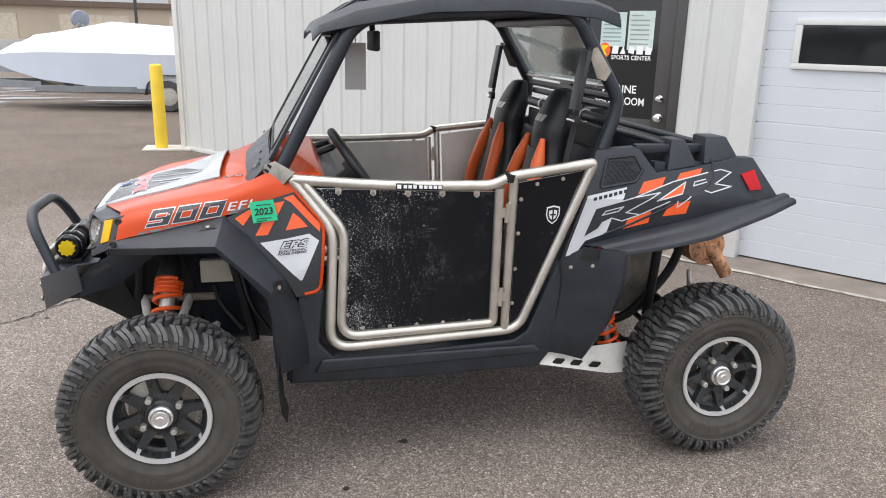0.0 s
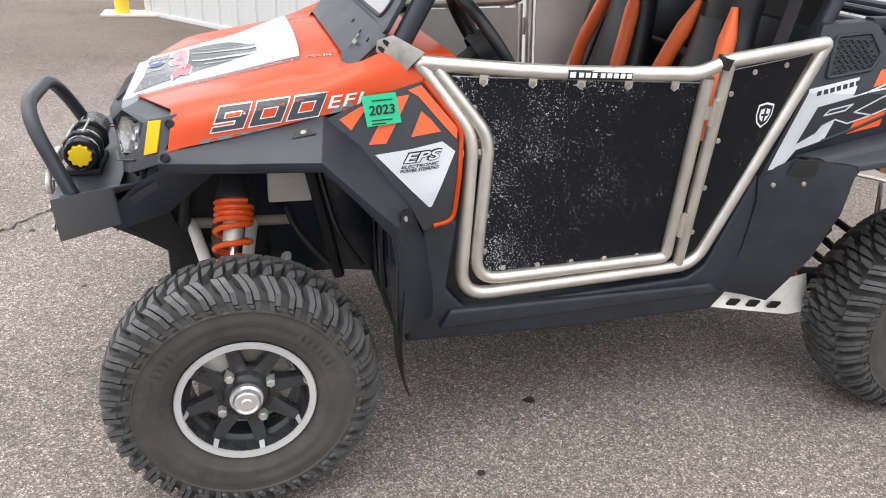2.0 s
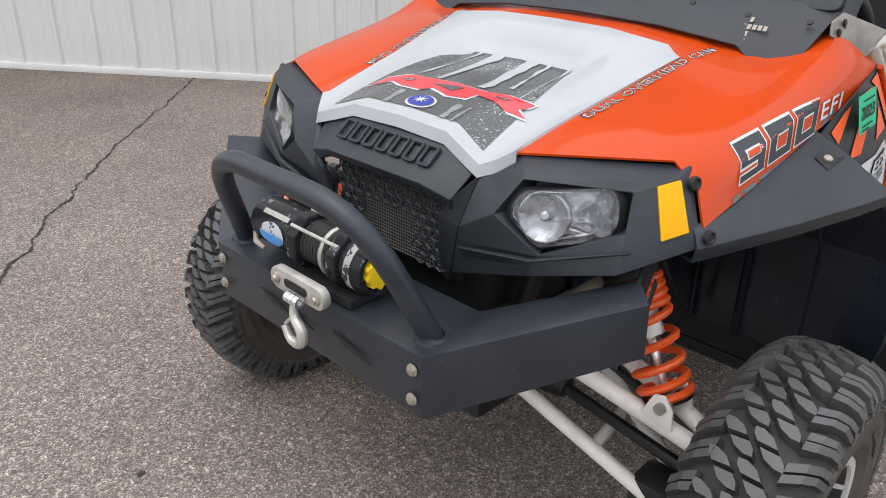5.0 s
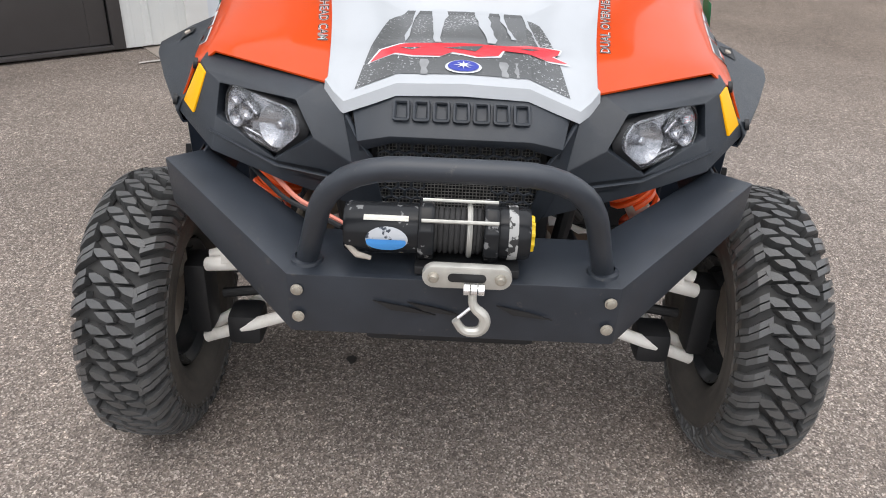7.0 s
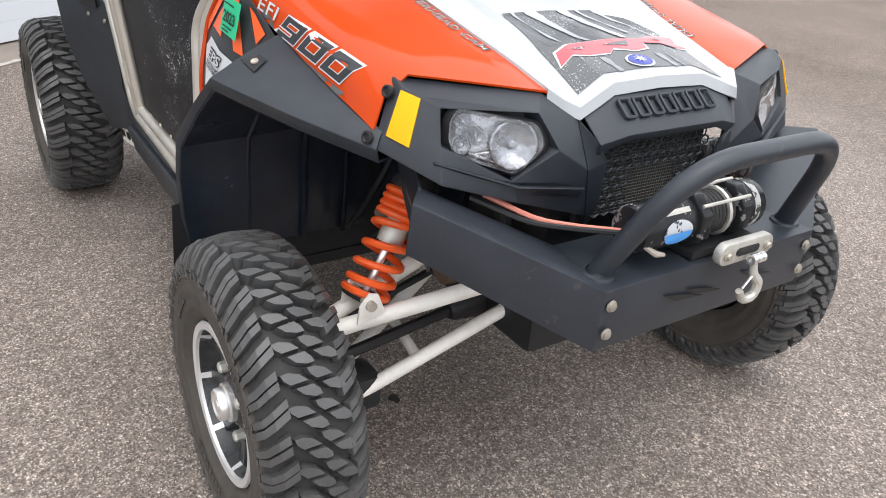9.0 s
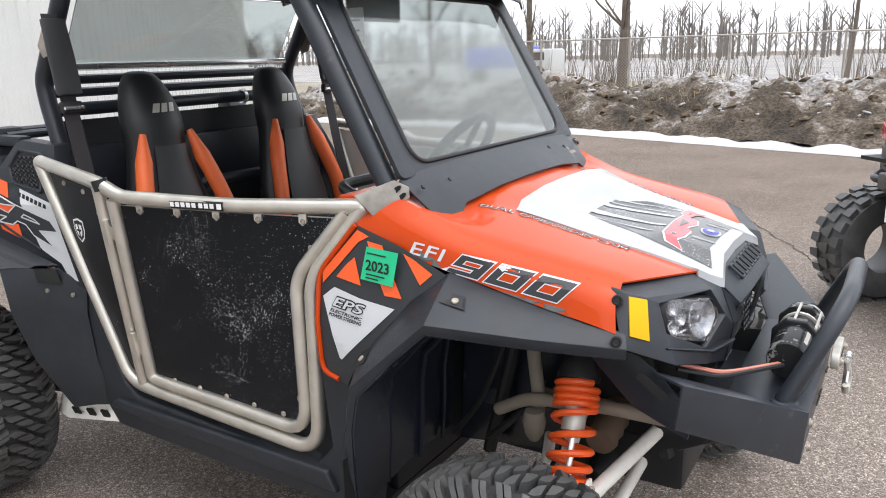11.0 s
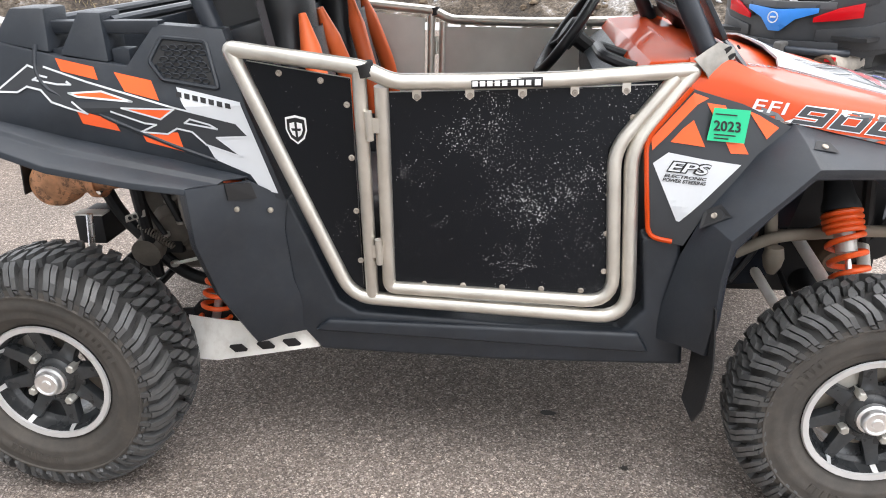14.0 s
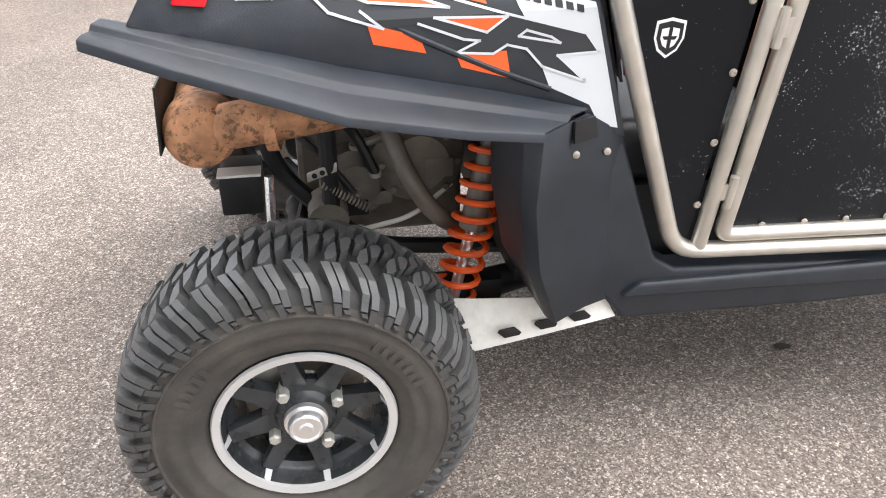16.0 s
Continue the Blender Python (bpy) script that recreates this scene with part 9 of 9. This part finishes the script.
op("tail_body", tail_sheet([(u * q, zs) for q, row in ((-1, ((0.60, (0.74, 0.83, 0.94, 1.03)), (0.45, (0.68, 0.79, 0.93, 1.05)), (0.22, (0.74, 0.81, 0.90, 0.955)))), (1, ((0.0, (0.76, 0.81, 0.88, 0.945)), (0.22, (0.74, 0.81, 0.90, 0.955)), (0.45, (0.68, 0.79, 0.93, 1.05)), (0.60, (0.74, 0.83, 0.94, 1.03))))) for u, zs in row], 0.0, 0.03), GREYBODY, None, "dark grey moulded tail")
op("tail_rail", tail_sheet([(u, (0.945, 0.985)) for u in (-0.30, -0.15, 0.0, 0.15, 0.30)], 0.022, 0.03), paint("mid_grey_plastic", (0.085, 0.088, 0.094), 0.5, vary=0.1), None, "grey tailgate rail")
op("chin", tail_sheet([(u, (0.70, 0.765)) for u in (-0.34, -0.18, 0.0, 0.18, 0.34)], 0.035, 0.02), GREYBODY)
for s in (-1, 1):
    op("tail_corner", tail_sheet([(u * s, zs) for u, zs in ((0.20, (0.885, 0.965)), (0.34, (0.93, 1.02)), (0.48, (0.985, 1.065)))], 0.018, 0.02), GREYBODY)
    op("lower_corner", tail_sheet([(u * s, zs) for u, zs in ((0.22, (0.77, 0.83)), (0.45, (0.72, 0.86)), (0.555, (0.74, 0.90)))], 0.015, 0.02), GREYBODY)
    op("bed_side", bevel(prism(bmesh.new(), [(0.47 * s, -0.24, 1.06), (0.55 * s, -0.36, 1.03), (0.56 * s, -0.40, 0.80), (0.48 * s, -0.26, 0.80)], (0, -0.72, 0.02)), 0.015), GREYBODY)
    op("bed_rim", tubed(rounded([(0.40 * s, -0.16, 1.055), (0.52 * s, -0.35, 1.065), (0.52 * s, -1.0, 1.085)], 0.05, 4), 0.022, 10), GREYBODY)
    op("tail_light", tail_sheet([(u * s, zs) for u, zs in ((0.205, (0.872, 0.90)), (0.32, (0.885, 0.955)), (0.43, (0.905, 0.985)))], 0.034, 0.012), REDLENS, None, "red tail light")
    op("hitch_bracket", bevel(boxed((0.025 + 0.10 * s - 0.030, 0.0, 0.645), (0.025 + 0.10 * s + 0.030, 0.075, 0.735)), 0.018, 28, 3), paint("dark_cast_bracket", (0.1125, 0.108, 0.102), 0.6, vary=0.2), None, "grey cast bracket")
    w = op("wheel", lathe(bmesh.new(), [(0.16, -0.12), (0.24, -0.14), (0.31, -0.12), (0.335, -0.08), (0.335, 0.08), (0.31, 0.12), (0.24, 0.14), (0.16, 0.12)], 36, Matrix.Translation((0.48 * s, -0.23, 0.312)) @ Matrix.Scale(0.93, 4) @ Matrix.Rotation(radians(90), 4, "Y"), closed=True), RUBBER)
    b2 = bmesh.new()
    for i in range(22):
        for k in range(3):
            a = i * 2 * math.pi / 22 + (0.14 if k == 1 else 0)
            m = Matrix.Translation((0.48 * s, -0.23, 0.312)) @ Matrix.Scale(0.93, 4) @ Matrix.Rotation(a, 4, "X") @ Matrix.Translation((-0.085 + 0.085 * k, 0, 0.335))
            prism(b2, [m @ Vector(p) for p in ((-0.036, -0.034, -0.012), (0.030, -0.026, -0.012), (0.036, 0.022, -0.012), (-0.028, 0.032, -0.012))], m.to_3x3() @ Vector((0, 0, 0.028)))
    op("tread", b2, RUBBER, w)
    op("wheel", lathe(bmesh.new(), [(0.16, -0.12), (0.24, -0.14), (0.31, -0.12), (0.335, -0.08), (0.335, 0.08), (0.31, 0.12), (0.24, 0.14), (0.16, 0.12)], 36, Matrix.Translation((0.60 * s, -2.45, 0.335)) @ Matrix.Rotation(radians(90), 4, "Y"), closed=True), RUBBER)
    op("shock", coil((0.40 * s, -0.30, 0.40), (0.34 * s, -0.25, 0.80), 0.045, 8, 0.008), DARK)
    op("cage_tube", tubed(rounded([(0.55 * s, -1.04, 1.00), (0.55 * s, -1.08, 1.45), (0.52 * s, -1.22, 1.86), (0.50 * s, -1.9, 1.86), (0.52 * s, -2.5, 1.2)], 0.12, 5), 0.027, 12), STEELBLACK)
    op("cage_brace", tubed([(0.44 * s, -1.04, 1.06), (0.43 * s, -1.09, 1.45), (0.42 * s, -1.2, 1.84)], 0.018, 10), STEELBLACK)
    op("seat", bevel(boxed((0.30 * s - 0.19, -1.25, 0.75), (0.30 * s + 0.19, -1.05, 1.20)), 0.06, 28, 3), LEATHER)
    op("flank", bevel(boxed((0.50 * s - 0.06, -2.7, 0.40), (0.50 * s + 0.06, -0.85, 0.85)), 0.03), GREYBODY)
panel = op("tail_panel", tail_sheet([(u, zs) for u, zs in ((-0.225, (0.925, 0.952)), (-0.11, (0.885, 0.945)), (-0.035, (0.815, 0.940)), (0.035, (0.815, 0.940)), (0.11, (0.885, 0.945)), (0.225, (0.925, 0.952)))], 0.030, 0.012), BLUEBODY, None, "blue tail panel")
op("badge", lathe(bmesh.new(), [(0.027, 0), (0.034, 0.0), (0.034, 0.005), (0.027, 0.005)], 24, Matrix.Translation((0, 0.040, 0.895)) @ Matrix.Rotation(radians(-90), 4, "X"), closed=True), SILVER, panel)
op("badge_bar", bevel(boxed((-0.018, 0.040, 0.889), (0.018, 0.044, 0.901)), 0.002), SILVER, panel)
op("bed_floor", boxed((-0.50, -1.0, 0.78), (0.50, -0.10, 0.80)), DARK)
front = op("bed_front", boxed((-0.54, -1.03, 0.78), (0.54, -0.98, 1.09), 0.012), DARK, None, "black front wall of the bed")
liner = op("bed_liner", bevel(boxed((0.452, -0.99, 0.80), (0.466, -0.24, 1.072)), 0.006), DARK, None, "black ribbed bed liner")
for y in (-0.44, -0.58, -0.73):
    op("slot", bevel(boxed((0.446, y - 0.048, 1.032), (0.451, y + 0.048, 1.058)), 0.002), SNOW, liner, "pale cut slot")
for y in (-0.36, -0.51, -0.66, -0.81):
    op("rib", bevel(boxed((0.440, y - 0.012, 0.80), (0.4515, y + 0.012, 1.015)), 0.004), DARK, liner)
op("sticker", boxed((0.437, -0.945, 0.885), (0.4395, -0.845, 1.00)), PAPER, liner, "white warning sticker")
op("rib", bevel(boxed((0.4397, -0.96, 0.80), (0.4515, -0.83, 1.02)), 0.004), DARK, liner)
op("bumper", tubed(rounded([(-0.40, -0.12, 0.68), (-0.30, 0.03, 0.69), (0.24, 0.03, 0.69), (0.33, -0.10, 0.70)], 0.05, 5), 0.021, 12), STEELBLACK)
op("reflector", bevel(boxed((-0.40, 0.0, 0.62), (-0.34, 0.02, 0.65)), 0.004), REDLENS)
pl = op("number_plate", bevel(boxed((-0.130, 0.085, 0.490), (0.055, 0.088, 0.612)), 0.001), PAPER, None, "white number plate with dark bars")
for i in range(5):
    op("plate_bar", boxed((-0.112 + 0.034 * i, 0.0885, 0.515), (-0.090 + 0.034 * i, 0.0892, 0.575)), INK, pl)
op("plate_bracket", boxed((-0.05, 0.04, 0.60), (0.05, 0.084, 0.66), 0.006), DARK)
exo = op("exhaust", lathe(bmesh.new(), [(0, -0.16), (0.072, -0.16), (0.080, -0.14), (0.080, 0.14), (0.072, 0.16), (0, 0.16)], 24, Matrix.Translation((-0.335, -0.16, 0.570)) @ Matrix.Rotation(radians(90), 4, "X")), GREYSTEEL)
op("outlet", lathe(bmesh.new(), [(0.022, 0), (0.032, 0), (0.032, 0.05), (0.022, 0.05)], 18, Matrix.Translation((-0.345, 0.00, 0.570)) @ Matrix.Rotation(radians(-90), 4, "X"), closed=True), DULLRUST, exo)
op("end_cap", lathe(bmesh.new(), [(0.030, 0.0), (0.076, 0.0), (0.076, 0.022), (0.062, 0.027), (0.034, 0.008)], 24, Matrix.Translation((-0.340, -0.002, 0.570)) @ Matrix.Rotation(radians(-90), 4, "X")), DULLRUST, exo, "rusty end cap")
op("cage_cross", tubed([(-0.55, -1.06, 1.20), (0.55, -1.06, 1.20)], 0.018, 10), STEELBLACK)
op("gearbox", bevel(boxed((-0.22, -0.7, 0.30), (0.22, -0.18, 0.70)), 0.03), DARK)
for z in (0.34, 0.48):
    op("radius_rod", tubed([(-0.60, -0.42, z - 0.05), (0.60, -0.42, z - 0.05)], 0.016, 8), DARK)
op("under_tray", boxed((-0.45, -2.7, 0.30), (0.45, -0.6, 0.34)), DARK)
op("front_end", bevel(boxed((-0.5, -3.05, 0.55), (0.5, -2.4, 1.0)), 0.08), GREYBODY)
